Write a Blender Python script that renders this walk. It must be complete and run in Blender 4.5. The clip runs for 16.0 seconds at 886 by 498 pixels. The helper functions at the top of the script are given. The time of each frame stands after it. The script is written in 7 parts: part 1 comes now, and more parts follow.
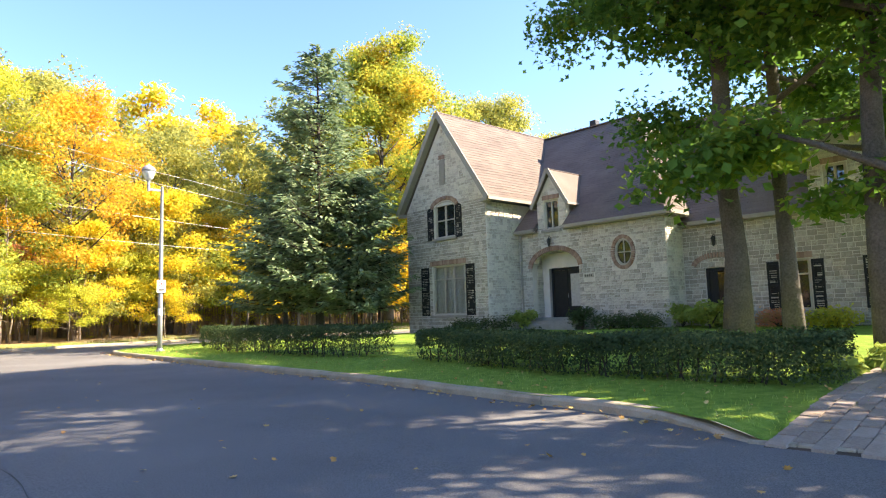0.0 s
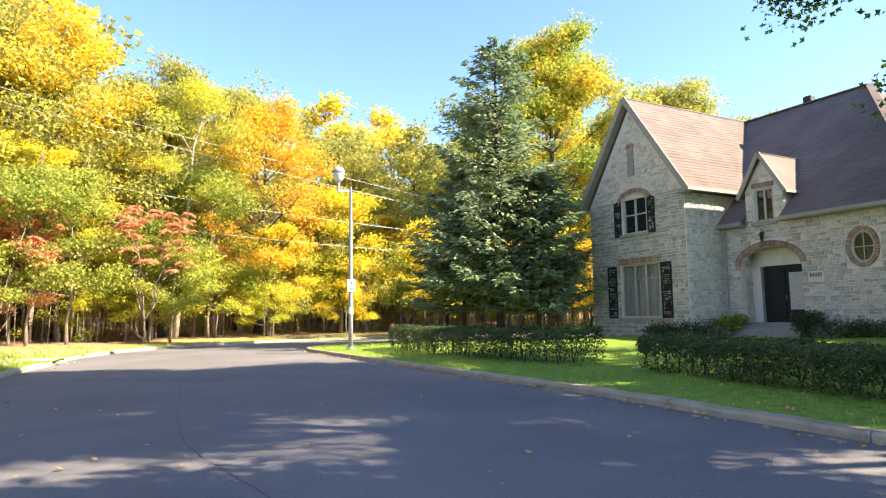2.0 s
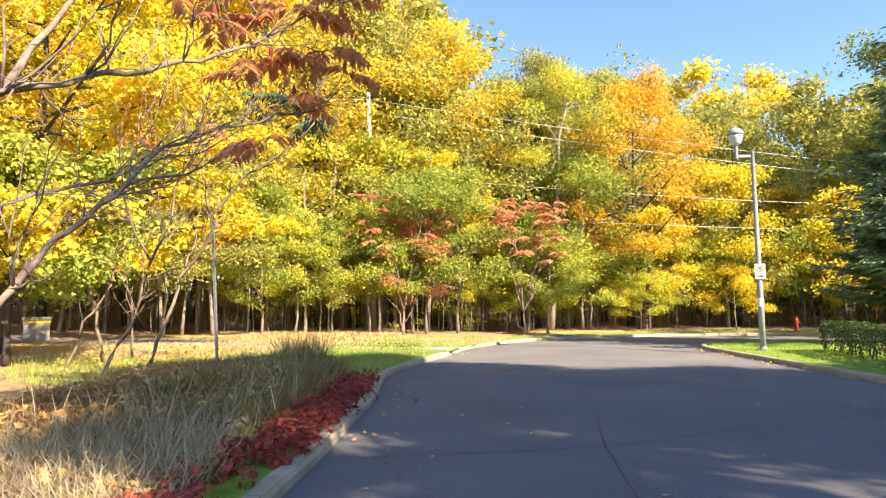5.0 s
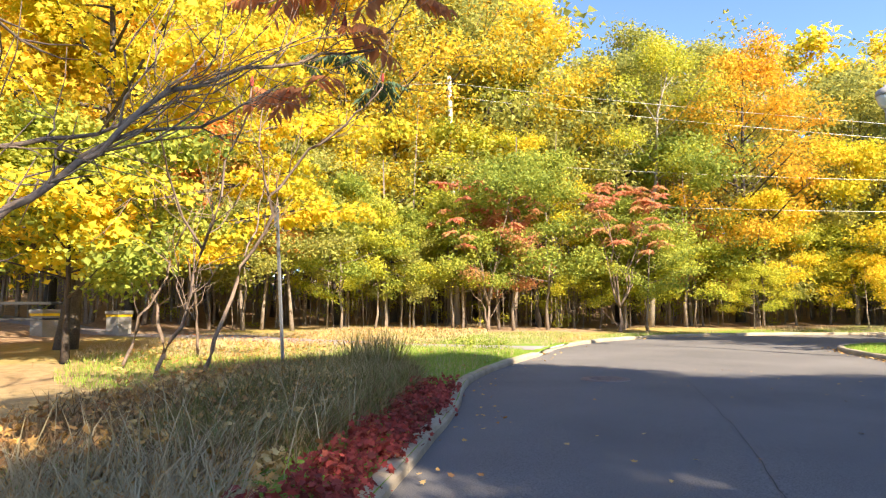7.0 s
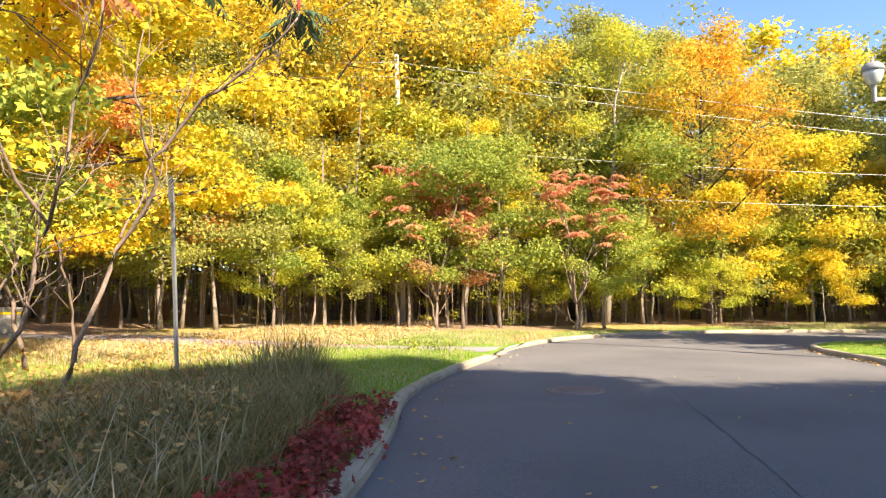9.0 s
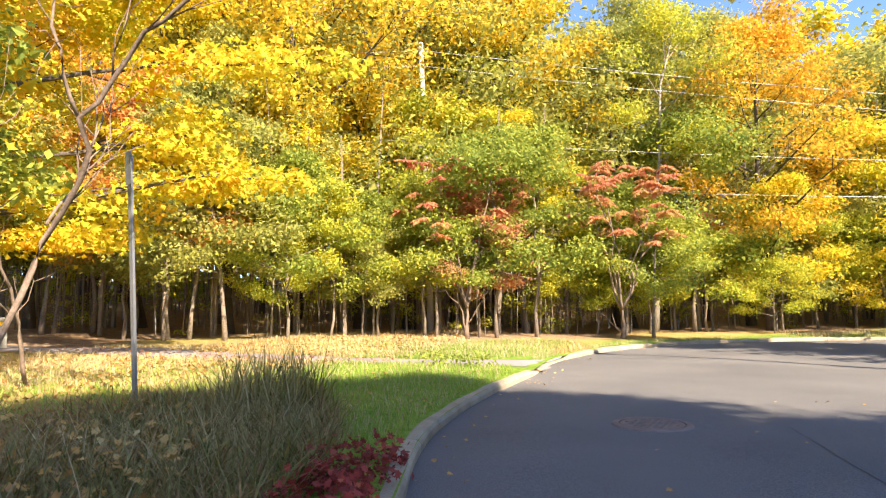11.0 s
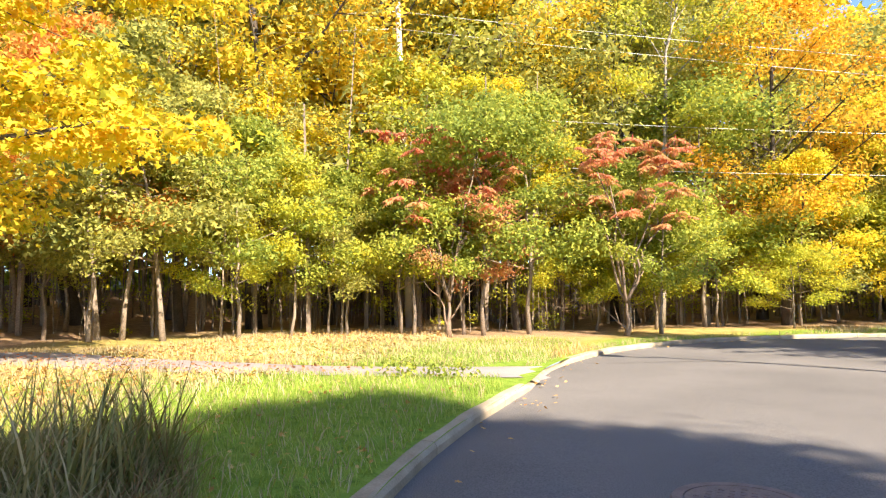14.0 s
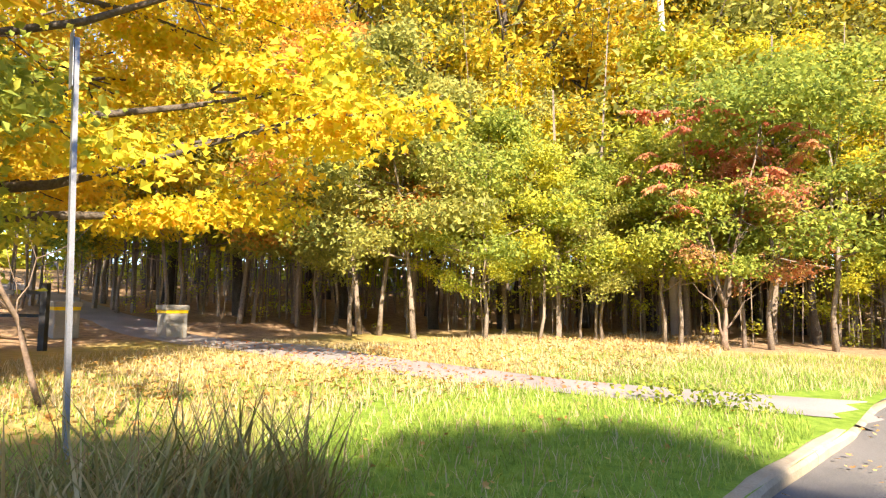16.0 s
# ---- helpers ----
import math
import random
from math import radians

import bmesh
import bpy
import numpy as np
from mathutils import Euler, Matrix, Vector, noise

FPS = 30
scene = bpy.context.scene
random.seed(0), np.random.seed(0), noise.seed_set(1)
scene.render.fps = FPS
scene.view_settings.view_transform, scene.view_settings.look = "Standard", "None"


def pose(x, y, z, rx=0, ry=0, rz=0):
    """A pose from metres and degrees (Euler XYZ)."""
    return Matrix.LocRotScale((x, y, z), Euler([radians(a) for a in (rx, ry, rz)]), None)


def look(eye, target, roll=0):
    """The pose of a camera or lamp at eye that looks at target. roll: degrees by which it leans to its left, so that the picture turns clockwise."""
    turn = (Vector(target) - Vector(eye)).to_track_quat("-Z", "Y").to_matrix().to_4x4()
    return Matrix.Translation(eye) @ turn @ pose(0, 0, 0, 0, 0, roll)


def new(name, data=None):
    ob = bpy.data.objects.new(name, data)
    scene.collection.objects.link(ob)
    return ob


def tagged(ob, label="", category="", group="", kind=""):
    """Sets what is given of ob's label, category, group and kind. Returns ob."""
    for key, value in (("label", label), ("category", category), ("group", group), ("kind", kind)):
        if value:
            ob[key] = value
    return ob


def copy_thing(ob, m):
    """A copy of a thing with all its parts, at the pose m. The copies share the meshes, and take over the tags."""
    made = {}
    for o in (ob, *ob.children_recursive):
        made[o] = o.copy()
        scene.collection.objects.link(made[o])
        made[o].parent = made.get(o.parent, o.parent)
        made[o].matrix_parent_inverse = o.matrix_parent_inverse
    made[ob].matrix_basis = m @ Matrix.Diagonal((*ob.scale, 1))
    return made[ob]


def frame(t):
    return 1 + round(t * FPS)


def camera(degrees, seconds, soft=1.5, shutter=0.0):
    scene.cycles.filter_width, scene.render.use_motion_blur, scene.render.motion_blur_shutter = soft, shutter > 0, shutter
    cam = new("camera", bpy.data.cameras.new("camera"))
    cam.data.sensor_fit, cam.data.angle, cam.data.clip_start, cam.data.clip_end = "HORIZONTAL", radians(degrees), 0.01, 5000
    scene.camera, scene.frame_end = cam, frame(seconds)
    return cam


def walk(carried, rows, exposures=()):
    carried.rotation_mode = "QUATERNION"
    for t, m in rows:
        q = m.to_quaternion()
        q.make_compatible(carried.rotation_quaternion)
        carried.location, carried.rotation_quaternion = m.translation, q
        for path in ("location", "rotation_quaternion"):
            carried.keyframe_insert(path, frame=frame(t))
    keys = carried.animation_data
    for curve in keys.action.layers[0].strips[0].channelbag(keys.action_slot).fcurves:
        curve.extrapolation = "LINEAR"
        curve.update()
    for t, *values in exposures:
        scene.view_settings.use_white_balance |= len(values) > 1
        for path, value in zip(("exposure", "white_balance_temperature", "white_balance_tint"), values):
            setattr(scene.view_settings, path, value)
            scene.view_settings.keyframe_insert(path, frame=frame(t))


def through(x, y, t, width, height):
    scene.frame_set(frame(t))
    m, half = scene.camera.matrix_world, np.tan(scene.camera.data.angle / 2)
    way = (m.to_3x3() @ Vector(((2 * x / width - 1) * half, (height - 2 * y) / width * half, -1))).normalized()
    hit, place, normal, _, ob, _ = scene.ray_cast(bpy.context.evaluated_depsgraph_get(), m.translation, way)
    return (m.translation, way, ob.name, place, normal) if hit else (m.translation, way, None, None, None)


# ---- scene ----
cam = camera(70.0, 16.0, soft=1.2)
PATH = [
    (0, (-0.355, 0.352, 1.393), (-0.278, 2.341, 1.592), -1.7),
    (0.5, (-0.66, 0.694, 1.413), (-0.734, 2.682, 1.617), -1.5),
    (1, (-1.023, 1.001, 1.442), (-1.241, 2.979, 1.645), -1.2),
    (1.5, (-1.378, 1.35, 1.468), (-1.726, 3.309, 1.678), -1.0),
    (2, (-1.773, 1.678, 1.479), (-2.18, 3.625, 1.689), -0.9),
    (2.5, (-2.108, 2.012, 1.515), (-2.663, 3.923, 1.719), -0.8),
    (3, (-2.474, 2.376, 1.514), (-3.204, 4.226, 1.719), -0.7),
    (3.5, (-2.796, 2.737, 1.531), (-3.738, 4.489, 1.74), -0.6),
    (4, (-3.177, 3.102, 1.536), (-4.293, 4.748, 1.746), -0.4),
    (4.5, (-3.619, 3.426, 1.556), (-4.888, 4.957, 1.763), -0.4),
    (5, (-4.015, 3.82, 1.564), (-5.383, 5.266, 1.758), -0.5),
    (7.5, (-6.012, 5.653, 1.587), (-7.569, 6.895, 1.766), -0.3),
    (8, (-6.47, 6.065, 1.594), (-8.02, 7.316, 1.778), -0.4),
    (8.5, (-6.95, 6.567, 1.578), (-8.469, 7.856, 1.756), -0.6),
    (9, (-7.413, 7.076, 1.57), (-8.86, 8.447, 1.736), -0.3),
    (11.5, (-9.815, 9.33, 1.527), (-11.352, 10.595, 1.715), -0.8),
    (12, (-10.266, 9.743, 1.523), (-11.824, 10.984, 1.704), -0.8),
    (12.5, (-10.686, 10.18, 1.528), (-12.239, 11.427, 1.706), -0.5),
    (13, (-11.079, 10.654, 1.526), (-12.6, 11.94, 1.702), -0.6),
    (13.5, (-11.459, 11.09, 1.53), (-12.938, 12.426, 1.699), -0.5),
    (14, (-11.755, 11.48, 1.558), (-13.243, 12.806, 1.726), -0.9),
    (14.5, (-12.069, 11.764, 1.577), (-13.671, 12.948, 1.747), -0.8),
    (15, (-12.488, 12.15, 1.556), (-14.248, 13.082, 1.739), -0.2),
    (15.5, (-12.867, 12.451, 1.59), (-14.709, 13.211, 1.764), 0.4),
    (16, (-13.205, 12.729, 1.617), (-15.097, 13.355, 1.786), 0.7),
]
walk(cam, [(t, look(eye, target, roll)) for t, eye, target, roll in PATH], exposures=[(0, 2.68, 7300, 12), (2.5, 2.58, 7300, 12), (5, 2.30, 7300, 12), (9, 2.22, 7300, 12), (16, 2.36, 7300, 12)])

# ---- light ----
SUN_AZ = math.atan2(1.0, -0.04)      # clockwise from +y
SUN_EL = radians(35)
world = bpy.data.worlds.new("world")
scene.world = world
world.use_nodes = True
wn = world.node_tree.nodes
sky = wn.new("ShaderNodeTexSky")
sky.sky_type = "NISHITA"
sky.sun_disc = False
sky.sun_elevation, sky.sun_rotation = SUN_EL, SUN_AZ
sky.air_density, sky.dust_density, sky.ozone_density = 0.7, 0.3, 6.0
world.node_tree.links.new(sky.outputs[0], wn["Background"].inputs[0])
wn["Background"].inputs[1].default_value = 0.1
sun = new("sun", bpy.data.lights.new("sun", "SUN"))
sun.data.energy, sun.data.angle, sun.data.color = 3.6, radians(0.6), (1.0, 0.9, 0.74)
to_sun = Vector((math.sin(SUN_AZ) * math.cos(SUN_EL), math.cos(SUN_AZ) * math.cos(SUN_EL), math.sin(SUN_EL)))
sun.matrix_world = look(to_sun * 60, (0, 0, 0))

# ---- materials ----
def node_mat(name):
    m = bpy.data.materials.new(name)
    m.use_nodes = True
    return m, m.node_tree.nodes, m.node_tree.links


def ramp(nodes, stops):
    r = nodes.new("ShaderNodeValToRGB")
    el = r.color_ramp.elements
    while len(el) < len(stops):
        el.new(0.5)
    for e, (p, c) in zip(el, stops):
        e.position, e.color = p, (*c, 1)
    return r


def surface(name, dark, light, scale=3.0, fine=60.0, rough=0.85, bump=0.3, depth=0.01, patch=0.5, metal=0.0, spec=0.3, ob_random=0.0):
    """Two scales of noise between two colours, with fine relief."""
    m, n, l = node_mat(name)
    b = n["Principled BSDF"]
    tc = n.new("ShaderNodeTexCoord")
    big, small = n.new("ShaderNodeTexNoise"), n.new("ShaderNodeTexNoise")
    big.inputs["Scale"].default_value, small.inputs["Scale"].default_value = scale, fine
    big.inputs["Detail"].default_value, small.inputs["Detail"].default_value = 4, 6
    mix = n.new("ShaderNodeMath")
    mix.operation = "MULTIPLY_ADD"
    mix.inputs[1].default_value = patch
    part2 = n.new("ShaderNodeMath")
    part2.operation = "MULTIPLY"
    part2.inputs[1].default_value = 1 - patch
    r = ramp(n, [(0.3, dark), (0.7, light)])
    for t in (big, small):
        l.new(tc.outputs["Object"], t.inputs["Vector"])
    l.new(small.outputs["Fac"], part2.inputs[0])
    l.new(big.outputs["Fac"], mix.inputs[0])
    l.new(part2.outputs[0], mix.inputs[2])
    last = mix.outputs[0]
    if ob_random:
        info, add, geo = n.new("ShaderNodeObjectInfo"), n.new("ShaderNodeMath"), n.new("ShaderNodeNewGeometry")
        tot, off = n.new("ShaderNodeMath"), n.new("ShaderNodeMath")
        tot.operation, add.operation, off.operation = "ADD", "MULTIPLY_ADD", "SUBTRACT"
        l.new(info.outputs["Random"], tot.inputs[0])
        l.new(geo.outputs["Random Per Island"], tot.inputs[1])
        off.inputs[1].default_value = 1.0
        l.new(tot.outputs[0], off.inputs[0])
        add.inputs[1].default_value = ob_random
        l.new(off.outputs[0], add.inputs[0])
        l.new(last, add.inputs[2])
        last = add.outputs[0]
    l.new(last, r.inputs[0])
    l.new(r.outputs[0], b.inputs["Base Color"])
    b.inputs["Roughness"].default_value = rough
    b.inputs["Metallic"].default_value = metal
    b.inputs["Specular IOR Level"].default_value = spec
    if bump:
        bp = n.new("ShaderNodeBump")
        bp.inputs["Strength"].default_value, bp.inputs["Distance"].default_value = bump, depth
        l.new(small.outputs["Fac"], bp.inputs["Height"])
        l.new(bp.outputs[0], b.inputs["Normal"])
    return m


def foliage(name, stops, through=0.48, patch=0.45, scale=0.55, rough=0.75):
    """Leaves: colour by leaf and by patches of the crown, light passes through."""
    m, n, l = node_mat(name)
    out = n["Material Output"]
    b = n["Principled BSDF"]
    geo, info, tc, noi = (n.new("ShaderNode" + k) for k in ("NewGeometry", "ObjectInfo", "TexCoord", "TexNoise"))
    noi.inputs["Scale"].default_value = scale
    l.new(tc.outputs["Object"], noi.inputs["Vector"])
    a = n.new("ShaderNodeMath")
    a.operation = "MULTIPLY"
    a.inputs[1].default_value = 1 - patch
    l.new(geo.outputs["Random Per Island"], a.inputs[0])
    c = n.new("ShaderNodeMapRange")
    c.inputs[1].default_value, c.inputs[2].default_value = 0.3, 0.7
    c.inputs[3].default_value, c.inputs[4].default_value = 0.0, patch
    l.new(noi.outputs["Fac"], c.inputs[0])
    s = n.new("ShaderNodeMath")
    l.new(a.outputs[0], s.inputs[0])
    l.new(c.outputs[0], s.inputs[1])
    o = n.new("ShaderNodeMath")
    o.operation = "MULTIPLY_ADD"
    o.inputs[1].default_value = 0.16
    l.new(info.outputs["Random"], o.inputs[0])
    l.new(s.outputs[0], o.inputs[2])
    sh = n.new("ShaderNodeMath")
    sh.operation = "SUBTRACT"
    sh.inputs[1].default_value = 0.08
    l.new(o.outputs[0], sh.inputs[0])
    r = ramp(n, stops)
    l.new(sh.outputs[0], r.inputs[0])
    l.new(r.outputs[0], b.inputs["Base Color"])
    b.inputs["Roughness"].default_value = rough
    b.inputs["Specular IOR Level"].default_value = 0.25
    tr = n.new("ShaderNodeBsdfTranslucent")
    l.new(r.outputs[0], tr.inputs[0])
    mx = n.new("ShaderNodeMixShader")
    mx.inputs[0].default_value = through
    l.new(b.outputs[0], mx.inputs[1])
    l.new(tr.outputs[0], mx.inputs[2])
    l.new(mx.outputs[0], out.inputs[0])
    return m


def glassy(name, tint, rough=0.04):
    m, n, l = node_mat(name)
    b = n["Principled BSDF"]
    b.inputs["Base Color"].default_value = (*tint, 1)
    b.inputs["Roughness"].default_value = rough
    b.inputs["Specular IOR Level"].default_value = 0.8
    return m


M_ASPHALT = surface("asphalt", (0.065, 0.064, 0.066), (0.23, 0.218, 0.215), 0.35, 75, 0.9, 0.9, 0.01, 0.3)
M_PATH = surface("path_asphalt", (0.18, 0.165, 0.17), (0.34, 0.30, 0.30), 0.8, 60, 0.95, 0.5, 0.008, 0.5)
M_KERB = surface("kerb_concrete", (0.23, 0.185, 0.13), (0.44, 0.37, 0.28), 2.2, 45, 0.9, 0.4, 0.006, 0.6, ob_random=0.12)
M_CONCRETE = surface("concrete", (0.20, 0.19, 0.17), (0.34, 0.32, 0.29), 3, 40, 0.9, 0.4, 0.006)
M_PAVER = surface("paver", (0.22, 0.165, 0.13), (0.36, 0.285, 0.235), 4, 60, 0.9, 0.35, 0.004, 0.4, ob_random=0.25)
M_MORTAR = surface("mortar", (0.55, 0.50, 0.44), (0.70, 0.65, 0.58), 3, 60, 0.95, 0.3, 0.005)
M_STONE = surface("limestone", (0.32, 0.285, 0.245), (0.66, 0.60, 0.53), 7, 26, 0.88, 0.6, 0.02, 0.5, ob_random=0.3)
M_BRICK = surface("brick", (0.20, 0.11, 0.08), (0.40, 0.27, 0.21), 5, 60, 0.9, 0.3, 0.006, 0.4, ob_random=0.3)
M_SHINGLE = surface("shingle", (0.10, 0.078, 0.070), (0.215, 0.170, 0.150), 0.8, 35, 0.92, 0.5, 0.012, 0.4, ob_random=0.07)
M_TRIM = surface("taupe_trim", (0.26, 0.23, 0.20), (0.34, 0.31, 0.27), 4, 50, 0.55, 0.1, 0.002)
M_BLACK = surface("black_paint", (0.008, 0.008, 0.009), (0.02, 0.02, 0.021), 6, 80, 0.6, 0.1, 0.001)
M_FRAME = surface("window_paint", (0.40, 0.35, 0.29), (0.50, 0.45, 0.38), 6, 80, 0.5, 0.08, 0.001)
M_GLASS = glassy("window_glass", (0.02, 0.022, 0.024))
M_CURTAIN = surface("curtain", (0.34, 0.32, 0.29), (0.55, 0.52, 0.47), 9, 40, 0.9, 0.2, 0.01)
M_STEEL = surface("galvanised_steel", (0.20, 0.21, 0.23), (0.32, 0.33, 0.36), 5, 60, 0.5, 0.1, 0.001, metal=0.6)
M_LAMPGREY = surface("grey_lamp_paint", (0.22, 0.22, 0.24), (0.32, 0.32, 0.34), 5, 70, 0.5, 0.1, 0.001)
M_DARKMETAL = surface("dark_metal", (0.02, 0.02, 0.022), (0.05, 0.05, 0.055), 5, 70, 0.45, 0.1, 0.001, metal=0.4)
M_LENS = glassy("lamp_lens", (0.55, 0.55, 0.55), 0.15)
M_SIGNWHITE = surface("sign_white", (0.6, 0.6, 0.6), (0.75, 0.75, 0.75), 8, 60, 0.5, 0.05, 0.001)
M_INK = surface("sign_ink", (0.02, 0.02, 0.02), (0.03, 0.03, 0.03), 8, 60, 0.6, 0)
M_REDINK = surface("sign_red", (0.4, 0.03, 0.03), (0.5, 0.05, 0.04), 8, 60, 0.6, 0)
M_IRON = surface("cast_iron", (0.14, 0.10, 0.09), (0.27, 0.20, 0.18), 6, 60, 0.75, 0.4, 0.005)
M_YELLOW = surface("yellow_paint", (0.65, 0.42, 0.01), (0.85, 0.6, 0.03), 5, 40, 0.6, 0.1, 0.002)
M_HYDRANT = surface("red_paint", (0.32, 0.02, 0.02), (0.45, 0.04, 0.03), 5, 40, 0.5, 0.1, 0.002)
M_WOODPOLE = surface("weathered_pole", (0.28, 0.25, 0.22), (0.5, 0.46, 0.41), 2, 30, 0.9, 0.4, 0.01)
M_WIRE = surface("wire", (0.5, 0.5, 0.5), (0.65, 0.65, 0.64), 3, 50, 0.5, 0, metal=0.3)
M_SOIL = surface("soil", (0.05, 0.035, 0.025), (0.12, 0.08, 0.055), 2, 30, 0.95, 0.5, 0.02)
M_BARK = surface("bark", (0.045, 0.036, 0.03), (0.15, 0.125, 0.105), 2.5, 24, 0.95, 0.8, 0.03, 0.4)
# paler copy of the bark: sunlight on the wood's trunks put into the colour
M_BARKLIT = surface("far_bark_lit", (0.12, 0.095, 0.075), (0.34, 0.275, 0.225), 2.5, 24, 0.95, 0.6, 0.02, 0.4)
M_BARKPALE = surface("pale_bark", (0.20, 0.17, 0.145), (0.42, 0.37, 0.32), 3, 24, 0.9, 0.6, 0.02, 0.4)
M_BARKDARK = surface("dark_bark", (0.025, 0.02, 0.017), (0.085, 0.068, 0.056), 2.5, 24, 0.95, 0.7, 0.02, 0.4)
M_BARKSUMAC = surface("sumac_bark", (0.09, 0.062, 0.048), (0.31, 0.23, 0.18), 6, 30, 0.85, 0.4, 0.008, 0.5)

F_GOLD = foliage("gold_leaves", [(0.0, (0.36, 0.38, 0.06)), (0.3, (0.66, 0.53, 0.06)), (0.75, (0.74, 0.49, 0.05)), (1.0, (0.74, 0.38, 0.05))])
F_YELLOW = foliage("yellow_leaves", [(0.0, (0.34, 0.42, 0.06)), (0.3, (0.66, 0.60, 0.06)), (0.7, (0.78, 0.55, 0.05)), (1.0, (0.78, 0.40, 0.05))])
F_ORANGE = foliage("orange_leaves", [(0.0, (0.55, 0.46, 0.06)), (0.45, (0.76, 0.47, 0.05)), (1.0, (0.76, 0.37, 0.05))])
F_RED = foliage("orange_red_leaves", [(0.0, (0.58, 0.40, 0.07)), (0.45, (0.70, 0.34, 0.09)), (1.0, (0.68, 0.22, 0.08))])
F_LIME = foliage("lime_leaves", [(0.0, (0.20, 0.27, 0.05)), (0.4, (0.46, 0.49, 0.07)), (1.0, (0.74, 0.60, 0.06))])
F_OLIVE = foliage("olive_leaves", [(0.0, (0.20, 0.24, 0.07)), (0.5, (0.38, 0.38, 0.10)), (1.0, (0.57, 0.49, 0.10))])
F_GREEN = foliage("green_leaves", [(0.0, (0.14, 0.21, 0.05)), (0.5, (0.32, 0.38, 0.07)), (1.0, (0.60, 0.54, 0.09))])
F_RUST = foliage("rust_leaves", [(0.0, (0.30, 0.32, 0.08)), (0.3, (0.56, 0.34, 0.13)), (0.6, (0.66, 0.26, 0.15)), (1.0, (0.68, 0.17, 0.13))], patch=0.6, scale=0.8)
F_TURN = foliage("turning_maple_leaves", [(0.0, (0.15, 0.23, 0.05)), (0.4, (0.33, 0.38, 0.06)), (0.68, (0.60, 0.48, 0.06)), (1.0, (0.72, 0.34, 0.06))], patch=0.65, scale=0.3)
F_MAPLE = foliage("green_maple_leaves", [(0.0, (0.06, 0.13, 0.03)), (0.6, (0.12, 0.23, 0.04)), (1.0, (0.30, 0.36, 0.05))], 0.5)
F_SPRUCE = foliage("spruce_needles", [(0.0, (0.11, 0.17, 0.09)), (0.55, (0.23, 0.31, 0.17)), (1.0, (0.40, 0.45, 0.27))], 0.35, 0.25)
F_HEDGE = foliage("hedge_leaves", [(0.0, (0.03, 0.05, 0.018)), (0.6, (0.065, 0.10, 0.032)), (1.0, (0.18, 0.20, 0.065))], 0.25)
F_SUMAC = foliage("sumac_leaves", [(0.0, (0.34, 0.19, 0.09)), (0.5, (0.54, 0.21, 0.10)), (1.0, (0.70, 0.27, 0.09))], 0.55)
F_SUMACGREEN = foliage("sumac_green", [(0.0, (0.05, 0.09, 0.05)), (1.0, (0.10, 0.16, 0.08))], 0.3)
F_CREEPER = foliage("creeper_leaves", [(0.0, (0.12, 0.05, 0.035)), (0.5, (0.32, 0.06, 0.05)), (0.85, (0.56, 0.10, 0.08)), (1.0, (0.50, 0.24, 0.08))], 0.35)
F_GRASS = foliage("grass_blades", [(0.0, (0.15, 0.24, 0.04)), (0.6, (0.30, 0.42, 0.07)), (1.0, (0.50, 0.50, 0.16))], 0.4)
F_TALL = foliage("tall_grass", [(0.0, (0.10, 0.11, 0.03)), (0.5, (0.21, 0.20, 0.06)), (0.85, (0.38, 0.31, 0.14)), (1.0, (0.56, 0.45, 0.26))], 0.3)
F_BROWN = foliage("withered_grass", [(0.0, (0.15, 0.085, 0.04)), (0.5, (0.29, 0.18, 0.085)), (1.0, (0.46, 0.33, 0.17))], 0.3)
F_DRY = foliage("dry_grass", [(0.0, (0.32, 0.26, 0.14)), (0.6, (0.50, 0.40, 0.24)), (1.0, (0.62, 0.52, 0.34))], 0.3)
F_LITTER = foliage("fallen_leaves", [(0.0, (0.34, 0.15, 0.06)), (0.5, (0.55, 0.32, 0.10)), (1.0, (0.68, 0.52, 0.24))], 0.15)
F_FERN = foliage("pale_shrub", [(0.0, (0.16, 0.26, 0.05)), (1.0, (0.42, 0.46, 0.10))], 0.35)


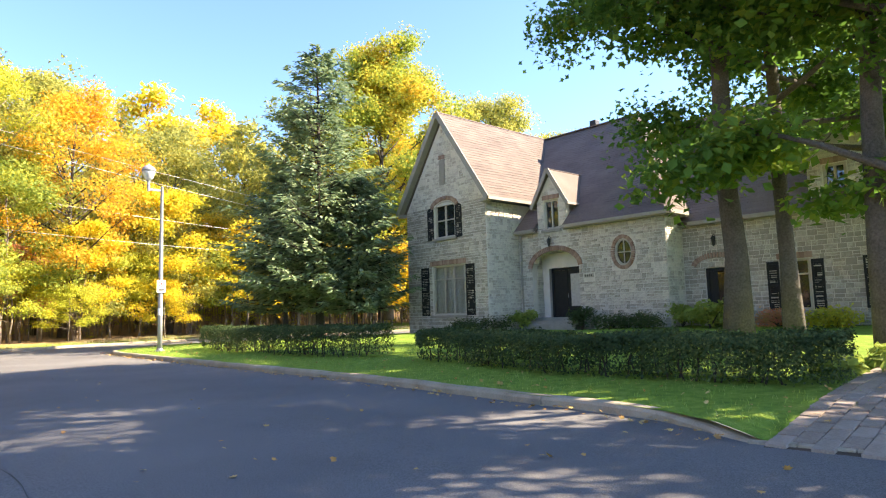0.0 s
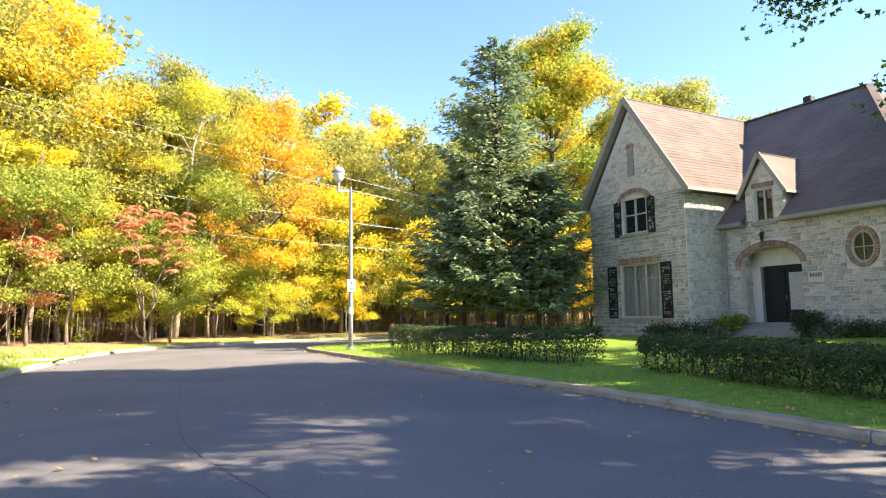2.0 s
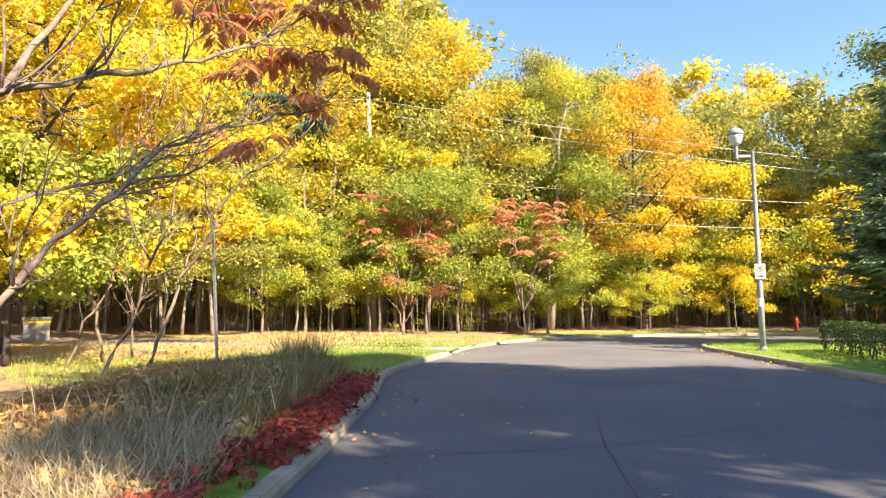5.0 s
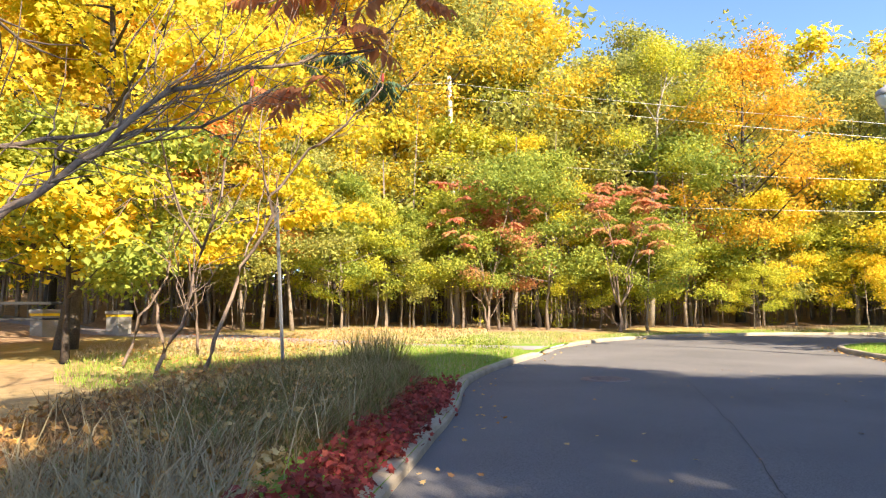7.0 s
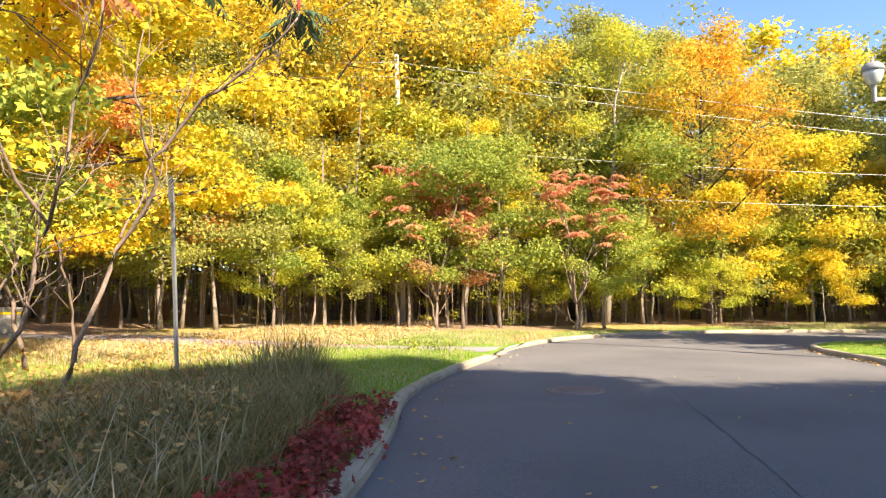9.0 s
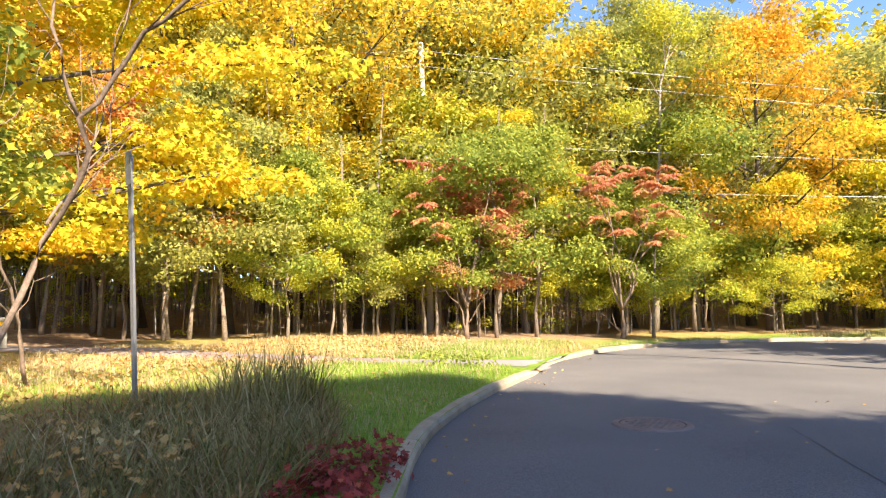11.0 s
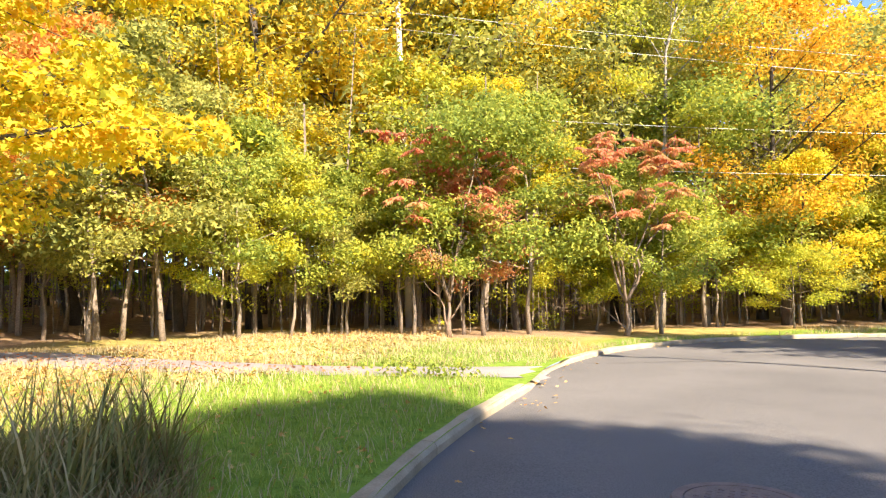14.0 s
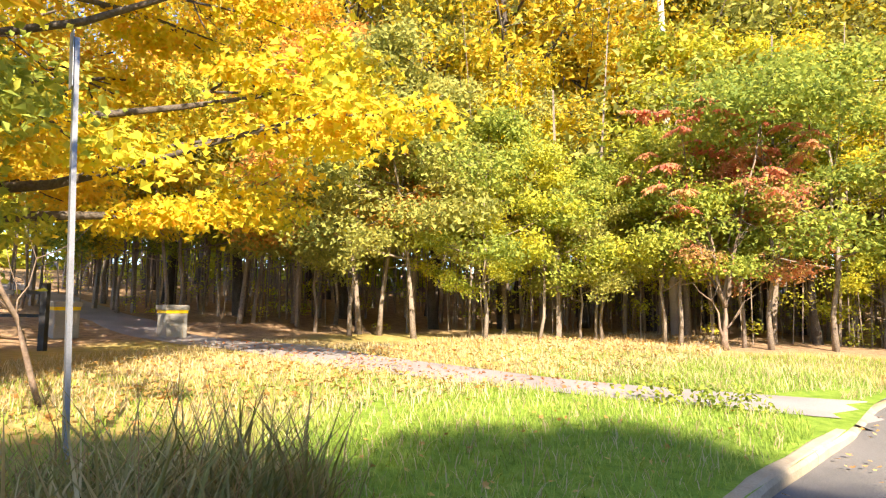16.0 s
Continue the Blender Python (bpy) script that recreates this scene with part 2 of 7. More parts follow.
def ground_mat():
    m, n, l = node_mat("lawn_ground")
    b = n["Principled BSDF"]
    tc = n.new("ShaderNodeTexCoord")
    at = n.new("ShaderNodeAttribute")
    at.attribute_name = "cover"
    sep = n.new("ShaderNodeSeparateColor")
    l.new(at.outputs["Color"], sep.inputs[0])
    def noise_ramp(scale, stops):
        t = n.new("ShaderNodeTexNoise")
        t.inputs["Scale"].default_value, t.inputs["Detail"].default_value = scale, 8
        t.inputs["Roughness"].default_value = 0.7
        l.new(tc.outputs["Object"], t.inputs["Vector"])
        r = ramp(n, stops)
        l.new(t.outputs["Fac"], r.inputs[0])
        return t, r
    t1, lawn = noise_ramp(5, [(0.3, (0.10, 0.17, 0.025)), (0.5, (0.18, 0.28, 0.04)), (0.75, (0.30, 0.37, 0.08))])
    t2, dry = noise_ramp(2.2, [(0.3, (0.20, 0.19, 0.06)), (0.5, (0.40, 0.29, 0.11)), (0.75, (0.52, 0.36, 0.17))])
    t3, wood = noise_ramp(3.5, [(0.3, (0.17, 0.115, 0.075)), (0.55, (0.36, 0.24, 0.15)), (0.75, (0.52, 0.36, 0.22))])
    a = n.new("ShaderNodeMix")
    a.data_type = "RGBA"
    c = n.new("ShaderNodeMix")
    c.data_type = "RGBA"
    l.new(sep.outputs[0], a.inputs[0])
    l.new(lawn.outputs[0], a.inputs[6])
    l.new(dry.outputs[0], a.inputs[7])
    l.new(sep.outputs[1], c.inputs[0])
    l.new(a.outputs[2], c.inputs[6])
    l.new(wood.outputs[0], c.inputs[7])
    l.new(c.outputs[2], b.inputs["Base Color"])
    b.inputs["Roughness"].default_value = 0.95
    b.inputs["Specular IOR Level"].default_value = 0.1
    fine = n.new("ShaderNodeTexNoise")
    fine.inputs["Scale"].default_value = 35
    l.new(tc.outputs["Object"], fine.inputs["Vector"])
    bp = n.new("ShaderNodeBump")
    bp.inputs["Strength"].default_value, bp.inputs["Distance"].default_value = 0.8, 0.04
    l.new(fine.outputs["Fac"], bp.inputs["Height"])
    l.new(bp.outputs[0], b.inputs["Normal"])
    return m


M_GROUND = ground_mat()

# ---- builders ----
def mesh_of(name, verts, faces, mat=None, smooth=False):
    me = bpy.data.meshes.new(name)
    if isinstance(faces, dict):
        loops, sizes = faces["loops"], faces["sizes"]
    else:
        sizes = np.array([len(f) for f in faces], np.int32)
        loops = np.fromiter((i for f in faces for i in f), np.int32, int(sizes.sum()))
    v = np.asarray(verts, np.float32)
    me.vertices.add(len(v))
    me.vertices.foreach_set("co", v.ravel())
    me.loops.add(len(loops))
    me.loops.foreach_set("vertex_index", np.ascontiguousarray(loops, np.int32))
    me.polygons.add(len(sizes))
    me.polygons.foreach_set("loop_start", np.concatenate([[0], np.cumsum(sizes)[:-1]]).astype(np.int32))
    me.update(calc_edges=True)
    me.validate()
    if mat:
        me.materials.append(mat)
    me.polygons.foreach_set("use_smooth", np.full(len(me.polygons), smooth))
    me.update()
    return me


def part(name, data, mat=None, parent=None, label="", smooth=False):
    """One mesh object, from a bmesh, a mesh or (verts, faces), under its thing."""
    if isinstance(data, bmesh.types.BMesh):
        me = bpy.data.meshes.new(name)
        data.to_mesh(me)
        data.free()
        if mat:
            me.materials.append(mat)
        if smooth:
            me.polygons.foreach_set("use_smooth", [True] * len(me.polygons))
    elif isinstance(data, tuple):
        me = mesh_of(name, data[0], data[1], mat, smooth)
    else:
        me = data
    ob = new(name, me)
    if parent:
        ob.parent = parent
    if label:
        ob["label"] = label
    return ob


def thing(name, at, label, category, group="", rz=0.0, kind=""):
    ob = new(name)
    ob.empty_display_size = 0.2
    ob.matrix_basis = pose(*at, 0, 0, rz)
    return tagged(ob, label, category, group, kind)


def box(bm, c, s, rz=0.0, bevel=0.0):
    r = bmesh.ops.create_cube(bm, size=1.0, matrix=Matrix.LocRotScale(Vector(c), Euler((0, 0, rz)), Vector(s)))
    if bevel:
        edges = list({e for v in r["verts"] for e in v.link_edges})
        bmesh.ops.bevel(bm, geom=edges, offset=bevel, segments=2, affect="EDGES", profile=0.6)
    return bm


def boxes(items, bevel=0.0):
    bm = bmesh.new()
    for it in items:
        box(bm, it[0], it[1], it[2] if len(it) > 2 else 0.0, bevel)
    return bm


def tubes(paths, sides=6):
    """Tapered tubes along polylines: a list of (points, radii)."""
    V, Fc, base = [], [], 0
    ang = np.arange(sides) * 2 * np.pi / sides
    for pts, rad in paths:
        pts, rad = np.asarray(pts, float), np.asarray(rad, float)
        tan = np.gradient(pts, axis=0)
        tan /= np.linalg.norm(tan, axis=1, keepdims=True) + 1e-9
        ref = np.where(np.abs(tan[:, 2:3]) > 0.9, [[1.0, 0, 0]], [[0, 0, 1.0]])
        a = np.cross(tan, ref)
        a /= np.linalg.norm(a, axis=1, keepdims=True) + 1e-9
        b = np.cross(tan, a)
        ring = pts[:, None] + rad[:, None, None] * (np.cos(ang)[None, :, None] * a[:, None] + np.sin(ang)[None, :, None] * b[:, None])
        V.append(ring.reshape(-1, 3))
        k = len(pts)
        for i in range(k - 1):
            for j in range(sides):
                p, q = base + i * sides + j, base + i * sides + (j + 1) % sides
                Fc.append((p, q, q + sides, p + sides))
        Fc.append(tuple(base + j for j in range(sides))[::-1])
        Fc.append(tuple(base + (k - 1) * sides + j for j in range(sides)))
        base += k * sides
    return np.concatenate(V), Fc


def lathe(profile, sides=20):
    """A turned body from (radius, height) pairs."""
    ang = np.arange(sides) * 2 * np.pi / sides
    V = np.array([(r * c, r * s, z) for r, z in profile for c, s in zip(np.cos(ang), np.sin(ang))])
    Fc = [(i * sides + j, i * sides + (j + 1) % sides, (i + 1) * sides + (j + 1) % sides, (i + 1) * sides + j)
          for i in range(len(profile) - 1) for j in range(sides)]
    Fc += [tuple(range(sides))[::-1], tuple((len(profile) - 1) * sides + j for j in range(sides))]
    return V, Fc


DIAMOND = (np.array([(0, -0.5, 0), (0.34, -0.02, 0.09), (0, 0.5, 0), (-0.34, -0.02, 0.09)]), [(0, 1, 2, 3)])
LOBED = (np.array([(0, -0.42, 0), (0.2, -0.3, 0.02), (0.5, -0.2, 0.08), (0.27, 0.02, 0.05), (0.42, 0.3, 0.06), (0.12, 0.2, 0.02), (0, 0.55, 0),
                   (-0.12, 0.2, 0.02), (-0.42, 0.3, 0.06), (-0.27, 0.02, 0.05), (-0.5, -0.2, 0.08), (-0.2, -0.3, 0.02)]),
         [(0, 1, 3, 5), (1, 2, 3), (3, 4, 5), (5, 6, 7), (0, 5, 7), (0, 7, 9, 11), (7, 8, 9), (9, 10, 11)])
TRIPLE = (np.array([(0, -0.45, 0), (0.5, 0.02, 0.1), (0.15, 0.12, 0.03), (0, 0.55, 0), (-0.15, 0.12, 0.03), (-0.5, 0.02, 0.1)]), [(0, 1, 2, 3), (0, 3, 4, 5)])
POINT = (np.array([(-0.30, -0.36, 0), (0.34, -0.28, 0.05), (0.02, 0.56, 0)]), [(0, 1, 2)])
SPRAY = (np.array([(0, 0, 0), (0.09, 0.4, 0.03), (0, 1, -0.06), (-0.09, 0.4, 0.03)]), [(0, 1, 2, 3)])


def scatter(centres, sizes, normals, shape, rng, spin=None):
    """Many leaves at once: each centre gets the shape, turned to its normal."""
    tv, tf = shape
    n = len(centres)
    nz = normals / (np.linalg.norm(normals, axis=1, keepdims=True) + 1e-9)
    r = rng.normal(size=(n, 3)) if spin is None else spin
    x = np.cross(r, nz)
    x /= np.linalg.norm(x, axis=1, keepdims=True) + 1e-9
    y = np.cross(nz, x)
    V = centres[:, None] + sizes[:, None, None] * (tv[None, :, 0:1] * x[:, None] + tv[None, :, 1:2] * y[:, None] + tv[None, :, 2:3] * nz[:, None])
    k = len(tv)
    return V.reshape(-1, 3), repeat_faces(tf, n, k)


def repeat_faces(tf, n, k):
    """The faces of a small shape, repeated n times."""
    flat, sizes = np.array([i for f in tf for i in f]), np.array([len(f) for f in tf])
    return {"loops": (np.arange(n)[:, None] * k + flat[None]).ravel(), "sizes": np.tile(sizes, n)}


def blades(xy, z, height, width, rng, bend=0.5, mat=None, lean=0.25):
    """Bent, tapered grass blades as one mesh."""
    n = len(xy)
    az = rng.uniform(0, 2 * np.pi, n)
    d = np.stack([np.cos(az), np.sin(az)], 1)
    side = np.stack([-d[:, 1], d[:, 0]], 1)
    h = height * rng.uniform(0.6, 1.25, n)
    w = width * rng.uniform(0.7, 1.3, n)
    bd = bend * rng.uniform(0.1, 1.0, n)
    V = np.zeros((n, 5, 3))
    for k, (f, ww) in enumerate(((0, 1.0), (0.55, 0.75))):
        off = d * (h * (lean * f + bd * f * f))[:, None]
        V[:, 2 * k, :2] = xy + off - side * (w * ww / 2)[:, None]
        V[:, 2 * k + 1, :2] = xy + off + side * (w * ww / 2)[:, None]
        V[:, 2 * k, 2] = V[:, 2 * k + 1, 2] = z + h * f * (1 - 0.25 * bd * f)
    V[:, 4, :2] = xy + d * (h * (lean + bd))[:, None]
    V[:, 4, 2] = z + h * (1 - 0.35 * bd)
    b = np.arange(n) * 5
    return V.reshape(-1, 3), repeat_faces([(0, 1, 3, 2), (2, 3, 4)], n, 5)

# ---- the ground, the road and its kerbs ----
def spline(pts, step=0.5):
    """A smooth polyline through the points."""
    p = np.asarray(pts, float)
    q = np.vstack([2 * p[0] - p[1], p, 2 * p[-1] - p[-2]])
    out = []
    for i in range(1, len(q) - 2):
        n = max(2, int(np.linalg.norm(q[i + 1] - q[i]) / step))
        t = np.linspace(0, 1, n, endpoint=False)[:, None]
        a, b, c, d = q[i - 1], q[i], q[i + 1], q[i + 2]
        out.append(0.5 * (2 * b + (c - a) * t + (2 * a - 5 * b + 4 * c - d) * t * t + (3 * b - a - 3 * c + d) * t ** 3))
    return np.vstack(out + [p[-1:]])


KERB_LEFT = spline([(12, -21), (5, -12), (-1, -3.6), (-5, 2), (-8.2, 6.1), (-10.9, 9.2), (-13.0, 11.5), (-15.2, 13.65), (-17.1, 16.3), (-19.1, 19.9),
                    (-21.2, 23.5), (-22.6, 28.2), (-22.5, 33), (-20.6, 37.6), (-17, 41.5), (-11, 45.5), (-2, 50.5), (12, 58), (30, 67)])
KERB_RIGHT = spline([(2.9, 6.75), (2.55, 8.1), (1.65, 9.4), (0.15, 11.4), (-2.1, 14.4), (-4.7, 17.4), (-8.9, 22.5), (-12.6, 27), (-14.0, 29.2), (-14.3, 31.2),
                     (-13.3, 33.4), (-10.4, 36.0), (-4, 40), (6, 46), (20, 54.5), (35, 62)])
KERB_NEAR = spline([(26, -19), (15, -7), (8.2, 1.4), (6.6, 3.4), (6.4, 4.4)])
ROAD = np.vstack([KERB_LEFT, KERB_RIGHT[::-1], KERB_NEAR[::-1]])
seg_a, seg_b = ROAD, np.roll(ROAD, -1, axis=0)


def road_distance(P):
    """Signed distance to the road's outline (inside negative) and the nearest point of it."""
    P = np.asarray(P, float)
    best, near = np.full(len(P), 1e9), np.zeros((len(P), 2))
    inside = np.zeros(len(P), bool)
    for a, b in zip(seg_a, seg_b):
        ab = b - a
        t = np.clip(((P - a) @ ab) / (ab @ ab + 1e-12), 0, 1)
        c = a + t[:, None] * ab
        d = np.hypot(*(P - c).T)
        hit = d < best
        best[hit], near[hit] = d[hit], c[hit]
        if a[1] != b[1]:
            cross = ((a[1] > P[:, 1]) != (b[1] > P[:, 1])) & (P[:, 0] < (b[0] - a[0]) * (P[:, 1] - a[1]) / (b[1] - a[1]) + a[0])
            inside ^= cross
    return np.where(inside, -best, best), near


WAVE = [(0.31, 0.23, 0.5), (0.11, -0.42, 2.1), (-0.53, 0.37, 4.0)]


def near_road(P):
    """Signed distance to the road's outline, read from the grid."""
    P = np.asarray(P, float)
    i = np.clip(np.searchsorted(gx, P[:, 0]) - 1, 0, len(gx) - 2)
    j = np.clip(np.searchsorted(gy, P[:, 1]) - 1, 0, len(gy) - 2)
    u = np.clip((P[:, 0] - gx[i]) / (gx[i + 1] - gx[i]), 0, 1)
    v = np.clip((P[:, 1] - gy[j]) / (gy[j + 1] - gy[j]), 0, 1)
    g = GS.reshape(len(gx), len(gy))
    return g[i, j] * (1 - u) * (1 - v) + g[i + 1, j] * u * (1 - v) + g[i, j + 1] * (1 - u) * v + g[i + 1, j + 1] * u * v


def lie(P, s=None):
    """Height of the ground at the places P."""
    P = np.atleast_2d(np.asarray(P, float))[:, :2]
    if s is None:
        s = near_road(P)
    s = np.maximum(s, 0)
    z = 0.13 + 0.95 * (1 - np.exp(-s * 0.034))
    hill = (P[:, 0] < -20) | (P[:, 1] > 44)
    z = z + np.where(hill, 0.075 * np.clip(s - 17, 0, 70), 0)
    for a, b, c in WAVE:
        z = z + 0.02 * np.minimum(s, 4) / 4 * np.sin(a * 2 * P[:, 0] + b * 2 * P[:, 1] + c)
    # the driveway's mouth drops to the road
    u = (P[:, 0] - 2.95) * 0.722 + (P[:, 1] - 6.55) * 0.692
    v = (P[:, 0] - 2.95) * 0.692 - (P[:, 1] - 6.55) * 0.722
    z = z - 0.125 * np.clip((v + 0.35) / 0.4, 0, 1) * np.clip((4.6 - v) / 0.4, 0, 1) * np.clip(1.15 - u / 1.8, 0, 1)
    return z


def lie1(x, y):
    return float(lie([(x, y)])[0])


def axis(lo, hi, step, far):
    mid = np.arange(lo, hi + step, step)
    out = step * np.cumsum(1.22 ** np.arange(1, 60))
    out = out[out < far]
    return np.concatenate([lo - out[::-1], mid, hi + out])


gx, gy = axis(-46, 14, 0.4, 2500), axis(-8, 50, 0.4, 2500)
GX, GY = np.meshgrid(gx, gy, indexing="ij")
GP = np.stack([GX.ravel(), GY.ravel()], 1)
GS, GN = road_distance(GP)


def sheet(keep):
    """The grid's faces with a kept corner; the other corners are drawn onto the road's outline."""
    nx, ny = len(gx), len(gy)
    i, j = np.meshgrid(np.arange(nx - 1), np.arange(ny - 1), indexing="ij")
    q = np.stack([i * ny + j, (i + 1) * ny + j, (i + 1) * ny + j + 1, i * ny + j + 1], -1).reshape(-1, 4)
    q = q[keep[q].any(1)]
    used = np.unique(q)
    P = np.where(keep[:, None], GP, GN)[used]
    back = np.zeros(len(GP), int)
    back[used] = np.arange(len(used))
    return P, back[q], GS[used], keep[used]


P, Q, S, K = sheet(GS > 0)
Z = lie(P, np.where(K, S, 0))
gme = mesh_of("ground", np.column_stack([P, Z]), Q, M_GROUND, True)
# cover: dry grass on the far verge, leaf litter under the wood; the lawns stay green
wob = np.sin(P[:, 0] * 0.9 + P[:, 1] * 0.6) * 1.2 + np.sin(P[:, 0] * 0.37 - P[:, 1] * 0.81) * 1.5
dry = np.where(P[:, 0] < -12, np.clip((S - 6.3 + 0.6 * wob) / 2.5, 0, 1), 0) * 0.8
west = np.clip((-(P[:, 0] + 21) - (P[:, 1] - 13.5) * 0.9 + wob) / 3, 0, 1)
dry = np.maximum(dry, np.where(P[:, 0] < -18, west * 0.85, 0))
wood = np.where((P[:, 0] < -14) | (P[:, 1] > 46), np.clip((S - 13 + wob) / 3, 0, 1), 0)
wood = np.maximum(wood, np.where((P[:, 1] > 27) & (P[:, 0] < -14), np.clip((S - 3.0 + 0.5 * wob) / 2, 0, 1), 0))
dry = np.maximum(dry, np.where((P[:, 1] > 25) & (P[:, 0] < -20), np.clip((S - 0.8 + 0.4 * wob) / 1.5, 0, 1), 0))
wood = np.maximum(wood, np.where((P[:, 0] < -9) & (P[:, 1] < 11), np.clip((10.5 - P[:, 1]) / 2 + 0.3 * wob, 0, 1) * np.clip(S - 2.5, 0, 1) * np.where(P[:, 0] > -22, 0.8, 0.3), 0))
col = gme.color_attributes.new("cover", "FLOAT_COLOR", "POINT")
col.data.foreach_set("color", np.column_stack([dry, wood, 0 * dry, 0 * dry + 1]).ravel())
ground = tagged(new("ground", gme), "mown lawn and rough verge running into leaf litter under the wood", "ground", kind="structure")

P, Q, S, K = sheet(GS <= 0)
camber = 0.03 * np.clip(np.where(K, -S, 0) / 5, 0, 1)
road = tagged(new("road", mesh_of("road", np.column_stack([P, camber]), Q, M_ASPHALT, True)), "worn dark grey asphalt residential road with fine cracks", "road", kind="structure")


DIP = (np.array((-21.0, 21.9)), np.array((-0.42, 0.907)))


def kerb(name, line, label, flip):
    """Concrete kerb of cast lengths with open joints along a line."""
    root = tagged(new(name), label, "kerb", kind="structure")
    d = np.gradient(line, axis=0)
    d /= np.linalg.norm(d, axis=1, keepdims=True)
    nrm = np.stack([-d[:, 1], d[:, 0]], 1) * (1 if flip else -1)
    prof = [(-0.02, -0.15), (-0.03, 0.085), (-0.005, 0.125), (0.03, 0.14), (0.13, 0.145), (0.165, 0.13), (0.17, -0.15)]
    step = 6
    drop = 0.10 * np.clip((np.minimum(np.hypot(*(line - DIP[0]).T), 9) < 9) * (2.6 - np.abs((line - DIP[0]) @ DIP[1])) / 0.5, 0, 1) if flip else 0.115 * np.clip(1 - np.hypot(*(line - KERB_RIGHT[0]).T) / 1.6, 0, 1)
    for i in range(0, len(line) - 1, step):
        j = min(i + step, len(line) - 1)
        idx = np.arange(i, j + 1)
        V = []
        for k in idx:
            p = line[k].copy()
            if k == i:
                p += d[k] * 0.008
            if k == j:
                p -= d[k] * 0.008
            wob = 0.006 * math.sin(k * 1.7) + 0.004 * math.sin(k * 0.61)
            V += [(*(p + nrm[k] * (o + wob)), z + wob * (z > 0) - drop[k] * (z > 0)) for o, z in prof]
        m, Fc = len(prof), []
        for a in range(len(idx) - 1):
            for b in range(m - 1):
                Fc.append((a * m + b, a * m + b + 1, (a + 1) * m + b + 1, (a + 1) * m + b))
        Fc += [tuple(range(m))[::-1], tuple((len(idx) - 1) * m + b for b in range(m))]
        part("kerb_stone", (np.array(V), Fc), M_KERB, root)
    return root


kerb("kerb_verge", KERB_LEFT, "weathered pale concrete kerb beside the rough verge", True)
kerb("kerb_lawn", KERB_RIGHT, "weathered tan concrete kerb beside the mown lawn", False)
kerb("kerb_drive", KERB_NEAR, "weathered concrete kerb past the driveway mouth", False)


KERB_LOW = spline([(2.9, 6.75), (3.6, 6.15), (4.6, 5.4), (5.6, 4.8), (6.4, 4.4)])
low_root = tagged(new("kerb_dropped"), "flush pale concrete kerb across the driveway mouth", "kerb", kind="structure")
for a, b in zip(KERB_LOW, KERB_LOW[1:]):
    d = (b - a) / np.linalg.norm(b - a)
    m = (a + b) / 2 - np.array([d[1], -d[0]]) * 0.06
    part("kerb_stone", boxes([((m[0], m[1], -0.03), (np.linalg.norm(b - a) - 0.008, 0.2, 0.13), math.atan2(d[1], d[0]))], 0.008), M_KERB, low_root)


def ribbon(line, wide, lift):
    d = np.gradient(line, axis=0)
    d /= np.linalg.norm(d, axis=1, keepdims=True)
    nrm = np.stack([-d[:, 1], d[:, 0]], 1)
    cols = [line + nrm * wide * f * (1 + 0.10 * np.sin(np.arange(len(line)) * 0.7 + f * 3))[:, None] for f in (-0.5, -0.25, 0, 0.25, 0.5)]
    V = np.vstack([np.column_stack([c, np.where(near_road(c) > 0.12, lie(c) + lift + 0.02 * (k in (1, 2, 3)), -0.05)]) for k, c in enumerate(cols)])
    n = len(line)
    return V, [(k * n + i, k * n + i + 1, (k + 1) * n + i + 1, (k + 1) * n + i) for k in range(4) for i in range(n - 1)]


FOOTPATH = spline([(-20.0, 21.9), (-21.1, 20.0), (-22.5, 18.2), (-24.7, 16.5), (-27.6, 14.6), (-31.5, 12.2), (-36, 9.6), (-46, 4.5), (-60, -4)])
tagged(part("footpath", ribbon(FOOTPATH, 1.9, 0.012), M_PATH, smooth=True), "narrow grey asphalt footpath strewn with leaves", "path", kind="structure")

# ---- the house ----
HU = Vector((math.cos(radians(-50)), math.sin(radians(-50)), 0))
house = thing("house", (-0.925, 34.194, 0), "grey limestone house with steep dark shingle roofs and black shutters", "house", rz=-50)
# in the house's own axes: x along the front, y into the house, z up


def wall_blocks(x0, x1, z0, z1, holes, y0, thick=0.3):
    """A wall along x with its openings cut out, as blocks that butt together."""
    xs = sorted({x0, x1, *[h[0] for h in holes], *[h[1] for h in holes]})
    xs = [x for x in xs if x0 <= x <= x1]
    out = []
    for a, b in zip(xs, xs[1:]):
        gaps = sorted((h[2], h[3]) for h in holes if h[0] < (a + b) / 2 < h[1])
        z = z0
        for lo, hi in gaps:
            if lo > z:
                out.append((((a + b) / 2, y0 + thick / 2, (z + lo) / 2), (b - a, thick, lo - z)))
            z = max(z, hi)
        if z < z1:
            out.append((((a + b) / 2, y0 + thick / 2, (z + z1) / 2), (b - a, thick, z1 - z)))
    return boxes(out)


def stone_mesh(w, h, d, rng):
    """A rough-dressed stone: a block with a smaller, uneven front face."""
    e = 0.012
    V = [(-w / 2, 0, -h / 2), (w / 2, 0, -h / 2), (w / 2, 0, h / 2), (-w / 2, 0, h / 2)]
    V += [(x * (1 - 2 * e / w) + rng.uniform(-.004, .004), -d, z * (1 - 2 * e / h) + rng.uniform(-.004, .004)) for x, y, z in V]
    return V, [(4, 5, 6, 7), (0, 1, 5, 4), (1, 2, 6, 5), (2, 3, 7, 6), (3, 0, 4, 7)]


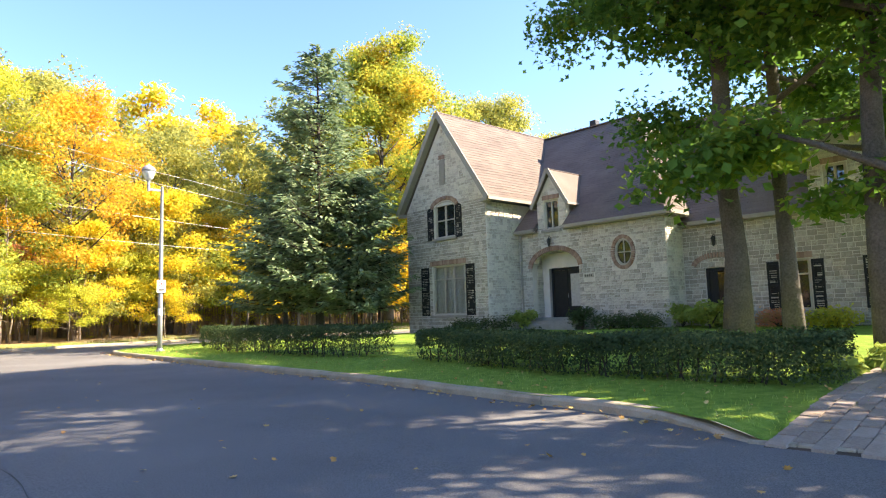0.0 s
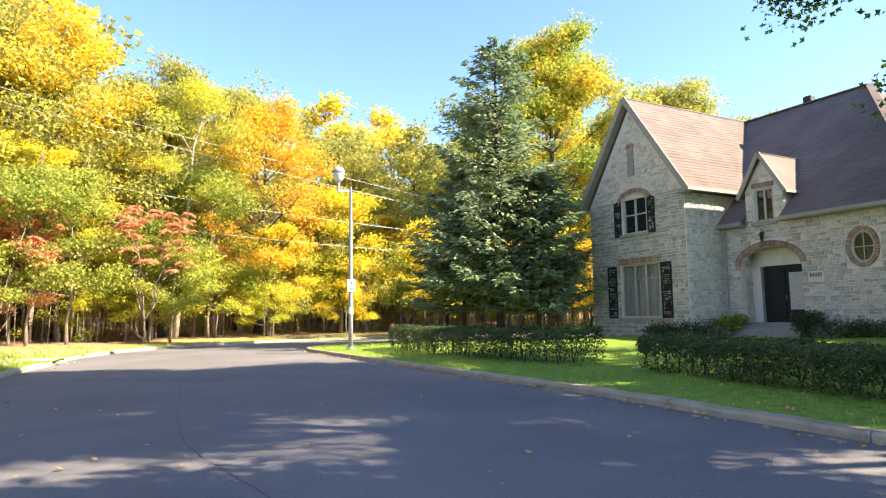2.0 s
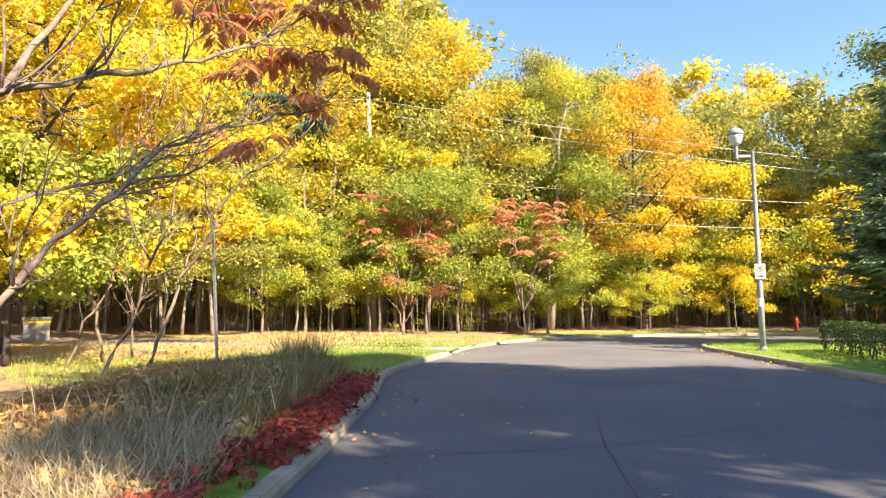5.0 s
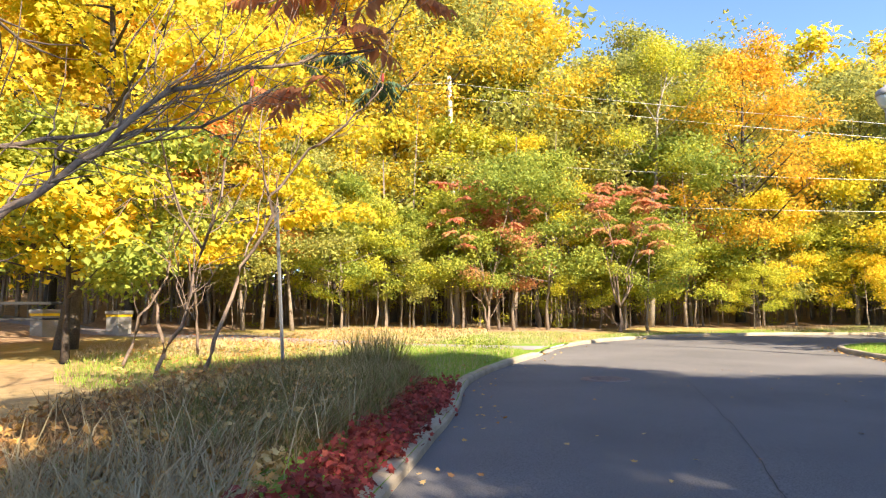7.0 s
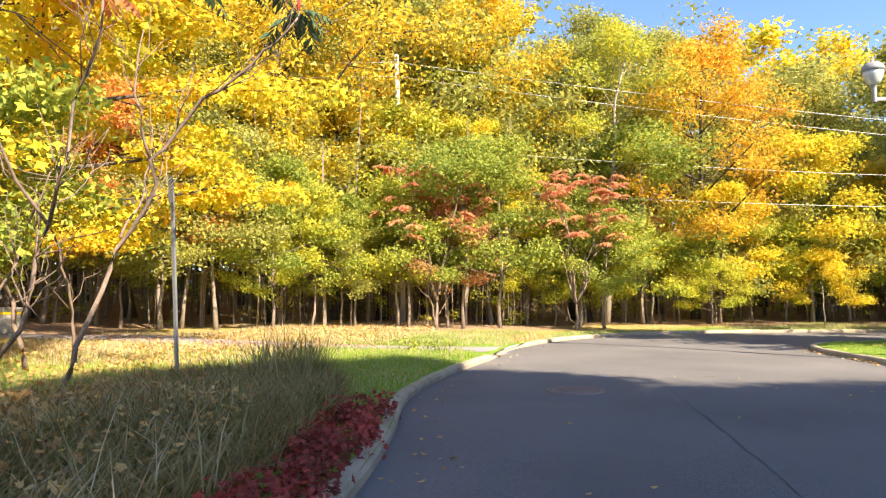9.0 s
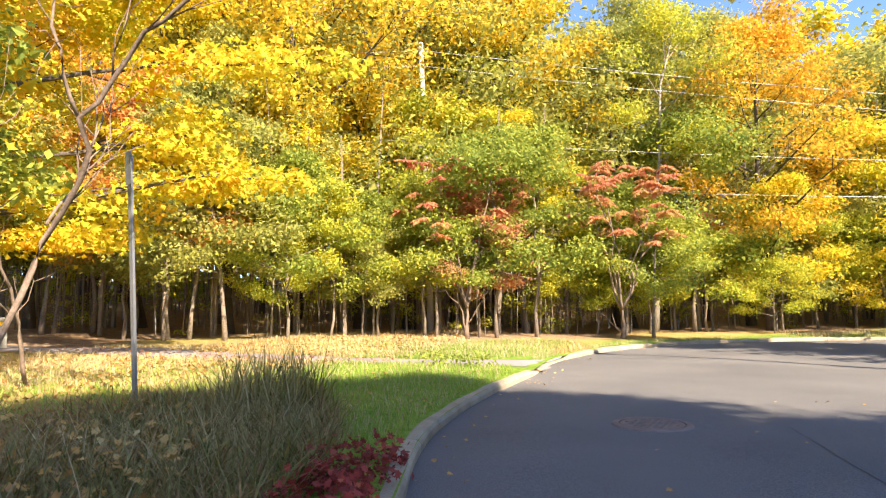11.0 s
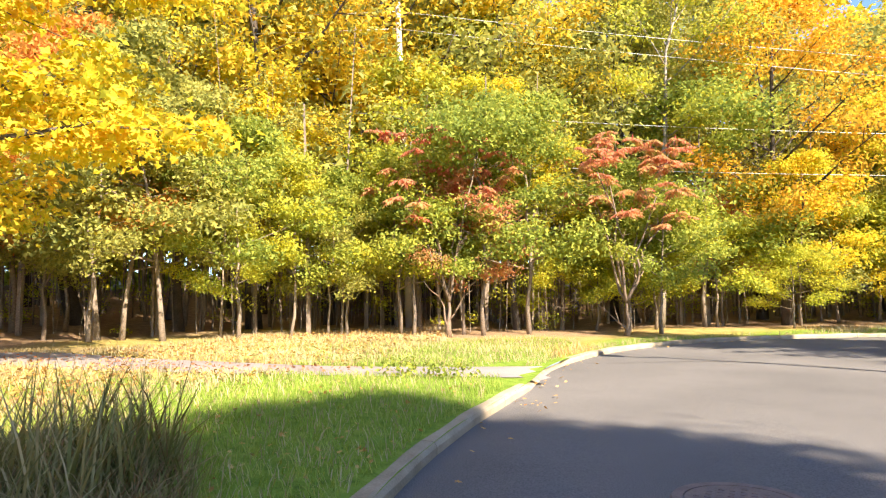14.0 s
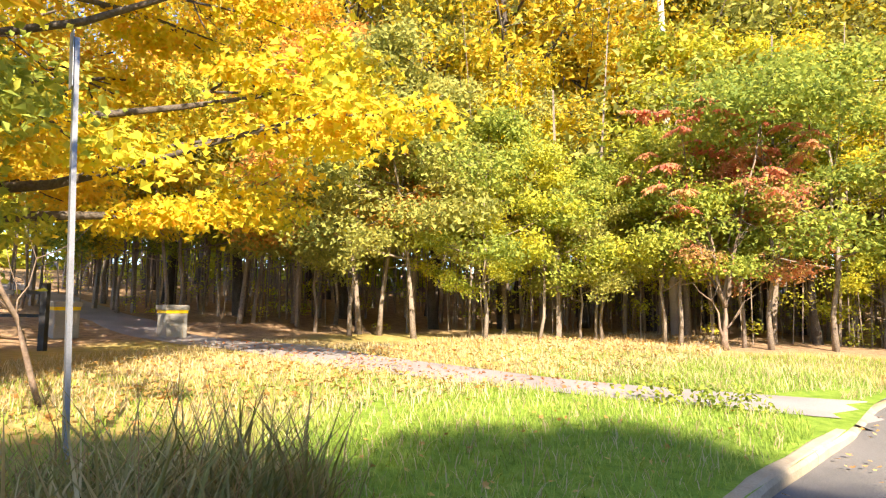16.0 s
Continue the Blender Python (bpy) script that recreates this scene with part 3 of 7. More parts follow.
def stone_rows(x0, x1, z0, z1, holes, rng, limit=None):
    """Courses of stones of uneven width and height, cut to the openings; limit(x, z) tells where the wall is."""
    edges = sorted({e for h in holes for e in h[2:]}) if len(holes) < 8 else []
    z = z0
    while z < z1 - 0.05:
        h = min(rng.choice([0.11, 0.14, 0.18, 0.22]), z1 - z)
        for e in edges:
            if z + 0.05 < e < z + h + 0.05:
                h = e - z
                break
        free, at = [], x0
        for a, b, lo, hi in sorted(holes):
            if lo + 0.04 < z + h and hi - 0.04 > z:
                if a > at:
                    free.append((at, min(a, x1)))
                at = max(at, b)
        free.append((at, x1))
        for left, right in free:
            x = left
            while x < right - 0.05:
                w = min(rng.uniform(0.16, 0.42), right - x)
                if right - x - w < 0.12:
                    w = right - x
                if limit is None or (limit(x, z + h) and limit(x + w, z + h)):
                    cx, cz = x + w / 2, z + h / 2
                    if h > 0.19 and rng.random() < 0.3:
                        yield cx, cz - h / 4, w - 0.02, h / 2 - 0.018
                        yield cx, cz + h / 4, w - 0.02, h / 2 - 0.018
                    else:
                        yield cx, cz, w - 0.024, h - 0.022
                x += w
        z += h


def stonework(name, rows, y0, parent, rng, turn=0.0, at=(0, 0), single=0):
    """Stones on a wall: the first `single` ones as pieces of their own, the rest joined."""
    m = Matrix.Translation((at[0], at[1], 0)) @ Matrix.Rotation(turn, 4, "Z")
    V, Fc, base, shapes = [], [], 0, {}
    for k, (x, z, w, h) in enumerate(rows):
        d = rng.uniform(0.015, 0.04)
        if k < single:
            key = (round(w / 0.06), round(h / 0.04))
            if key not in shapes:
                sv, sf = stone_mesh(w, h, 0.028, rng)
                shapes[key] = (mesh_of("stone", np.array(sv), sf, M_STONE), w, h)
            me, sw, sh = shapes[key]
            ob = new("stone", me)
            ob.parent = parent
            ob.matrix_basis = m @ Matrix.LocRotScale((x, y0 + 0.002, z), None, (w / sw, 1, h / sh))
            continue
        sv, sf = stone_mesh(w, h, d, rng)
        V += [tuple(m @ Vector((x + a, y0 + b, z + c))) for a, b, c in sv]
        Fc += [tuple(base + i for i in f) for f in sf]
        base += 8
    if V:
        ob = part(name, (np.array(V), Fc), M_STONE, parent, "rough-dressed grey limestone blocks")
        ob["kind"] = "stuff"


hr = random.Random(7)
G0, GW, GE, GP_Z = 0.1, 5.85, 6.75, 11.45
H_LOW, H_UP = (1.95, 4.33, 1.25, 3.72), (2.24, 3.74, 5.12, 6.9)
wall_g = part("wall", wall_blocks(0, GW, G0, GE, [H_LOW, H_UP], 0), M_MORTAR, house, "grey limestone gable wall")
bm = bmesh.new()
mid = GW / 2
tri = [bm.verts.new(v) for v in ((0, 0, GE), (GW, 0, GE), (mid, 0, GP_Z - 0.35), (0, 0.3, GE), (GW, 0.3, GE), (mid, 0.3, GP_Z - 0.35))]
for f in ((0, 1, 2), (5, 4, 3), (0, 3, 4, 1), (1, 4, 5, 2), (2, 5, 3, 0)):
    bm.faces.new([tri[i] for i in f])
part("gable", bm, M_MORTAR, house)
rise = (GP_Z - 0.4 - GE) / mid
slit = (2.72, 3.12, 7.8, 9.15)
stonework("stonework", stone_rows(0.0, GW, 0.35, GE, [(H_LOW[0], H_LOW[1], 1.1, 3.98), (2.2, 3.78, 4.97, GE + 0.01)], hr), 0, house, hr)
stonework("stonework", stone_rows(0.0, GW, GE, GP_Z, [slit, (2.35, 3.63, GE, 7.0)], hr, lambda x, z: z < GE + rise * (mid - abs(x - mid)) - 0.02), 0, house, hr)
# side walls of the gable wing
for x, t in ((0.0, 0), (GW, 0)):
    part("wall", boxes([((x + (0.15 if x == 0 else -0.15), 5.15, (G0 + GE) / 2), (0.3, 9.7, GE - G0))]), M_MORTAR, house)
stonework("stonework", stone_rows(0.04, 2.3, 0.35, GE, [], hr), 0, house, hr, math.pi / 2, (GW, 0))
part("wall", boxes([((mid, 10.15, (G0 + GE) / 2), (GW, 0.3, GE - G0))]), M_MORTAR, house)

# main block, set back
MY, ME_, M0, M1 = 2.3, 5.25, GW, 13.6
arch_c, arch_w = 7.98, 2.7
arch = []
for i in range(14):
    a0, a1 = arch_c - arch_w / 2 + arch_w * i / 14, arch_c - arch_w / 2 + arch_w * (i + 1) / 14
    f = ((a0 + a1) / 2 - arch_c) / (arch_w / 2)
    arch.append((a0, a1, 0.55, 3.30 + 0.80 * math.sqrt(max(0, 1 - f * f))))
OV = (11.63, 3.72, 0.42, 0.58)
oval = []
for i in range(12):
    a0, a1 = OV[0] - OV[2] + 2 * OV[2] * i / 12, OV[0] - OV[2] + 2 * OV[2] * (i + 1) / 12
    f = ((a0 + a1) / 2 - OV[0]) / OV[2]
    hh = OV[3] * math.sqrt(1 - f * f)
    oval.append((a0, a1, OV[1] - hh, OV[1] + hh))
D_WIN = (7.48, 8.36, 5.12, 6.52)
wall_m = part("wall", wall_blocks(M0, M1, G0, ME_, arch + oval + [D_WIN], MY), M_MORTAR, house, "grey limestone front wall with an arched porch")
arch_clear = [(a0, a1, z0, z1 + 0.24) for a0, a1, z0, z1 in arch]
oval_clear = [(OV[0] - 0.6, OV[0] + 0.6, OV[1] - 0.62, OV[1] + 0.62)]
stonework("stonework", stone_rows(M0 + 0.02, M1, 0.35, ME_ - 0.02, arch_clear + oval_clear + [(9.55, 10.15, 2.7, 2.95)], hr), MY, wall_m, hr, single=300)
# corner stones round the oval that the square clearing leaves open
for sx in (-1, 1):
    for sz in (-1, 1):
        part("stone", boxes([((OV[0] + sx * 0.52, MY - 0.012, OV[1] + sz * 0.53), (0.15, 0.03, 0.16))], 0.006), M_STONE, wall_m)
part("wall", boxes([((M1 - 0.15, MY + 3.3, (G0 + ME_) / 2), (0.3, 6.0, ME_ - G0))]), M_MORTAR, house)
stonework("stonework", stone_rows(0.04, 1.28, 0.35, ME_ - 0.02, [], hr), 0, house, hr, math.pi / 2, (M1, MY))

# right wing, set back further
WY, W1, WE = 3.6, 25.0, 4.8
W_DOOR = (14.5, 15.5, 0.5, 2.85)
W_WINS = [(17.35, 18.35, 1.1, 2.95), (20.45, 21.6, 1.1, 2.95)]
D2 = (19.0, 19.75, 5.05, 6.2)
wall_w = part("wall", wall_blocks(M1, W1, G0, WE, [W_DOOR] + W_WINS, WY), M_MORTAR, house, "grey limestone wing wall")
stonework("stonework", stone_rows(M1 + 0.02, W1, 0.3, WE - 0.02, [(W_DOOR[0], W_DOOR[1], 0.5, 2.86)] + [(a, b, 0.95, 3.2) for a, b, _, _ in W_WINS], hr), WY, wall_w, hr)
part("wall", boxes([((W1 - 0.15, 9.05, (G0 + WE) / 2), (0.3, 10.3, WE - G0))]), M_MORTAR, house)
part("wall", boxes([((3.15, 12.25, (G0 + WE) / 2), (0.3, 3.9, WE - G0))]), M_MORTAR, house)
part("wall", boxes([((14.0, 14.35, (G0 + WE) / 2), (22.0, 0.3, WE - G0))]), M_MORTAR, house)
part("floor", boxes([((12.4, 6.6, 0.5), (24.0, 6.6, 0.1))]), M_SOIL, house)


def beam(p, q, w, h):
    """A board from p to q, w across and h deep, as an eight-cornered block."""
    p, q = Vector(p), Vector(q)
    d = (q - p).normalized()
    up = Vector((0, 0, 1)) if abs(d.z) < 0.95 else Vector((0, 1, 0))
    s = d.cross(up).normalized()
    u = s.cross(d).normalized()
    V = [e + s * a * w / 2 + u * b * h / 2 for e in (p, q) for a, b in ((-1, -1), (1, -1), (1, 1), (-1, 1))]
    return np.array([tuple(v) for v in V]), [(0, 1, 2, 3), (7, 6, 5, 4), (0, 4, 5, 1), (1, 5, 6, 2), (2, 6, 7, 3), (3, 7, 4, 0)]


def slab(quads, thick=0.14):
    """Roof planes of even thickness from corner lists."""
    bm = bmesh.new()
    for q in quads:
        q = [Vector(p) for p in q]
        n = (q[1] - q[0]).cross(q[2] - q[0]).normalized()
        if n.z < 0:
            q.reverse()
            n = -n
        top = [bm.verts.new(p) for p in q]
        low = [bm.verts.new(p - n * thick) for p in q]
        bm.faces.new(top)
        bm.faces.new(low[::-1])
        for i in range(len(q)):
            j = (i + 1) % len(q)
            bm.faces.new([top[i], low[i], low[j], top[j]])
    return bm


def shingles(a, b, c, d, rng, name="shingle_cover", parent=None):
    """Overlapping shingle courses on the plane a-b (eave) to d-c (ridge), each course a thin step, tabs of uneven length."""
    a, b, c, d = map(Vector, (a, b, c, d))
    n = (b - a).cross(d - a).normalized()
    if n.z < 0:
        n = -n
    rise_len = max((d - a).length, (c - b).length)
    rows = int(rise_len / 0.2)
    V, Fc = [], []
    for r in range(rows):
        f0, f1 = r / rows, min(1.0, (r + 1.25) / rows)
        l0, r0, l1, r1 = a.lerp(d, f0), b.lerp(c, f0), a.lerp(d, f1), b.lerp(c, f1)
        span = (r0 - l0).length
        k = max(1, int(span / 0.55))
        cuts = [0.0] + sorted(min(0.999, max(0.001, (i + rng.uniform(-.25, .25)) / k)) for i in range(1, k)) + [1.0]
        for s, e in zip(cuts, cuts[1:]):
            drop = rng.uniform(0, 0.03)
            sl = (l1 - l0).normalized() * drop
            lift = n * rng.uniform(0.012, 0.022)
            q = [l0.lerp(r0, s) - sl, l0.lerp(r0, e) - sl, l1.lerp(r1, e), l1.lerp(r1, s)]
            base = len(V)
            V += [tuple(q[0] + lift), tuple(q[1] + lift), tuple(q[2] + n * 0.004), tuple(q[3] + n * 0.004), tuple(q[0]), tuple(q[1])]
            Fc += [(base, base + 1, base + 2, base + 3), (base + 4, base + 5, base + 1, base)]
    ob = part(name, (np.array(V), Fc), M_SHINGLE, parent)
    ob["kind"] = "stuff"
    return ob


GO = 0.42
g_rise = (11.6 - 6.72) / (mid + GO)
gl = [(-GO, -0.32, 6.72), (-GO, 10.6, 6.72), (mid, 10.6, 11.6), (mid, -0.32, 11.6)]
grr = [(GW + GO, -0.32, 6.72), (GW + GO, 10.6, 6.72), (mid, 10.6, 11.6), (mid, -0.32, 11.6)]
roof_g = part("roof", slab([gl, grr]), M_SHINGLE, house, "brown-grey shingle gable roof")
shingles(*grr, hr, parent=roof_g)
shingles(*gl, hr, parent=roof_g)
# main block: steep hipped planes up to a flat deck
EF, TZ = MY - 0.36, 11.5
RY, TR, EB, X1 = 8.44, 9.2, 14.9, M1 + 0.38
kick = (RY - EF) / (TZ - 5.2)


def on_front(x, z):
    return (x, EF + kick * (z - 5.2), z)


D0, D1 = 7.08, 8.78
front = [[on_front(3.0, 5.2), on_front(D0, 5.2), on_front(D0, TZ), on_front(3.0, TZ)],
         [on_front(D0, 5.95), on_front(D1, 5.95), on_front(D1, TZ), on_front(D0, TZ)],
         [on_front(D1, 5.2), on_front(X1, 5.2), on_front(TR, TZ), on_front(D1, TZ)]]
hip = [(X1, EF, 5.2), (X1, EB, 5.2), (TR, RY, TZ), (TR, RY, TZ)]
rear = [(3.0, EB, 5.2), (X1, EB, 5.2), (TR, RY, TZ), (3.0, RY, TZ)]
roof_m = part("roof", slab(front + [hip[:3], rear]), M_SHINGLE, house, "dark shingle hipped roof")
for q in front:
    shingles(*q, hr, parent=roof_m)
shingles(*hip, hr, parent=roof_m)
part("hip_cap", beam((X1, EF, 5.26), (TR, RY, TZ + 0.05), 0.3, 0.05), M_SHINGLE, roof_m)
part("ridge_cap", beam((3.0, RY, TZ + 0.03), (TR, RY, TZ + 0.03), 0.3, 0.05), M_SHINGLE, roof_m)
WF, WR, WT = WY - 0.36, 9.6, 10.9
wing_roof = [(9.66, WF, 4.75), (W1 + 0.4, WF, 4.75), (W1 - 2.5, WR, WT), (9.66, WR, WT)]
roof_w = part("roof", slab([wing_roof, [(9.66, 15.0, 4.75), (W1 + 0.4, 15.0, 4.75), (W1 - 2.5, WR, WT), (9.66, WR, WT)],
                            [(W1 + 0.4, WF, 4.75), (W1 + 0.4, 15.0, 4.75), (W1 - 2.5, WR, WT)]]), M_SHINGLE, house, "dark shingle wing roof")
shingles(*wing_roof, hr, parent=roof_w)
part("roof_vent", boxes([((6.4, RY + 0.1, TZ + 0.16), (0.4, 0.4, 0.42))], 0.02), M_DARKMETAL, roof_m, "small dark roof vent")


# rake boards, soffits, fascia and gutters
for sgn in (0, 1):
    e = (-GO - 0.02, -0.34, 6.62) if not sgn else (GW + GO + 0.02, -0.34, 6.62)
    part("rake_board", beam(e, (mid, -0.34, 11.5), 0.06, 0.26), M_TRIM, house, "taupe painted rake board")
    s = (-GO + 0.06, -0.15, 6.60) if not sgn else (GW + GO - 0.06, -0.15, 6.60)
    part("soffit", beam(s, (mid, -0.15, 11.38), 0.30, 0.05), M_TRIM, house)
part("gutter", beam((GW + GO + 0.02, -0.3, 6.64), (GW + GO + 0.02, 3.9, 6.64), 0.13, 0.14), M_TRIM, house, "taupe metal gutter")
part("soffit", boxes([((GW + 0.2, 1.9, 6.58), (0.42, 3.9, 0.05))]), M_DARKMETAL, house)
part("eave_return", boxes([((-GO + 0.22, -0.16, 6.58), (0.42, 0.3, 0.16))], 0.01), M_TRIM, house)
part("eave_return", boxes([((GW + GO - 0.22, -0.16, 6.58), (0.42, 0.3, 0.16))], 0.01), M_TRIM, house)
part("gutter", beam((8.75, EF - 0.03, 5.12), (M1 + 0.42, EF - 0.03, 5.12), 0.13, 0.14), M_TRIM, house, "taupe metal gutter")
part("gutter", beam((GW, EF - 0.03, 5.12), (7.1, EF - 0.03, 5.12), 0.13, 0.14), M_TRIM, house, "taupe metal gutter")
part("gutter", beam((M1 + 0.42, EF, 5.12), (M1 + 0.42, WY - 0.2, 5.12), 0.13, 0.14), M_TRIM, house, "taupe metal gutter")
part("soffit", boxes([((11.3, MY - 0.19, 5.03), (5.0, 0.34, 0.04)), ((6.5, MY - 0.19, 5.03), (1.2, 0.34, 0.04)), ((M1 + 0.2, 3.0, 5.03), (0.36, 1.9, 0.04))]), M_TRIM, house)
part("gutter", beam((M1 + 0.5, WY - 0.4, 4.67), (W1 + 0.4, WY - 0.4, 4.67), 0.13, 0.14), M_TRIM, house, "taupe metal gutter")
part("soffit", boxes([(((M1 + W1) / 2, WY - 0.19, 4.6), (W1 - M1, 0.36, 0.04))]), M_TRIM, house)
part("downpipe", tubes([([(6.05, MY - 0.09, 5.0), (6.05, MY - 0.09, 0.6)], [0.045, 0.045])], 8), M_TRIM, house, "taupe downpipe")


def soldier_course(x0, x1, z, y, hgt, parent, flare=0.0):
    """A lintel of bricks on end; each brick is a piece."""
    k = max(3, int((x1 - x0) / 0.085))
    me = None
    for i in range(k):
        x = x0 + (i + 0.5) * (x1 - x0) / k
        if me is None:
            b = boxes([((0, 0, 0), ((x1 - x0) / k - 0.012, 0.07, hgt))], 0.004)
            me = bpy.data.meshes.new("brick")
            b.to_mesh(me)
            b.free()
            me.materials.append(M_BRICK)
        ob = new("brick", me)
        ob.parent = parent
        ob.matrix_basis = pose(x, y - 0.03, z, 0, flare * (2 * (i + 0.5) / k - 1), 0)


def arch_course(cx, cz, rx, rz, a0, a1, y, hgt, parent, count):
    b = boxes([((0, 0, 0), (0.075, 0.08, hgt))], 0.004)
    me = bpy.data.meshes.new("brick")
    b.to_mesh(me)
    b.free()
    me.materials.append(M_BRICK)
    for i in range(count):
        a = radians(a0 + (a1 - a0) * (i + 0.5) / count)
        px, pz = cx + rx * math.cos(a), cz + rz * math.sin(a)
        nrm = math.atan2(math.cos(a) / rx, math.sin(a) / rz)
        ob = new("brick", me)
        ob.parent = parent
        ob.matrix_basis = pose(px, y - 0.03, pz, 0, math.degrees(nrm), 0)


def window(name, hole, y, mulls, bars, curtain=False, arched=False):
    """Window set in its opening: frame, sill, mullions, panes."""
    x0, x1, z0, z1 = hole
    w = tagged(new(name), "", "")
    w.parent = house
    part("window_frame", boxes([(((x0 + x1) / 2, y + 0.1, z0 + 0.04), (x1 - x0, 0.1, 0.08)), (((x0 + x1) / 2, y + 0.1, z1 - 0.04), (x1 - x0, 0.1, 0.08)),
                                ((x0 + 0.05, y + 0.1, (z0 + z1) / 2), (0.1, 0.1, z1 - z0 - 0.16)), ((x1 - 0.05, y + 0.1, (z0 + z1) / 2), (0.1, 0.1, z1 - z0 - 0.16))], 0.008), M_FRAME, w)
    for m in mulls:
        part("mullion", boxes([((x0 + (x1 - x0) * m, y + 0.1, (z0 + z1) / 2), (0.085, 0.08, z1 - z0 - 0.16))], 0.006), M_FRAME, w)
    for b in bars:
        part("transom", boxes([(((x0 + x1) / 2, y + 0.095, z0 + (z1 - z0) * b), (x1 - x0 - 0.2, 0.06, 0.06))], 0.005), M_FRAME, w)
    cuts = [0, *mulls, 1]
    for a, b in zip(cuts, cuts[1:]):
        xa, xb = x0 + (x1 - x0) * a, x0 + (x1 - x0) * b
        part("pane", boxes([(((xa + xb) / 2, y + 0.13, (z0 + z1) / 2), (xb - xa - 0.02, 0.012, z1 - z0 - 0.1))]), M_GLASS if not curtain else M_PANE, w)
    if curtain:
        n = 60
        xs = np.linspace(x0 + 0.05, x1 - 0.05, n)
        yy = y + 0.22 + 0.03 * np.sin(np.arange(n) * 1.3)
        V = np.vstack([np.column_stack([xs, yy, 0 * xs + z0 + 0.05]), np.column_stack([xs, yy, 0 * xs + z1 - 0.05])])
        part("curtain", (V, [(i, i + 1, n + i + 1, n + i) for i in range(n - 1)]), M_CURTAIN, w, "pale drawn curtain", True)
    part("window_sill", boxes([(((x0 + x1) / 2, y - 0.02, z0 - 0.075), (x1 - x0 + 0.26, 0.2, 0.13))], 0.012), M_TRIM, w)
    return w


def clear_glass():
    m, n, l = node_mat("clear_pane")
    b = n["Principled BSDF"]
    b.inputs["Base Color"].default_value = (0.95, 0.97, 0.97, 1)
    b.inputs["Transmission Weight"].default_value = 1.0
    b.inputs["Roughness"].default_value = 0.0
    b.inputs["IOR"].default_value = 1.45
    return m


M_PANE = clear_glass()


def shutter(x0, x1, z0, z1, y, slant=0.0):
    s = tagged(new("shutter"), "black louvred shutter")
    s.parent = house
    w, h = x1 - x0, z1 - z0
    V, Fc = [], []
    bm = bmesh.new()
    for c, sz in ((((x0 + 0.035), y - 0.035, (z0 + z1) / 2), (0.07, 0.045, h)), (((x1 - 0.035), y - 0.035, (z0 + z1) / 2), (0.07, 0.045, h)),
                  (((x0 + x1) / 2, y - 0.035, z0 + 0.05), (w - 0.14, 0.045, 0.1)), (((x0 + x1) / 2, y - 0.035, z1 - 0.05), (w - 0.14, 0.045, 0.1)),
                  (((x0 + x1) / 2, y - 0.035, (z0 + z1) / 2), (w - 0.14, 0.045, 0.09))):
        box(bm, c, sz)
    if slant:
        for v in bm.verts:
            if v.co.z > z1 - 0.12:
                v.co.z += slant * (v.co.x - (x0 + x1) / 2)
    part("shutter_frame", bm, M_BLACK, s)
    part("back_panel", boxes([((x0 + w / 2, y - 0.016, (z0 + z1) / 2), (w - 0.1, 0.012, h - 0.1))]), M_BLACK, s)
    k = int((h - 0.3) / 0.075)
    louv = boxes([((0, 0, 0), (w - 0.15, 0.012, 0.07))])
    me = bpy.data.meshes.new("slat")
    louv.to_mesh(me)
    louv.free()
    me.materials.append(M_BLACK)
    for i in range(k):
        ob = new("slat", me)
        ob.parent = s
        ob.matrix_basis = pose((x0 + x1) / 2, y - 0.03, z0 + 0.14 + i * (h - 0.28) / max(1, k - 1), 28, 0, 0)


w1 = window("window", H_LOW, 0, (0.36, 0.64), (0.72,), curtain=True)
w2 = window("window", H_UP, 0, (0.5,), (0.5,))
shutter(1.12, 1.72, 1.22, 3.68, 0)
shutter(4.42, 5.02, 1.22, 3.68, 0)
shutter(1.72, 2.17, 5.05, 6.75, 0, 0.5)
shutter(3.80, 4.25, 5.05, 6.75, 0, -0.5)
soldier_course(1.82, 4.46, 3.86, 0, 0.25, wall_g)
arch_course(2.99, 6.62, 0.95, 0.5, 8, 172, 0, 0.22, wall_g, 22)
# stone head over the arched window: fills the opening's square corners
part("window_head", tubes([([(2.99 + 0.80 * math.cos(a), 0.05, 6.55 + 0.40 * math.sin(a)) for a in np.linspace(0.05, 3.09, 14)], [0.07] * 14)], 6), M_FRAME, w2)
lv = tagged(new("louvre"), "brown louvred gable vent")
lv.parent = house
part("vent_frame", boxes([((2.92, -0.02, 8.47), (0.40, 0.08, 1.3))], 0.01), M_TRIM, lv)
for i in range(12):
    ob = part("slat", boxes([((2.92, -0.07, 7.93 + i * 0.098), (0.3, 0.02, 0.07))]), M_TRIM, lv)
soldier_course(2.7, 3.14, 9.25, 0, 0.2, wall_g)

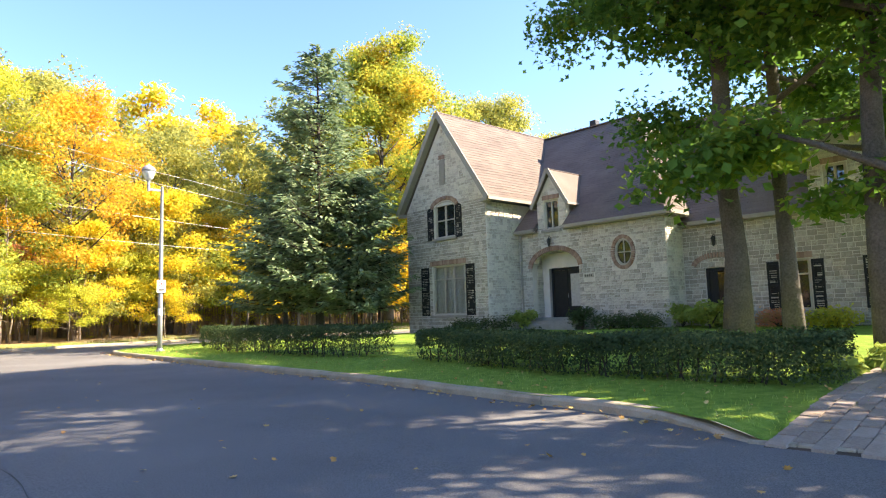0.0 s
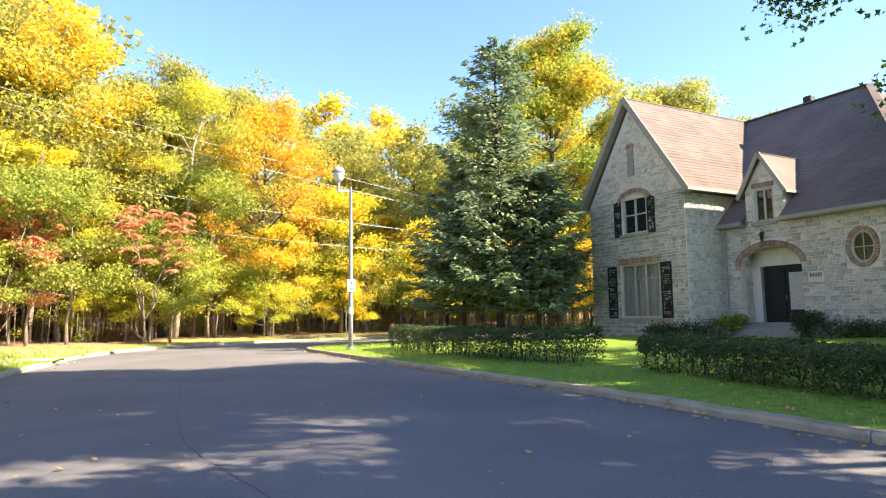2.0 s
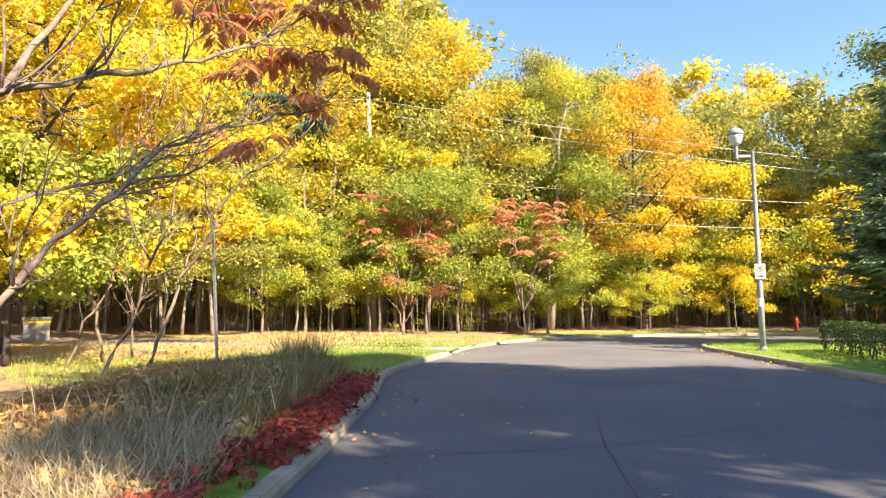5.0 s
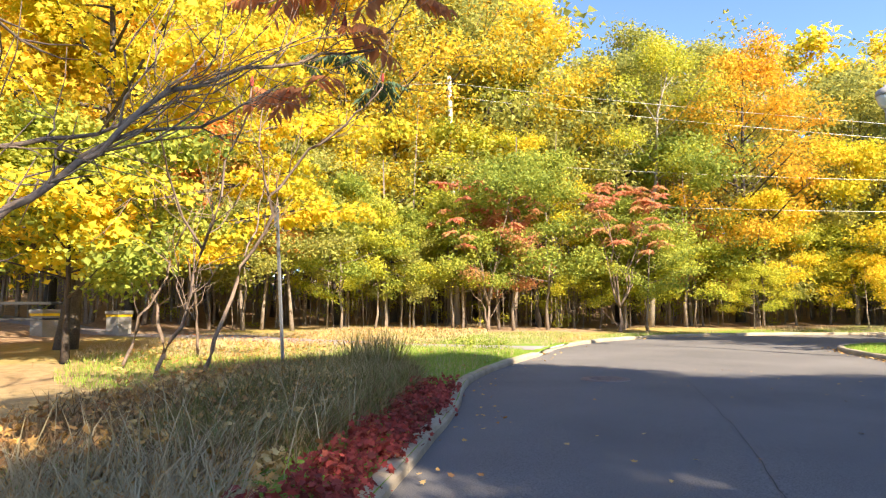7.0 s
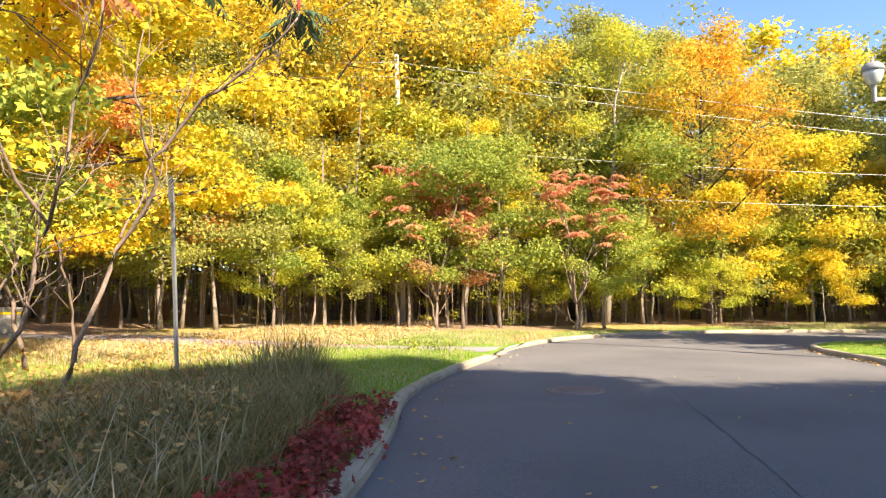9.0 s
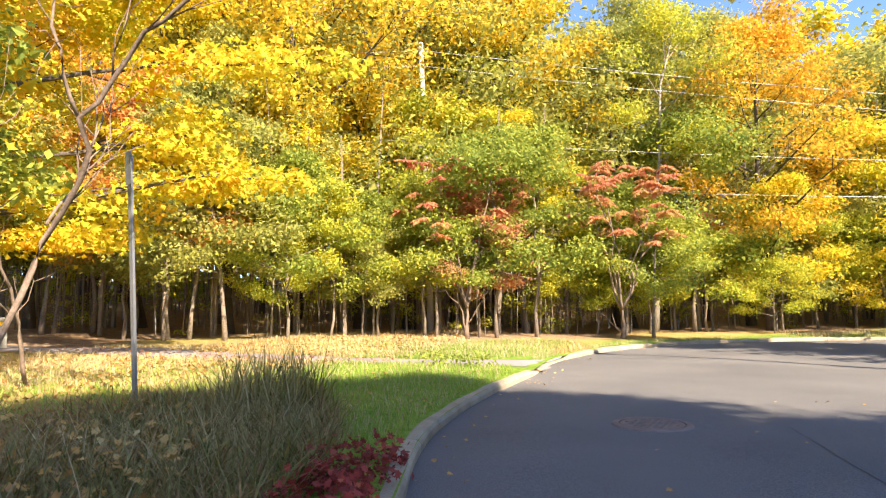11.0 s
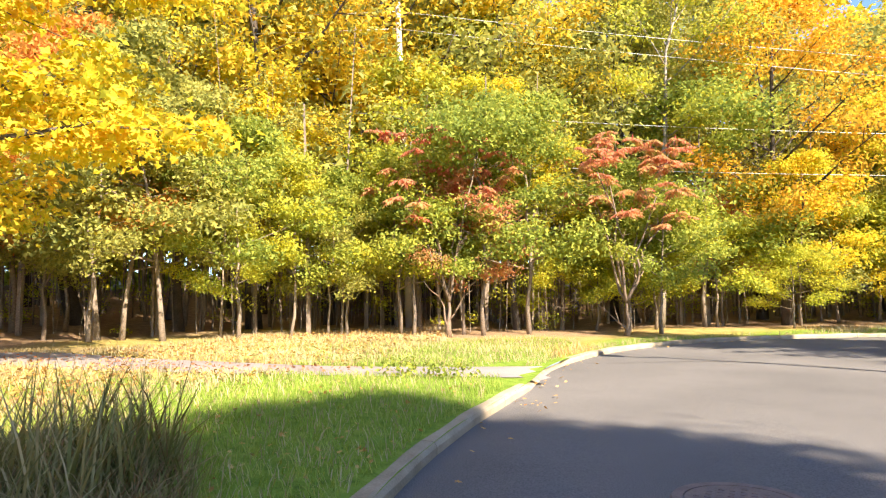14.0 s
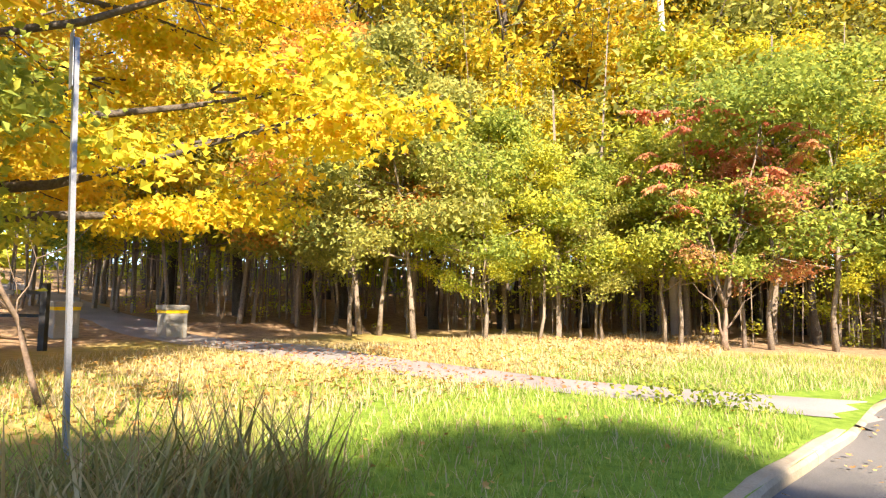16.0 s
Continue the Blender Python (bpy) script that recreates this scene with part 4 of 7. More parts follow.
# porch
arch_course(arch_c, 3.30, 1.46, 0.92, 3, 177, MY, 0.23, wall_m, 40)
for x in (arch_c - arch_w / 2 - 0.15, arch_c + arch_w / 2 + 0.15):
    part("wall", boxes([((x, MY + 0.9, 2.25), (0.3, 1.2, 3.6))]), M_MORTAR, house)
    stonework("stonework", stone_rows(0.02, 1.18, 0.55, 4.0, [], hr), -0.152, house, hr, math.pi / 2 if x < arch_c else -math.pi / 2, (x, MY + (0.3 if x < arch_c else 1.5)))
part("porch_ceiling", boxes([((arch_c, MY + 0.9, 4.1), (arch_w + 0.6, 1.2, 0.1))]), M_TRIM, house)
part("porch_floor", boxes([((arch_c, MY + 0.75, 0.75), (arch_w, 1.5, 0.5))], 0.01), M_CONCRETE, house, "grey stone porch floor")
part("step", boxes([((arch_c, MY - 0.25, 0.72), (arch_w + 0.3, 0.5, 0.3))], 0.015), M_CONCRETE, house)
part("step", boxes([((arch_c, MY - 0.55, 0.58), (arch_w + 0.5, 0.5, 0.26))], 0.015), M_CONCRETE, house)
part("wall", boxes([((arch_c - 1.15, MY + 0.85, 2.5), (0.4, 0.2, 3.1)), ((arch_c + 1.25, MY + 0.85, 2.5), (0.2, 0.2, 3.1)), ((arch_c, MY + 0.85, 3.7), (2.7, 0.2, 0.75))]), M_MORTAR, house)
door = tagged(new("door"), "black glazed double door")
door.parent = house
part("door_frame", boxes([((7.25, MY + 0.8, 2.16), (0.12, 0.14, 2.36)), ((9.08, MY + 0.8, 2.16), (0.12, 0.14, 2.36)), ((8.16, MY + 0.8, 3.28), (1.94, 0.14, 0.12)), ((8.16, MY + 0.8, 1.04), (1.94, 0.14, 0.08))], 0.01), M_BLACK, door)
part("door_leaf", boxes([((7.7, MY + 0.8, 2.14), (0.76, 0.06, 2.14))], 0.01), M_BLACK, door)
lf = part("door_leaf", boxes([((8.18, MY + 0.8, 2.14), (0.14, 0.06, 2.14)), ((8.93, MY + 0.8, 2.14), (0.16, 0.06, 2.14)), ((8.55, MY + 0.8, 1.3), (0.62, 0.06, 0.42)), ((8.55, MY + 0.8, 3.12), (0.62, 0.06, 0.2))], 0.01), M_BLACK, door)
part("pane", boxes([((8.55, MY + 0.8, 2.26), (0.62, 0.02, 1.54))]), M_CURTAIN, lf, "frosted glass pane")
part("handle", tubes([([(8.15, MY + 0.72, 1.9), (8.15, MY + 0.7, 2.0), (8.15, MY + 0.72, 2.1)], [0.015] * 3)], 8), M_STEEL, door, "steel handle")


def ellipse_ring(cx, cz, rx, rz, t, y0, y1, n=36):
    V = []
    for k in range(n):
        a = 2 * math.pi * k / n
        c, s = math.cos(a), math.sin(a)
        V += [(cx + rx * c, y0, cz + rz * s), (cx + (rx + t) * c, y0, cz + (rz + t) * s), (cx + (rx + t) * c, y1, cz + (rz + t) * s), (cx + rx * c, y1, cz + rz * s)]
    Fc = [tuple((4 * k + j, 4 * k + (j + 1) % 4, 4 * ((k + 1) % n) + (j + 1) % 4, 4 * ((k + 1) % n) + j)) for k in range(n) for j in range(4)]
    return np.array(V), Fc


ow = new("oval_window")
ow.parent = house
part("window_frame", ellipse_ring(OV[0], OV[1], 0.34, 0.5, 0.09, MY + 0.02, MY + 0.12), M_FRAME, ow)
part("pane", (np.array([(OV[0] + 0.4 * math.cos(a), MY + 0.1, OV[1] + 0.56 * math.sin(a)) for a in np.linspace(0, 2 * np.pi, 32, endpoint=False)]), [tuple(range(32))]), M_GLASS, ow)
part("mullion", boxes([((OV[0], MY + 0.07, OV[1]), (0.035, 0.04, 1.0)), ((OV[0], MY + 0.07, OV[1]), (0.7, 0.036, 0.035))]), M_FRAME, ow)
arch_course(OV[0], OV[1], 0.5, 0.66, 0, 360, MY, 0.15, wall_m, 44)
pl = part("number_plate", boxes([((9.86, MY - 0.05, 2.82), (0.48, 0.04, 0.17))], 0.01), M_FRAME, house, "pale house number plate")
for i in range(4):
    part("digit_bar", boxes([((9.70 + i * 0.105, MY - 0.075, 2.82), (0.05, 0.006, 0.09))]), M_INK, pl)


def lantern(x, y, z, parent):
    la = tagged(new("wall_lantern"), "dark metal wall lantern")
    la.parent = parent
    la.matrix_basis = pose(x, y, z)
    part("bracket", tubes([([(0, 0, 0.1), (0, -0.1, 0.22), (0, -0.2, 0.2), (0, -0.2, 0.12)], [0.014] * 4)], 6), M_DARKMETAL, la)
    part("cap", (lathe([(0.02, 0.16), (0.06, 0.12), (0.11, 0.05), (0.1, 0.04)], 8)[0] + np.array([0, -0.2, 0]), lathe([(0.02, 0.16), (0.06, 0.12), (0.11, 0.05), (0.1, 0.04)], 8)[1]), M_DARKMETAL, la)
    b = lathe([(0.085, 0.04), (0.06, -0.2), (0.03, -0.26)], 6)
    part("lantern_body", (b[0] + np.array([0, -0.2, 0]), b[1]), M_DARKMETAL, la)


lantern(7.85, MY, 4.55, house)
lantern(15.0, WY, 3.95, house)

# dormers
def dormer(x0, x1, zb, ze, zp, y0, y1, hole):
    d = tagged(new("dormer"), "stone-faced gable dormer with a small window")
    d.parent = house
    part("wall", wall_blocks(x0, x1, zb, ze, [hole], y0, 0.25), M_MORTAR, d)
    c = (x0 + x1) / 2
    bm = bmesh.new()
    t = [bm.verts.new(v) for v in ((x0, y0, ze), (x1, y0, ze), (c, y0, zp - 0.25), (x0, y0 + .25, ze), (x1, y0 + .25, ze), (c, y0 + .25, zp - 0.25))]
    for f in ((0, 1, 2), (5, 4, 3), (0, 3, 4, 1), (1, 4, 5, 2), (2, 5, 3, 0)):
        bm.faces.new([t[i] for i in f])
    part("gable", bm, M_MORTAR, d)
    k = (zp - 0.3 - ze) / (c - x0)
    stonework("stonework", stone_rows(x0, x1, zb, zp, [(hole[0] - .03, hole[1] + .03, hole[2] - .1, hole[3] + .24)], hr, lambda x, z: z < ze + k * ((x1 - x0) / 2 - abs(x - c)) if z > ze else True), y0, d, hr)
    part("cheek", boxes([((x0 + 0.06, (y0 + y1) / 2 + 0.15, (zb + ze) / 2), (0.12, y1 - y0 - 0.2, ze - zb)), ((x1 - 0.06, (y0 + y1) / 2 + 0.15, (zb + ze) / 2), (0.12, y1 - y0 - 0.2, ze - zb))]), M_TRIM, d)
    o = 0.22
    zl = ze - o * (zp - ze) / (c - x0)
    L = [(x0 - o, y0 - 0.2, zl), (x0 - o, y1, zl), (c, y1 + 0.9, zp), (c, y0 - 0.2, zp)]
    R = [(x1 + o, y0 - 0.2, zl), (x1 + o, y1, zl), (c, y1 + 0.9, zp), (c, y0 - 0.2, zp)]
    part("roof", slab([L, R], 0.08), M_SHINGLE, d)
    for q in (L, R):
        part("rake_board", beam((q[0][0], y0 - 0.22, q[0][2] - 0.06), (c, y0 - 0.22, zp - 0.06), 0.05, 0.18), M_TRIM, d)
        part("gutter", beam((q[0][0], y0 - 0.2, q[0][2] - 0.05), (q[0][0], y1, q[0][2] - 0.05), 0.08, 0.1), M_TRIM, d)
    soldier_course(hole[0] - 0.05, hole[1] + 0.05, hole[3] + 0.13, y0, 0.2, d)


dormer(7.08, 8.78, ME_, 6.62, 8.02, MY, 4.0, D_WIN)
w3 = window("window", D_WIN, MY, (0.5,), ())
dormer(18.5, 21.2, WE, 6.4, 7.9, WY, 5.7, D2)
w4 = window("window", D2, WY, (0.5,), ())
for hole in W_WINS:
    window("window", hole, WY, (0.5,), (0.7,))
    soldier_course(hole[0] - 0.1, hole[1] + 0.1, hole[3] + 0.13, WY, 0.22, wall_w)
for a, b in ((16.88, 17.3), (18.4, 18.8), (20.0, 20.4), (21.65, 22.05)):
    shutter(a, b, 1.12, 2.9, WY)
d2 = tagged(new("door"), "dark side door standing in an arched recess")
d2.parent = house
part("door_frame", boxes([((14.56, WY + 0.12, 1.68), (0.12, 0.12, 2.3)), ((15.44, WY + 0.12, 1.68), (0.12, 0.12, 2.3)), ((15.0, WY + 0.12, 2.78), (1.0, 0.12, 0.12))], 0.01), M_BLACK, d2)
part("door_leaf", boxes([((14.78, WY + 0.14, 1.66), (0.32, 0.05, 2.2)), ((15.15, WY + 0.14, 0.8), (0.42, 0.05, 0.5))], 0.008), M_BLACK, d2)
part("pane", boxes([((15.16, WY + 0.15, 1.85), (0.44, 0.02, 1.6))]), M_GLASS, d2)
arch_course(15.0, 2.9, 0.95, 0.45, 8, 172, WY, 0.2, wall_w, 22)

# ---- trees ----
def skeleton_of(H, r0, base, spread, limbs, rng, lean=(0, 0), up=0.55, top=0.7, subs=4, sway=1.0):
    """Trunk, limbs and twigs as tubes, and the places where leaves gather."""
    paths, clumps = [], []
    k = 9
    f = np.linspace(0, 1, k)
    wander = np.cumsum(rng.normal(0, 0.018 * H, (k, 2)) * 0.5 * sway, axis=0)
    wander -= wander[0]
    trunk = np.column_stack([wander[:, 0] + lean[0] * f ** 1.5, wander[:, 1] + lean[1] * f ** 1.5, H * 0.93 * f])
    rad = r0 * (1 - 0.85 * f) * (1 + 0.35 * np.exp(-f * 30))
    paths.append((trunk, rad))
    for i in range(limbs):
        g = base + (0.96 - base) * (i + rng.uniform(0.1, 0.9)) / limbs
        p0 = np.array([np.interp(g, f, trunk[:, c]) for c in range(3)])
        az = i * 2.4 + rng.uniform(-0.5, 0.5)
        q = (g - base) / (1 - base)
        prof = (0.65 + 0.35 * math.sin(math.pi * min(1, q * 1.15 + 0.15))) * (1 - q ** 3 * (1 - (1 - top)))
        L = spread * prof * rng.uniform(0.75, 1.1)
        el = up * (0.35 + 0.9 * q) + rng.uniform(-0.12, 0.12)
        d = np.array([math.cos(az) * math.cos(el), math.sin(az) * math.cos(el), math.sin(el)])
        t = np.linspace(0, 1, 5)[:, None]
        limb = p0 + d * L * t + np.array([0, 0, 1.0]) * (0.12 * L * t * t) + np.cumsum(rng.normal(0, 0.03 * L, (5, 3)), axis=0) * t
        rr = np.interp(g, f, rad) * 0.55
        paths.append((limb, rr * (1 - 0.8 * t[:, 0])))
        clumps.append((limb[-1], 1.0))
        for s in range(subs):
            u = rng.uniform(0.35, 0.95)
            b0 = p0 + (limb[-1] - p0) * u
            sd = d + rng.normal(0, 0.6, 3) * [1, 1, 0.5]
            sd /= np.linalg.norm(sd)
            sl = L * rng.uniform(0.25, 0.5)
            tw = np.array([b0, b0 + sd * sl * 0.5 + rng.normal(0, 0.05 * sl, 3), b0 + sd * sl])
            paths.append((tw, np.array([0.3, 0.18, 0.06]) * rr))
            clumps.append((tw[-1], rng.uniform(0.7, 1.1)))
            clumps.append((tw[1], rng.uniform(0.6, 0.9)))
    clumps.append((trunk[-1], 1.0))
    return paths, clumps


def crown_of(clumps, count, size, radius, flat, rng, shape=DIAMOND, tilt=0.7):
    """Leaves round the clumps, thinner towards their rims."""
    c = np.array([p for p, _ in clumps])
    wgt = np.array([k for _, k in clumps])
    pick = rng.choice(len(c), count, p=wgt / wgt.sum())
    d = rng.normal(size=(count, 3))
    d /= np.linalg.norm(d, axis=1, keepdims=True)
    r = radius * wgt[pick] * rng.uniform(0.15, 1.0, count) ** 0.6 * (1 + 0.5 * (rng.random(count) < 0.1))
    off = d * r[:, None] * np.array([1, 1, flat])
    off[:, 2] -= 0.18 * radius * (np.hypot(off[:, 0], off[:, 1]) / radius) ** 2
    nrm = rng.normal(size=(count, 3)) * tilt + np.array([0, 0, 0.8]) + d * 0.3
    return scatter(c[pick] + off, size * rng.uniform(0.6, 1.3, count), nrm, shape, rng)


def tree(name, at, label, H, r0, base, spread, limbs, leaves, size, leaf, bark, seed, lean=(0, 0), radius=1.1, flat=0.5, shape=DIAMOND, group="", up=0.55, subs=4, top=0.7, category="tree", sway=1.0):
    rng = np.random.default_rng(seed)
    root = thing(name, at, label, category, group)
    paths, clumps = skeleton_of(H, r0, base, spread, limbs, rng, lean, up, top, subs, sway)
    part("trunk", tubes(paths, 6 if r0 < 0.2 else 9), bark, root, smooth=True)
    part("crown", crown_of(clumps, leaves, size, radius, flat, rng, shape), leaf, root)
    return root


def recolour(root, leaf, bark=None):
    for ch in root.children:
        slot = ch.material_slots[0]
        use = leaf if ch.name.startswith("crown") else bark
        if use:
            slot.link = "OBJECT"
            slot.material = use


NAMES = {"F_GOLD": "golden", "F_YELLOW": "yellow", "F_ORANGE": "orange", "F_LIME": "lime-green and yellow", "F_OLIVE": "olive-green", "F_GREEN": "green", "F_RUST": "rust-red", "F_RED": "orange-red"}
LEAF = {"F_GOLD": F_GOLD, "F_YELLOW": F_YELLOW, "F_ORANGE": F_ORANGE, "F_LIME": F_LIME, "F_OLIVE": F_OLIVE, "F_GREEN": F_GREEN, "F_RUST": F_RUST, "F_RED": F_RED}

# models of the wood's trees, copied along its edge
AWAY = (0, 0, 0)
TALL = [tree("tree", AWAY, "tall autumn tree", 18.5, 0.22, 0.22, 6.0, 26, 21000, 0.21, F_GOLD, M_BARK, 11 + i, (rng_x, 0.3), 1.35, 0.5, POINT, group="tall trees of the wood", up=0.7)
        for i, rng_x in enumerate((0.8, -0.6, 0.2, -0.9))]
YOUNG = [tree("young_tree", AWAY, "young autumn tree", 8.0, 0.07, 0.26, 2.7, 15, 13500, 0.145, F_LIME, M_BARKLIT, 31 + i, (rng_x, 0.3), 0.85, 0.5, POINT, group="young trees along the wood's edge", up=0.5)
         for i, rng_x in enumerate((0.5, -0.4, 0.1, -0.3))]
BUSHY = [tree("bushy_tree", AWAY, "bushy autumn tree", 5.5, 0.06, 0.22, 2.6, 15, 11000, 0.15, F_YELLOW, M_BARKLIT, 41 + i, (0.2, 0.1), 0.85, 0.55, POINT, group="bushy trees along the wood's edge", up=0.45) for i in range(2)]
DEEP = [tree("tree", AWAY, "tall autumn tree", 18.5, 0.22, 0.25, 6.0, 14, 5500, 0.42, F_OLIVE, M_BARK, 21 + i, (rng_x, 0.3), 1.7, 0.55, POINT, group="tall trees of the wood", up=0.7, subs=2)
        for i, rng_x in enumerate((0.5, -0.5))]
wr = random.Random(5)
used = {}


def plant(models, x, y, scale, colour, turn=None, squash=1.0, bark=None, extra=""):
    k = wr.randrange(len(models))
    src = models[k]
    m = Matrix.Translation((x, y, lie1(x, y) - 0.06)) @ Matrix.Rotation(wr.uniform(0, 6.28) if turn is None else turn, 4, "Z") @ Matrix.Diagonal((scale * squash, scale * squash, scale, 1))
    if k in used.setdefault(id(models), set()):
        ob = copy_thing(src, m)
    else:
        used[id(models)].add(k)
        ob = src
        ob.matrix_basis = m
    recolour(ob, LEAF[colour], bark)
    size = "tall" if models is TALL or models is DEEP else "bushy" if models is BUSHY else "young"
    ob["label"] = f"{size} {NAMES[colour]} autumn tree at the edge of the wood"
    return ob


# trees that stand out, by place: x, y, scale, colour
for x, y, s, c in [(-33.5, 35.5, 1.15, "F_GOLD"), (-23.2, 43.0, 0.92, "F_ORANGE"), (-31.5, 41.5, 1.12, "F_OLIVE"), (-25.5, 46.0, 0.95, "F_OLIVE"), (-29.0, 39.5, 1.0, "F_OLIVE"),
                   (-20.0, 51, 0.82, "F_OLIVE"), (-37.5, 30.5, 1.25, "F_OLIVE"), (-38.5, 24, 1.2, "F_GOLD"), (-38.0, 27.5, 0.85, "F_GOLD"), (-41, 17.5, 1.2, "F_YELLOW"),
                   (-44, 10, 1.2, "F_GOLD"), (-45, 2, 1.2, "F_YELLOW"), (-13, 56, 0.78, "F_LIME"), (-5, 60, 0.75, "F_OLIVE"), (4, 64, 0.95, "F_GOLD"), (-23, 58, 0.95, "F_OLIVE"),
                   (-39, 48, 1.05, "F_OLIVE"), (-31, 52, 1.02, "F_LIME"), (-47, 38, 1.25, "F_OLIVE"), (-49, 27, 1.25, "F_GOLD"), (-50, 17, 1.25, "F_ORANGE"), (-53, 5, 1.25, "F_GOLD"),
                   (-45, 45, 1.05, "F_LIME"), (-41, 37, 1.2, "F_ORANGE"), (-29.6, 31.5, 0.66, "F_YELLOW"), (-17, 64, 0.85, "F_OLIVE"), (16, 70, 1.0, "F_OLIVE"), (-2, 72, 1.1, "F_GOLD"),
                   (-37.8, 20.5, 0.7, "F_OLIVE"), (-43, 22, 1.1, "F_OLIVE"), (-36.5, 36.5, 1.15, "F_LIME"), (-40.0, 13.0, 0.8, "F_ORANGE"), (-44, 31, 1.2, "F_YELLOW")]:
    plant(TALL, x, y, s, c)
YOUNG_AT = [(-33.9, 16.4, 1.15, "F_OLIVE"), (-32.6, 18.2, 1.2, "F_OLIVE"), (-32.0, 20.4, 1.1, "F_GREEN"), (-32.2, 22.4, 1.15, "F_LIME"), (-31.9, 24.6, 0.9, "F_GREEN"),
            (-30.7, 26.2, 1.0, "F_LIME"), (-29.2, 28.0, 0.95, "F_RUST"), (-37.0, 10.6, 1.0, "F_GOLD"), (-37.2, 13.0, 1.2, "F_OLIVE"), (-35.4, 17.0, 1.3, "F_RED"), (-38.4, 15.0, 1.5, "F_RED"), (-26.2, 34.5, 0.9, "F_GREEN")]
EDGE = spline([(-40, 2), (-38.5, 8), (-36, 15), (-33.0, 21), (-30, 26.5), (-28, 31), (-26.6, 36), (-24.5, 41.5), (-19.5, 47), (-11, 52.5), (0, 58.5), (12, 65)], 2.3)
pal = ["F_LIME"] * 8 + ["F_GREEN"] * 3 + ["F_OLIVE"] * 4 + ["F_YELLOW"] * 3 + ["F_GOLD"] * 2 + ["F_RUST"]
for i, (x, y) in enumerate(EDGE):
    plant(YOUNG, x + wr.uniform(-0.8, 0.8), y + wr.uniform(-0.8, 0.8), wr.uniform(0.7, 1.15), wr.choice(pal))
    if i % 2:
        plant(YOUNG, x - 3.4 + wr.uniform(-1, 1), y + 2.6 + wr.uniform(-1, 1), wr.uniform(0.9, 1.4), wr.choice(pal))
for x, y, s, c in YOUNG_AT:
    plant(YOUNG, x, y, s, c)
for x, y, s, c in [(-24.6, 39.0, 1.0, "F_LIME"), (-23.2, 43.5, 1.2, "F_OLIVE"), (-20.5, 46.8, 1.1, "F_LIME"), (-17.8, 49.0, 1.2, "F_GREEN"), (-15.0, 50.6, 1.0, "F_LIME"),
                   (-12.4, 52.4, 1.2, "F_GOLD"), (-9.6, 53.8, 1.1, "F_YELLOW"), (-6.6, 55.2, 1.2, "F_LIME"), (-3.4, 57.2, 1.2, "F_YELLOW"), (0.5, 59.0, 1.2, "F_GOLD"),
                   (-26.8, 35.6, 0.8, "F_LIME"), (-28.4, 33.0, 0.7, "F_LIME"), (-22.0, 40.4, 0.6, "F_LIME"), (-18.0, 45.0, 0.7, "F_YELLOW")]:
    plant(BUSHY, x, y, s, c)
# tall trees deeper in the wood
e = np.array(EDGE)
for deep, every in ((15, 3), (23, 3)):
    for k in range(1, len(e) - 1, every):
        d = e[k + 1] - e[k - 1]
        nrm = np.array([-d[1], d[0]]) / np.linalg.norm(d)
        x, y = e[k] + nrm * (deep + wr.uniform(-2, 2))
        plant(DEEP, x, y, wr.uniform(1.15, 1.35) * (0.78 if y > 46 else 1.0), wr.choice(["F_OLIVE", "F_OLIVE", "F_LIME", "F_GOLD", "F_OLIVE", "F_YELLOW"]))
# the far woods behind: trunks and crowns nobody could count
rg = np.random.default_rng(77)
fx = []
e = np.array(EDGE)
for _ in range(1700):
    k = rg.integers(0, len(e) - 1)
    p = e[k] + (e[k + 1] - e[k]) * rg.random()
    d = e[min(k + 1, len(e) - 1)] - e[max(k - 1, 0)]
    nrm = np.array([-d[1], d[0]]) / np.linalg.norm(d)
    fx.append(p + nrm * rg.uniform(0.5, 28))
fx = np.array(fx)
fz = lie(fx)
paths = []
for (x, y), z in zip(fx, fz):
    h, r = rg.uniform(4, 13), rg.choice([0.022, 0.03, 0.04, 0.055, 0.1], p=[0.3, 0.3, 0.2, 0.14, 0.06])
    lx, ly = rg.normal(0, 0.05, 2) * h
    paths.append((np.array([(x, y, z - 0.1), (x + lx * 0.4, y + ly * 0.4, z + h * 0.5), (x + lx, y + ly, z + h)]), np.array([r, r * 0.8, r * 0.35])))
tagged(part("far_trunks", tubes(paths, 4), M_BARKLIT), "thin trunks standing deep in the wood, bark paled as if sunlit", "woods", kind="stuff")
tagged(part("far_crowns", crown_of([(np.array([x + rg.normal(0, 1.5), y + rg.normal(0, 1.5), z + rg.uniform(3.5, 18)]), rg.uniform(0.6, 1.2)) for (x, y), z in zip(fx, fz)],
                                   80000, 0.34, 1.9, 0.5, rg, POINT), F_OLIVE), "olive and yellow crowns deep in the wood", "woods", kind="stuff")
tagged(part("undergrowth", crown_of([(np.array([x, y, z + rg.uniform(0.2, 2.2)]), rg.uniform(0.5, 1.1)) for (x, y), z in zip(fx, fz) if rg.random() < 0.4],
                                    52000, 0.12, 0.7, 0.6, rg, POINT), F_LIME), "sparse leafy undergrowth among the trunks", "woods", kind="stuff")
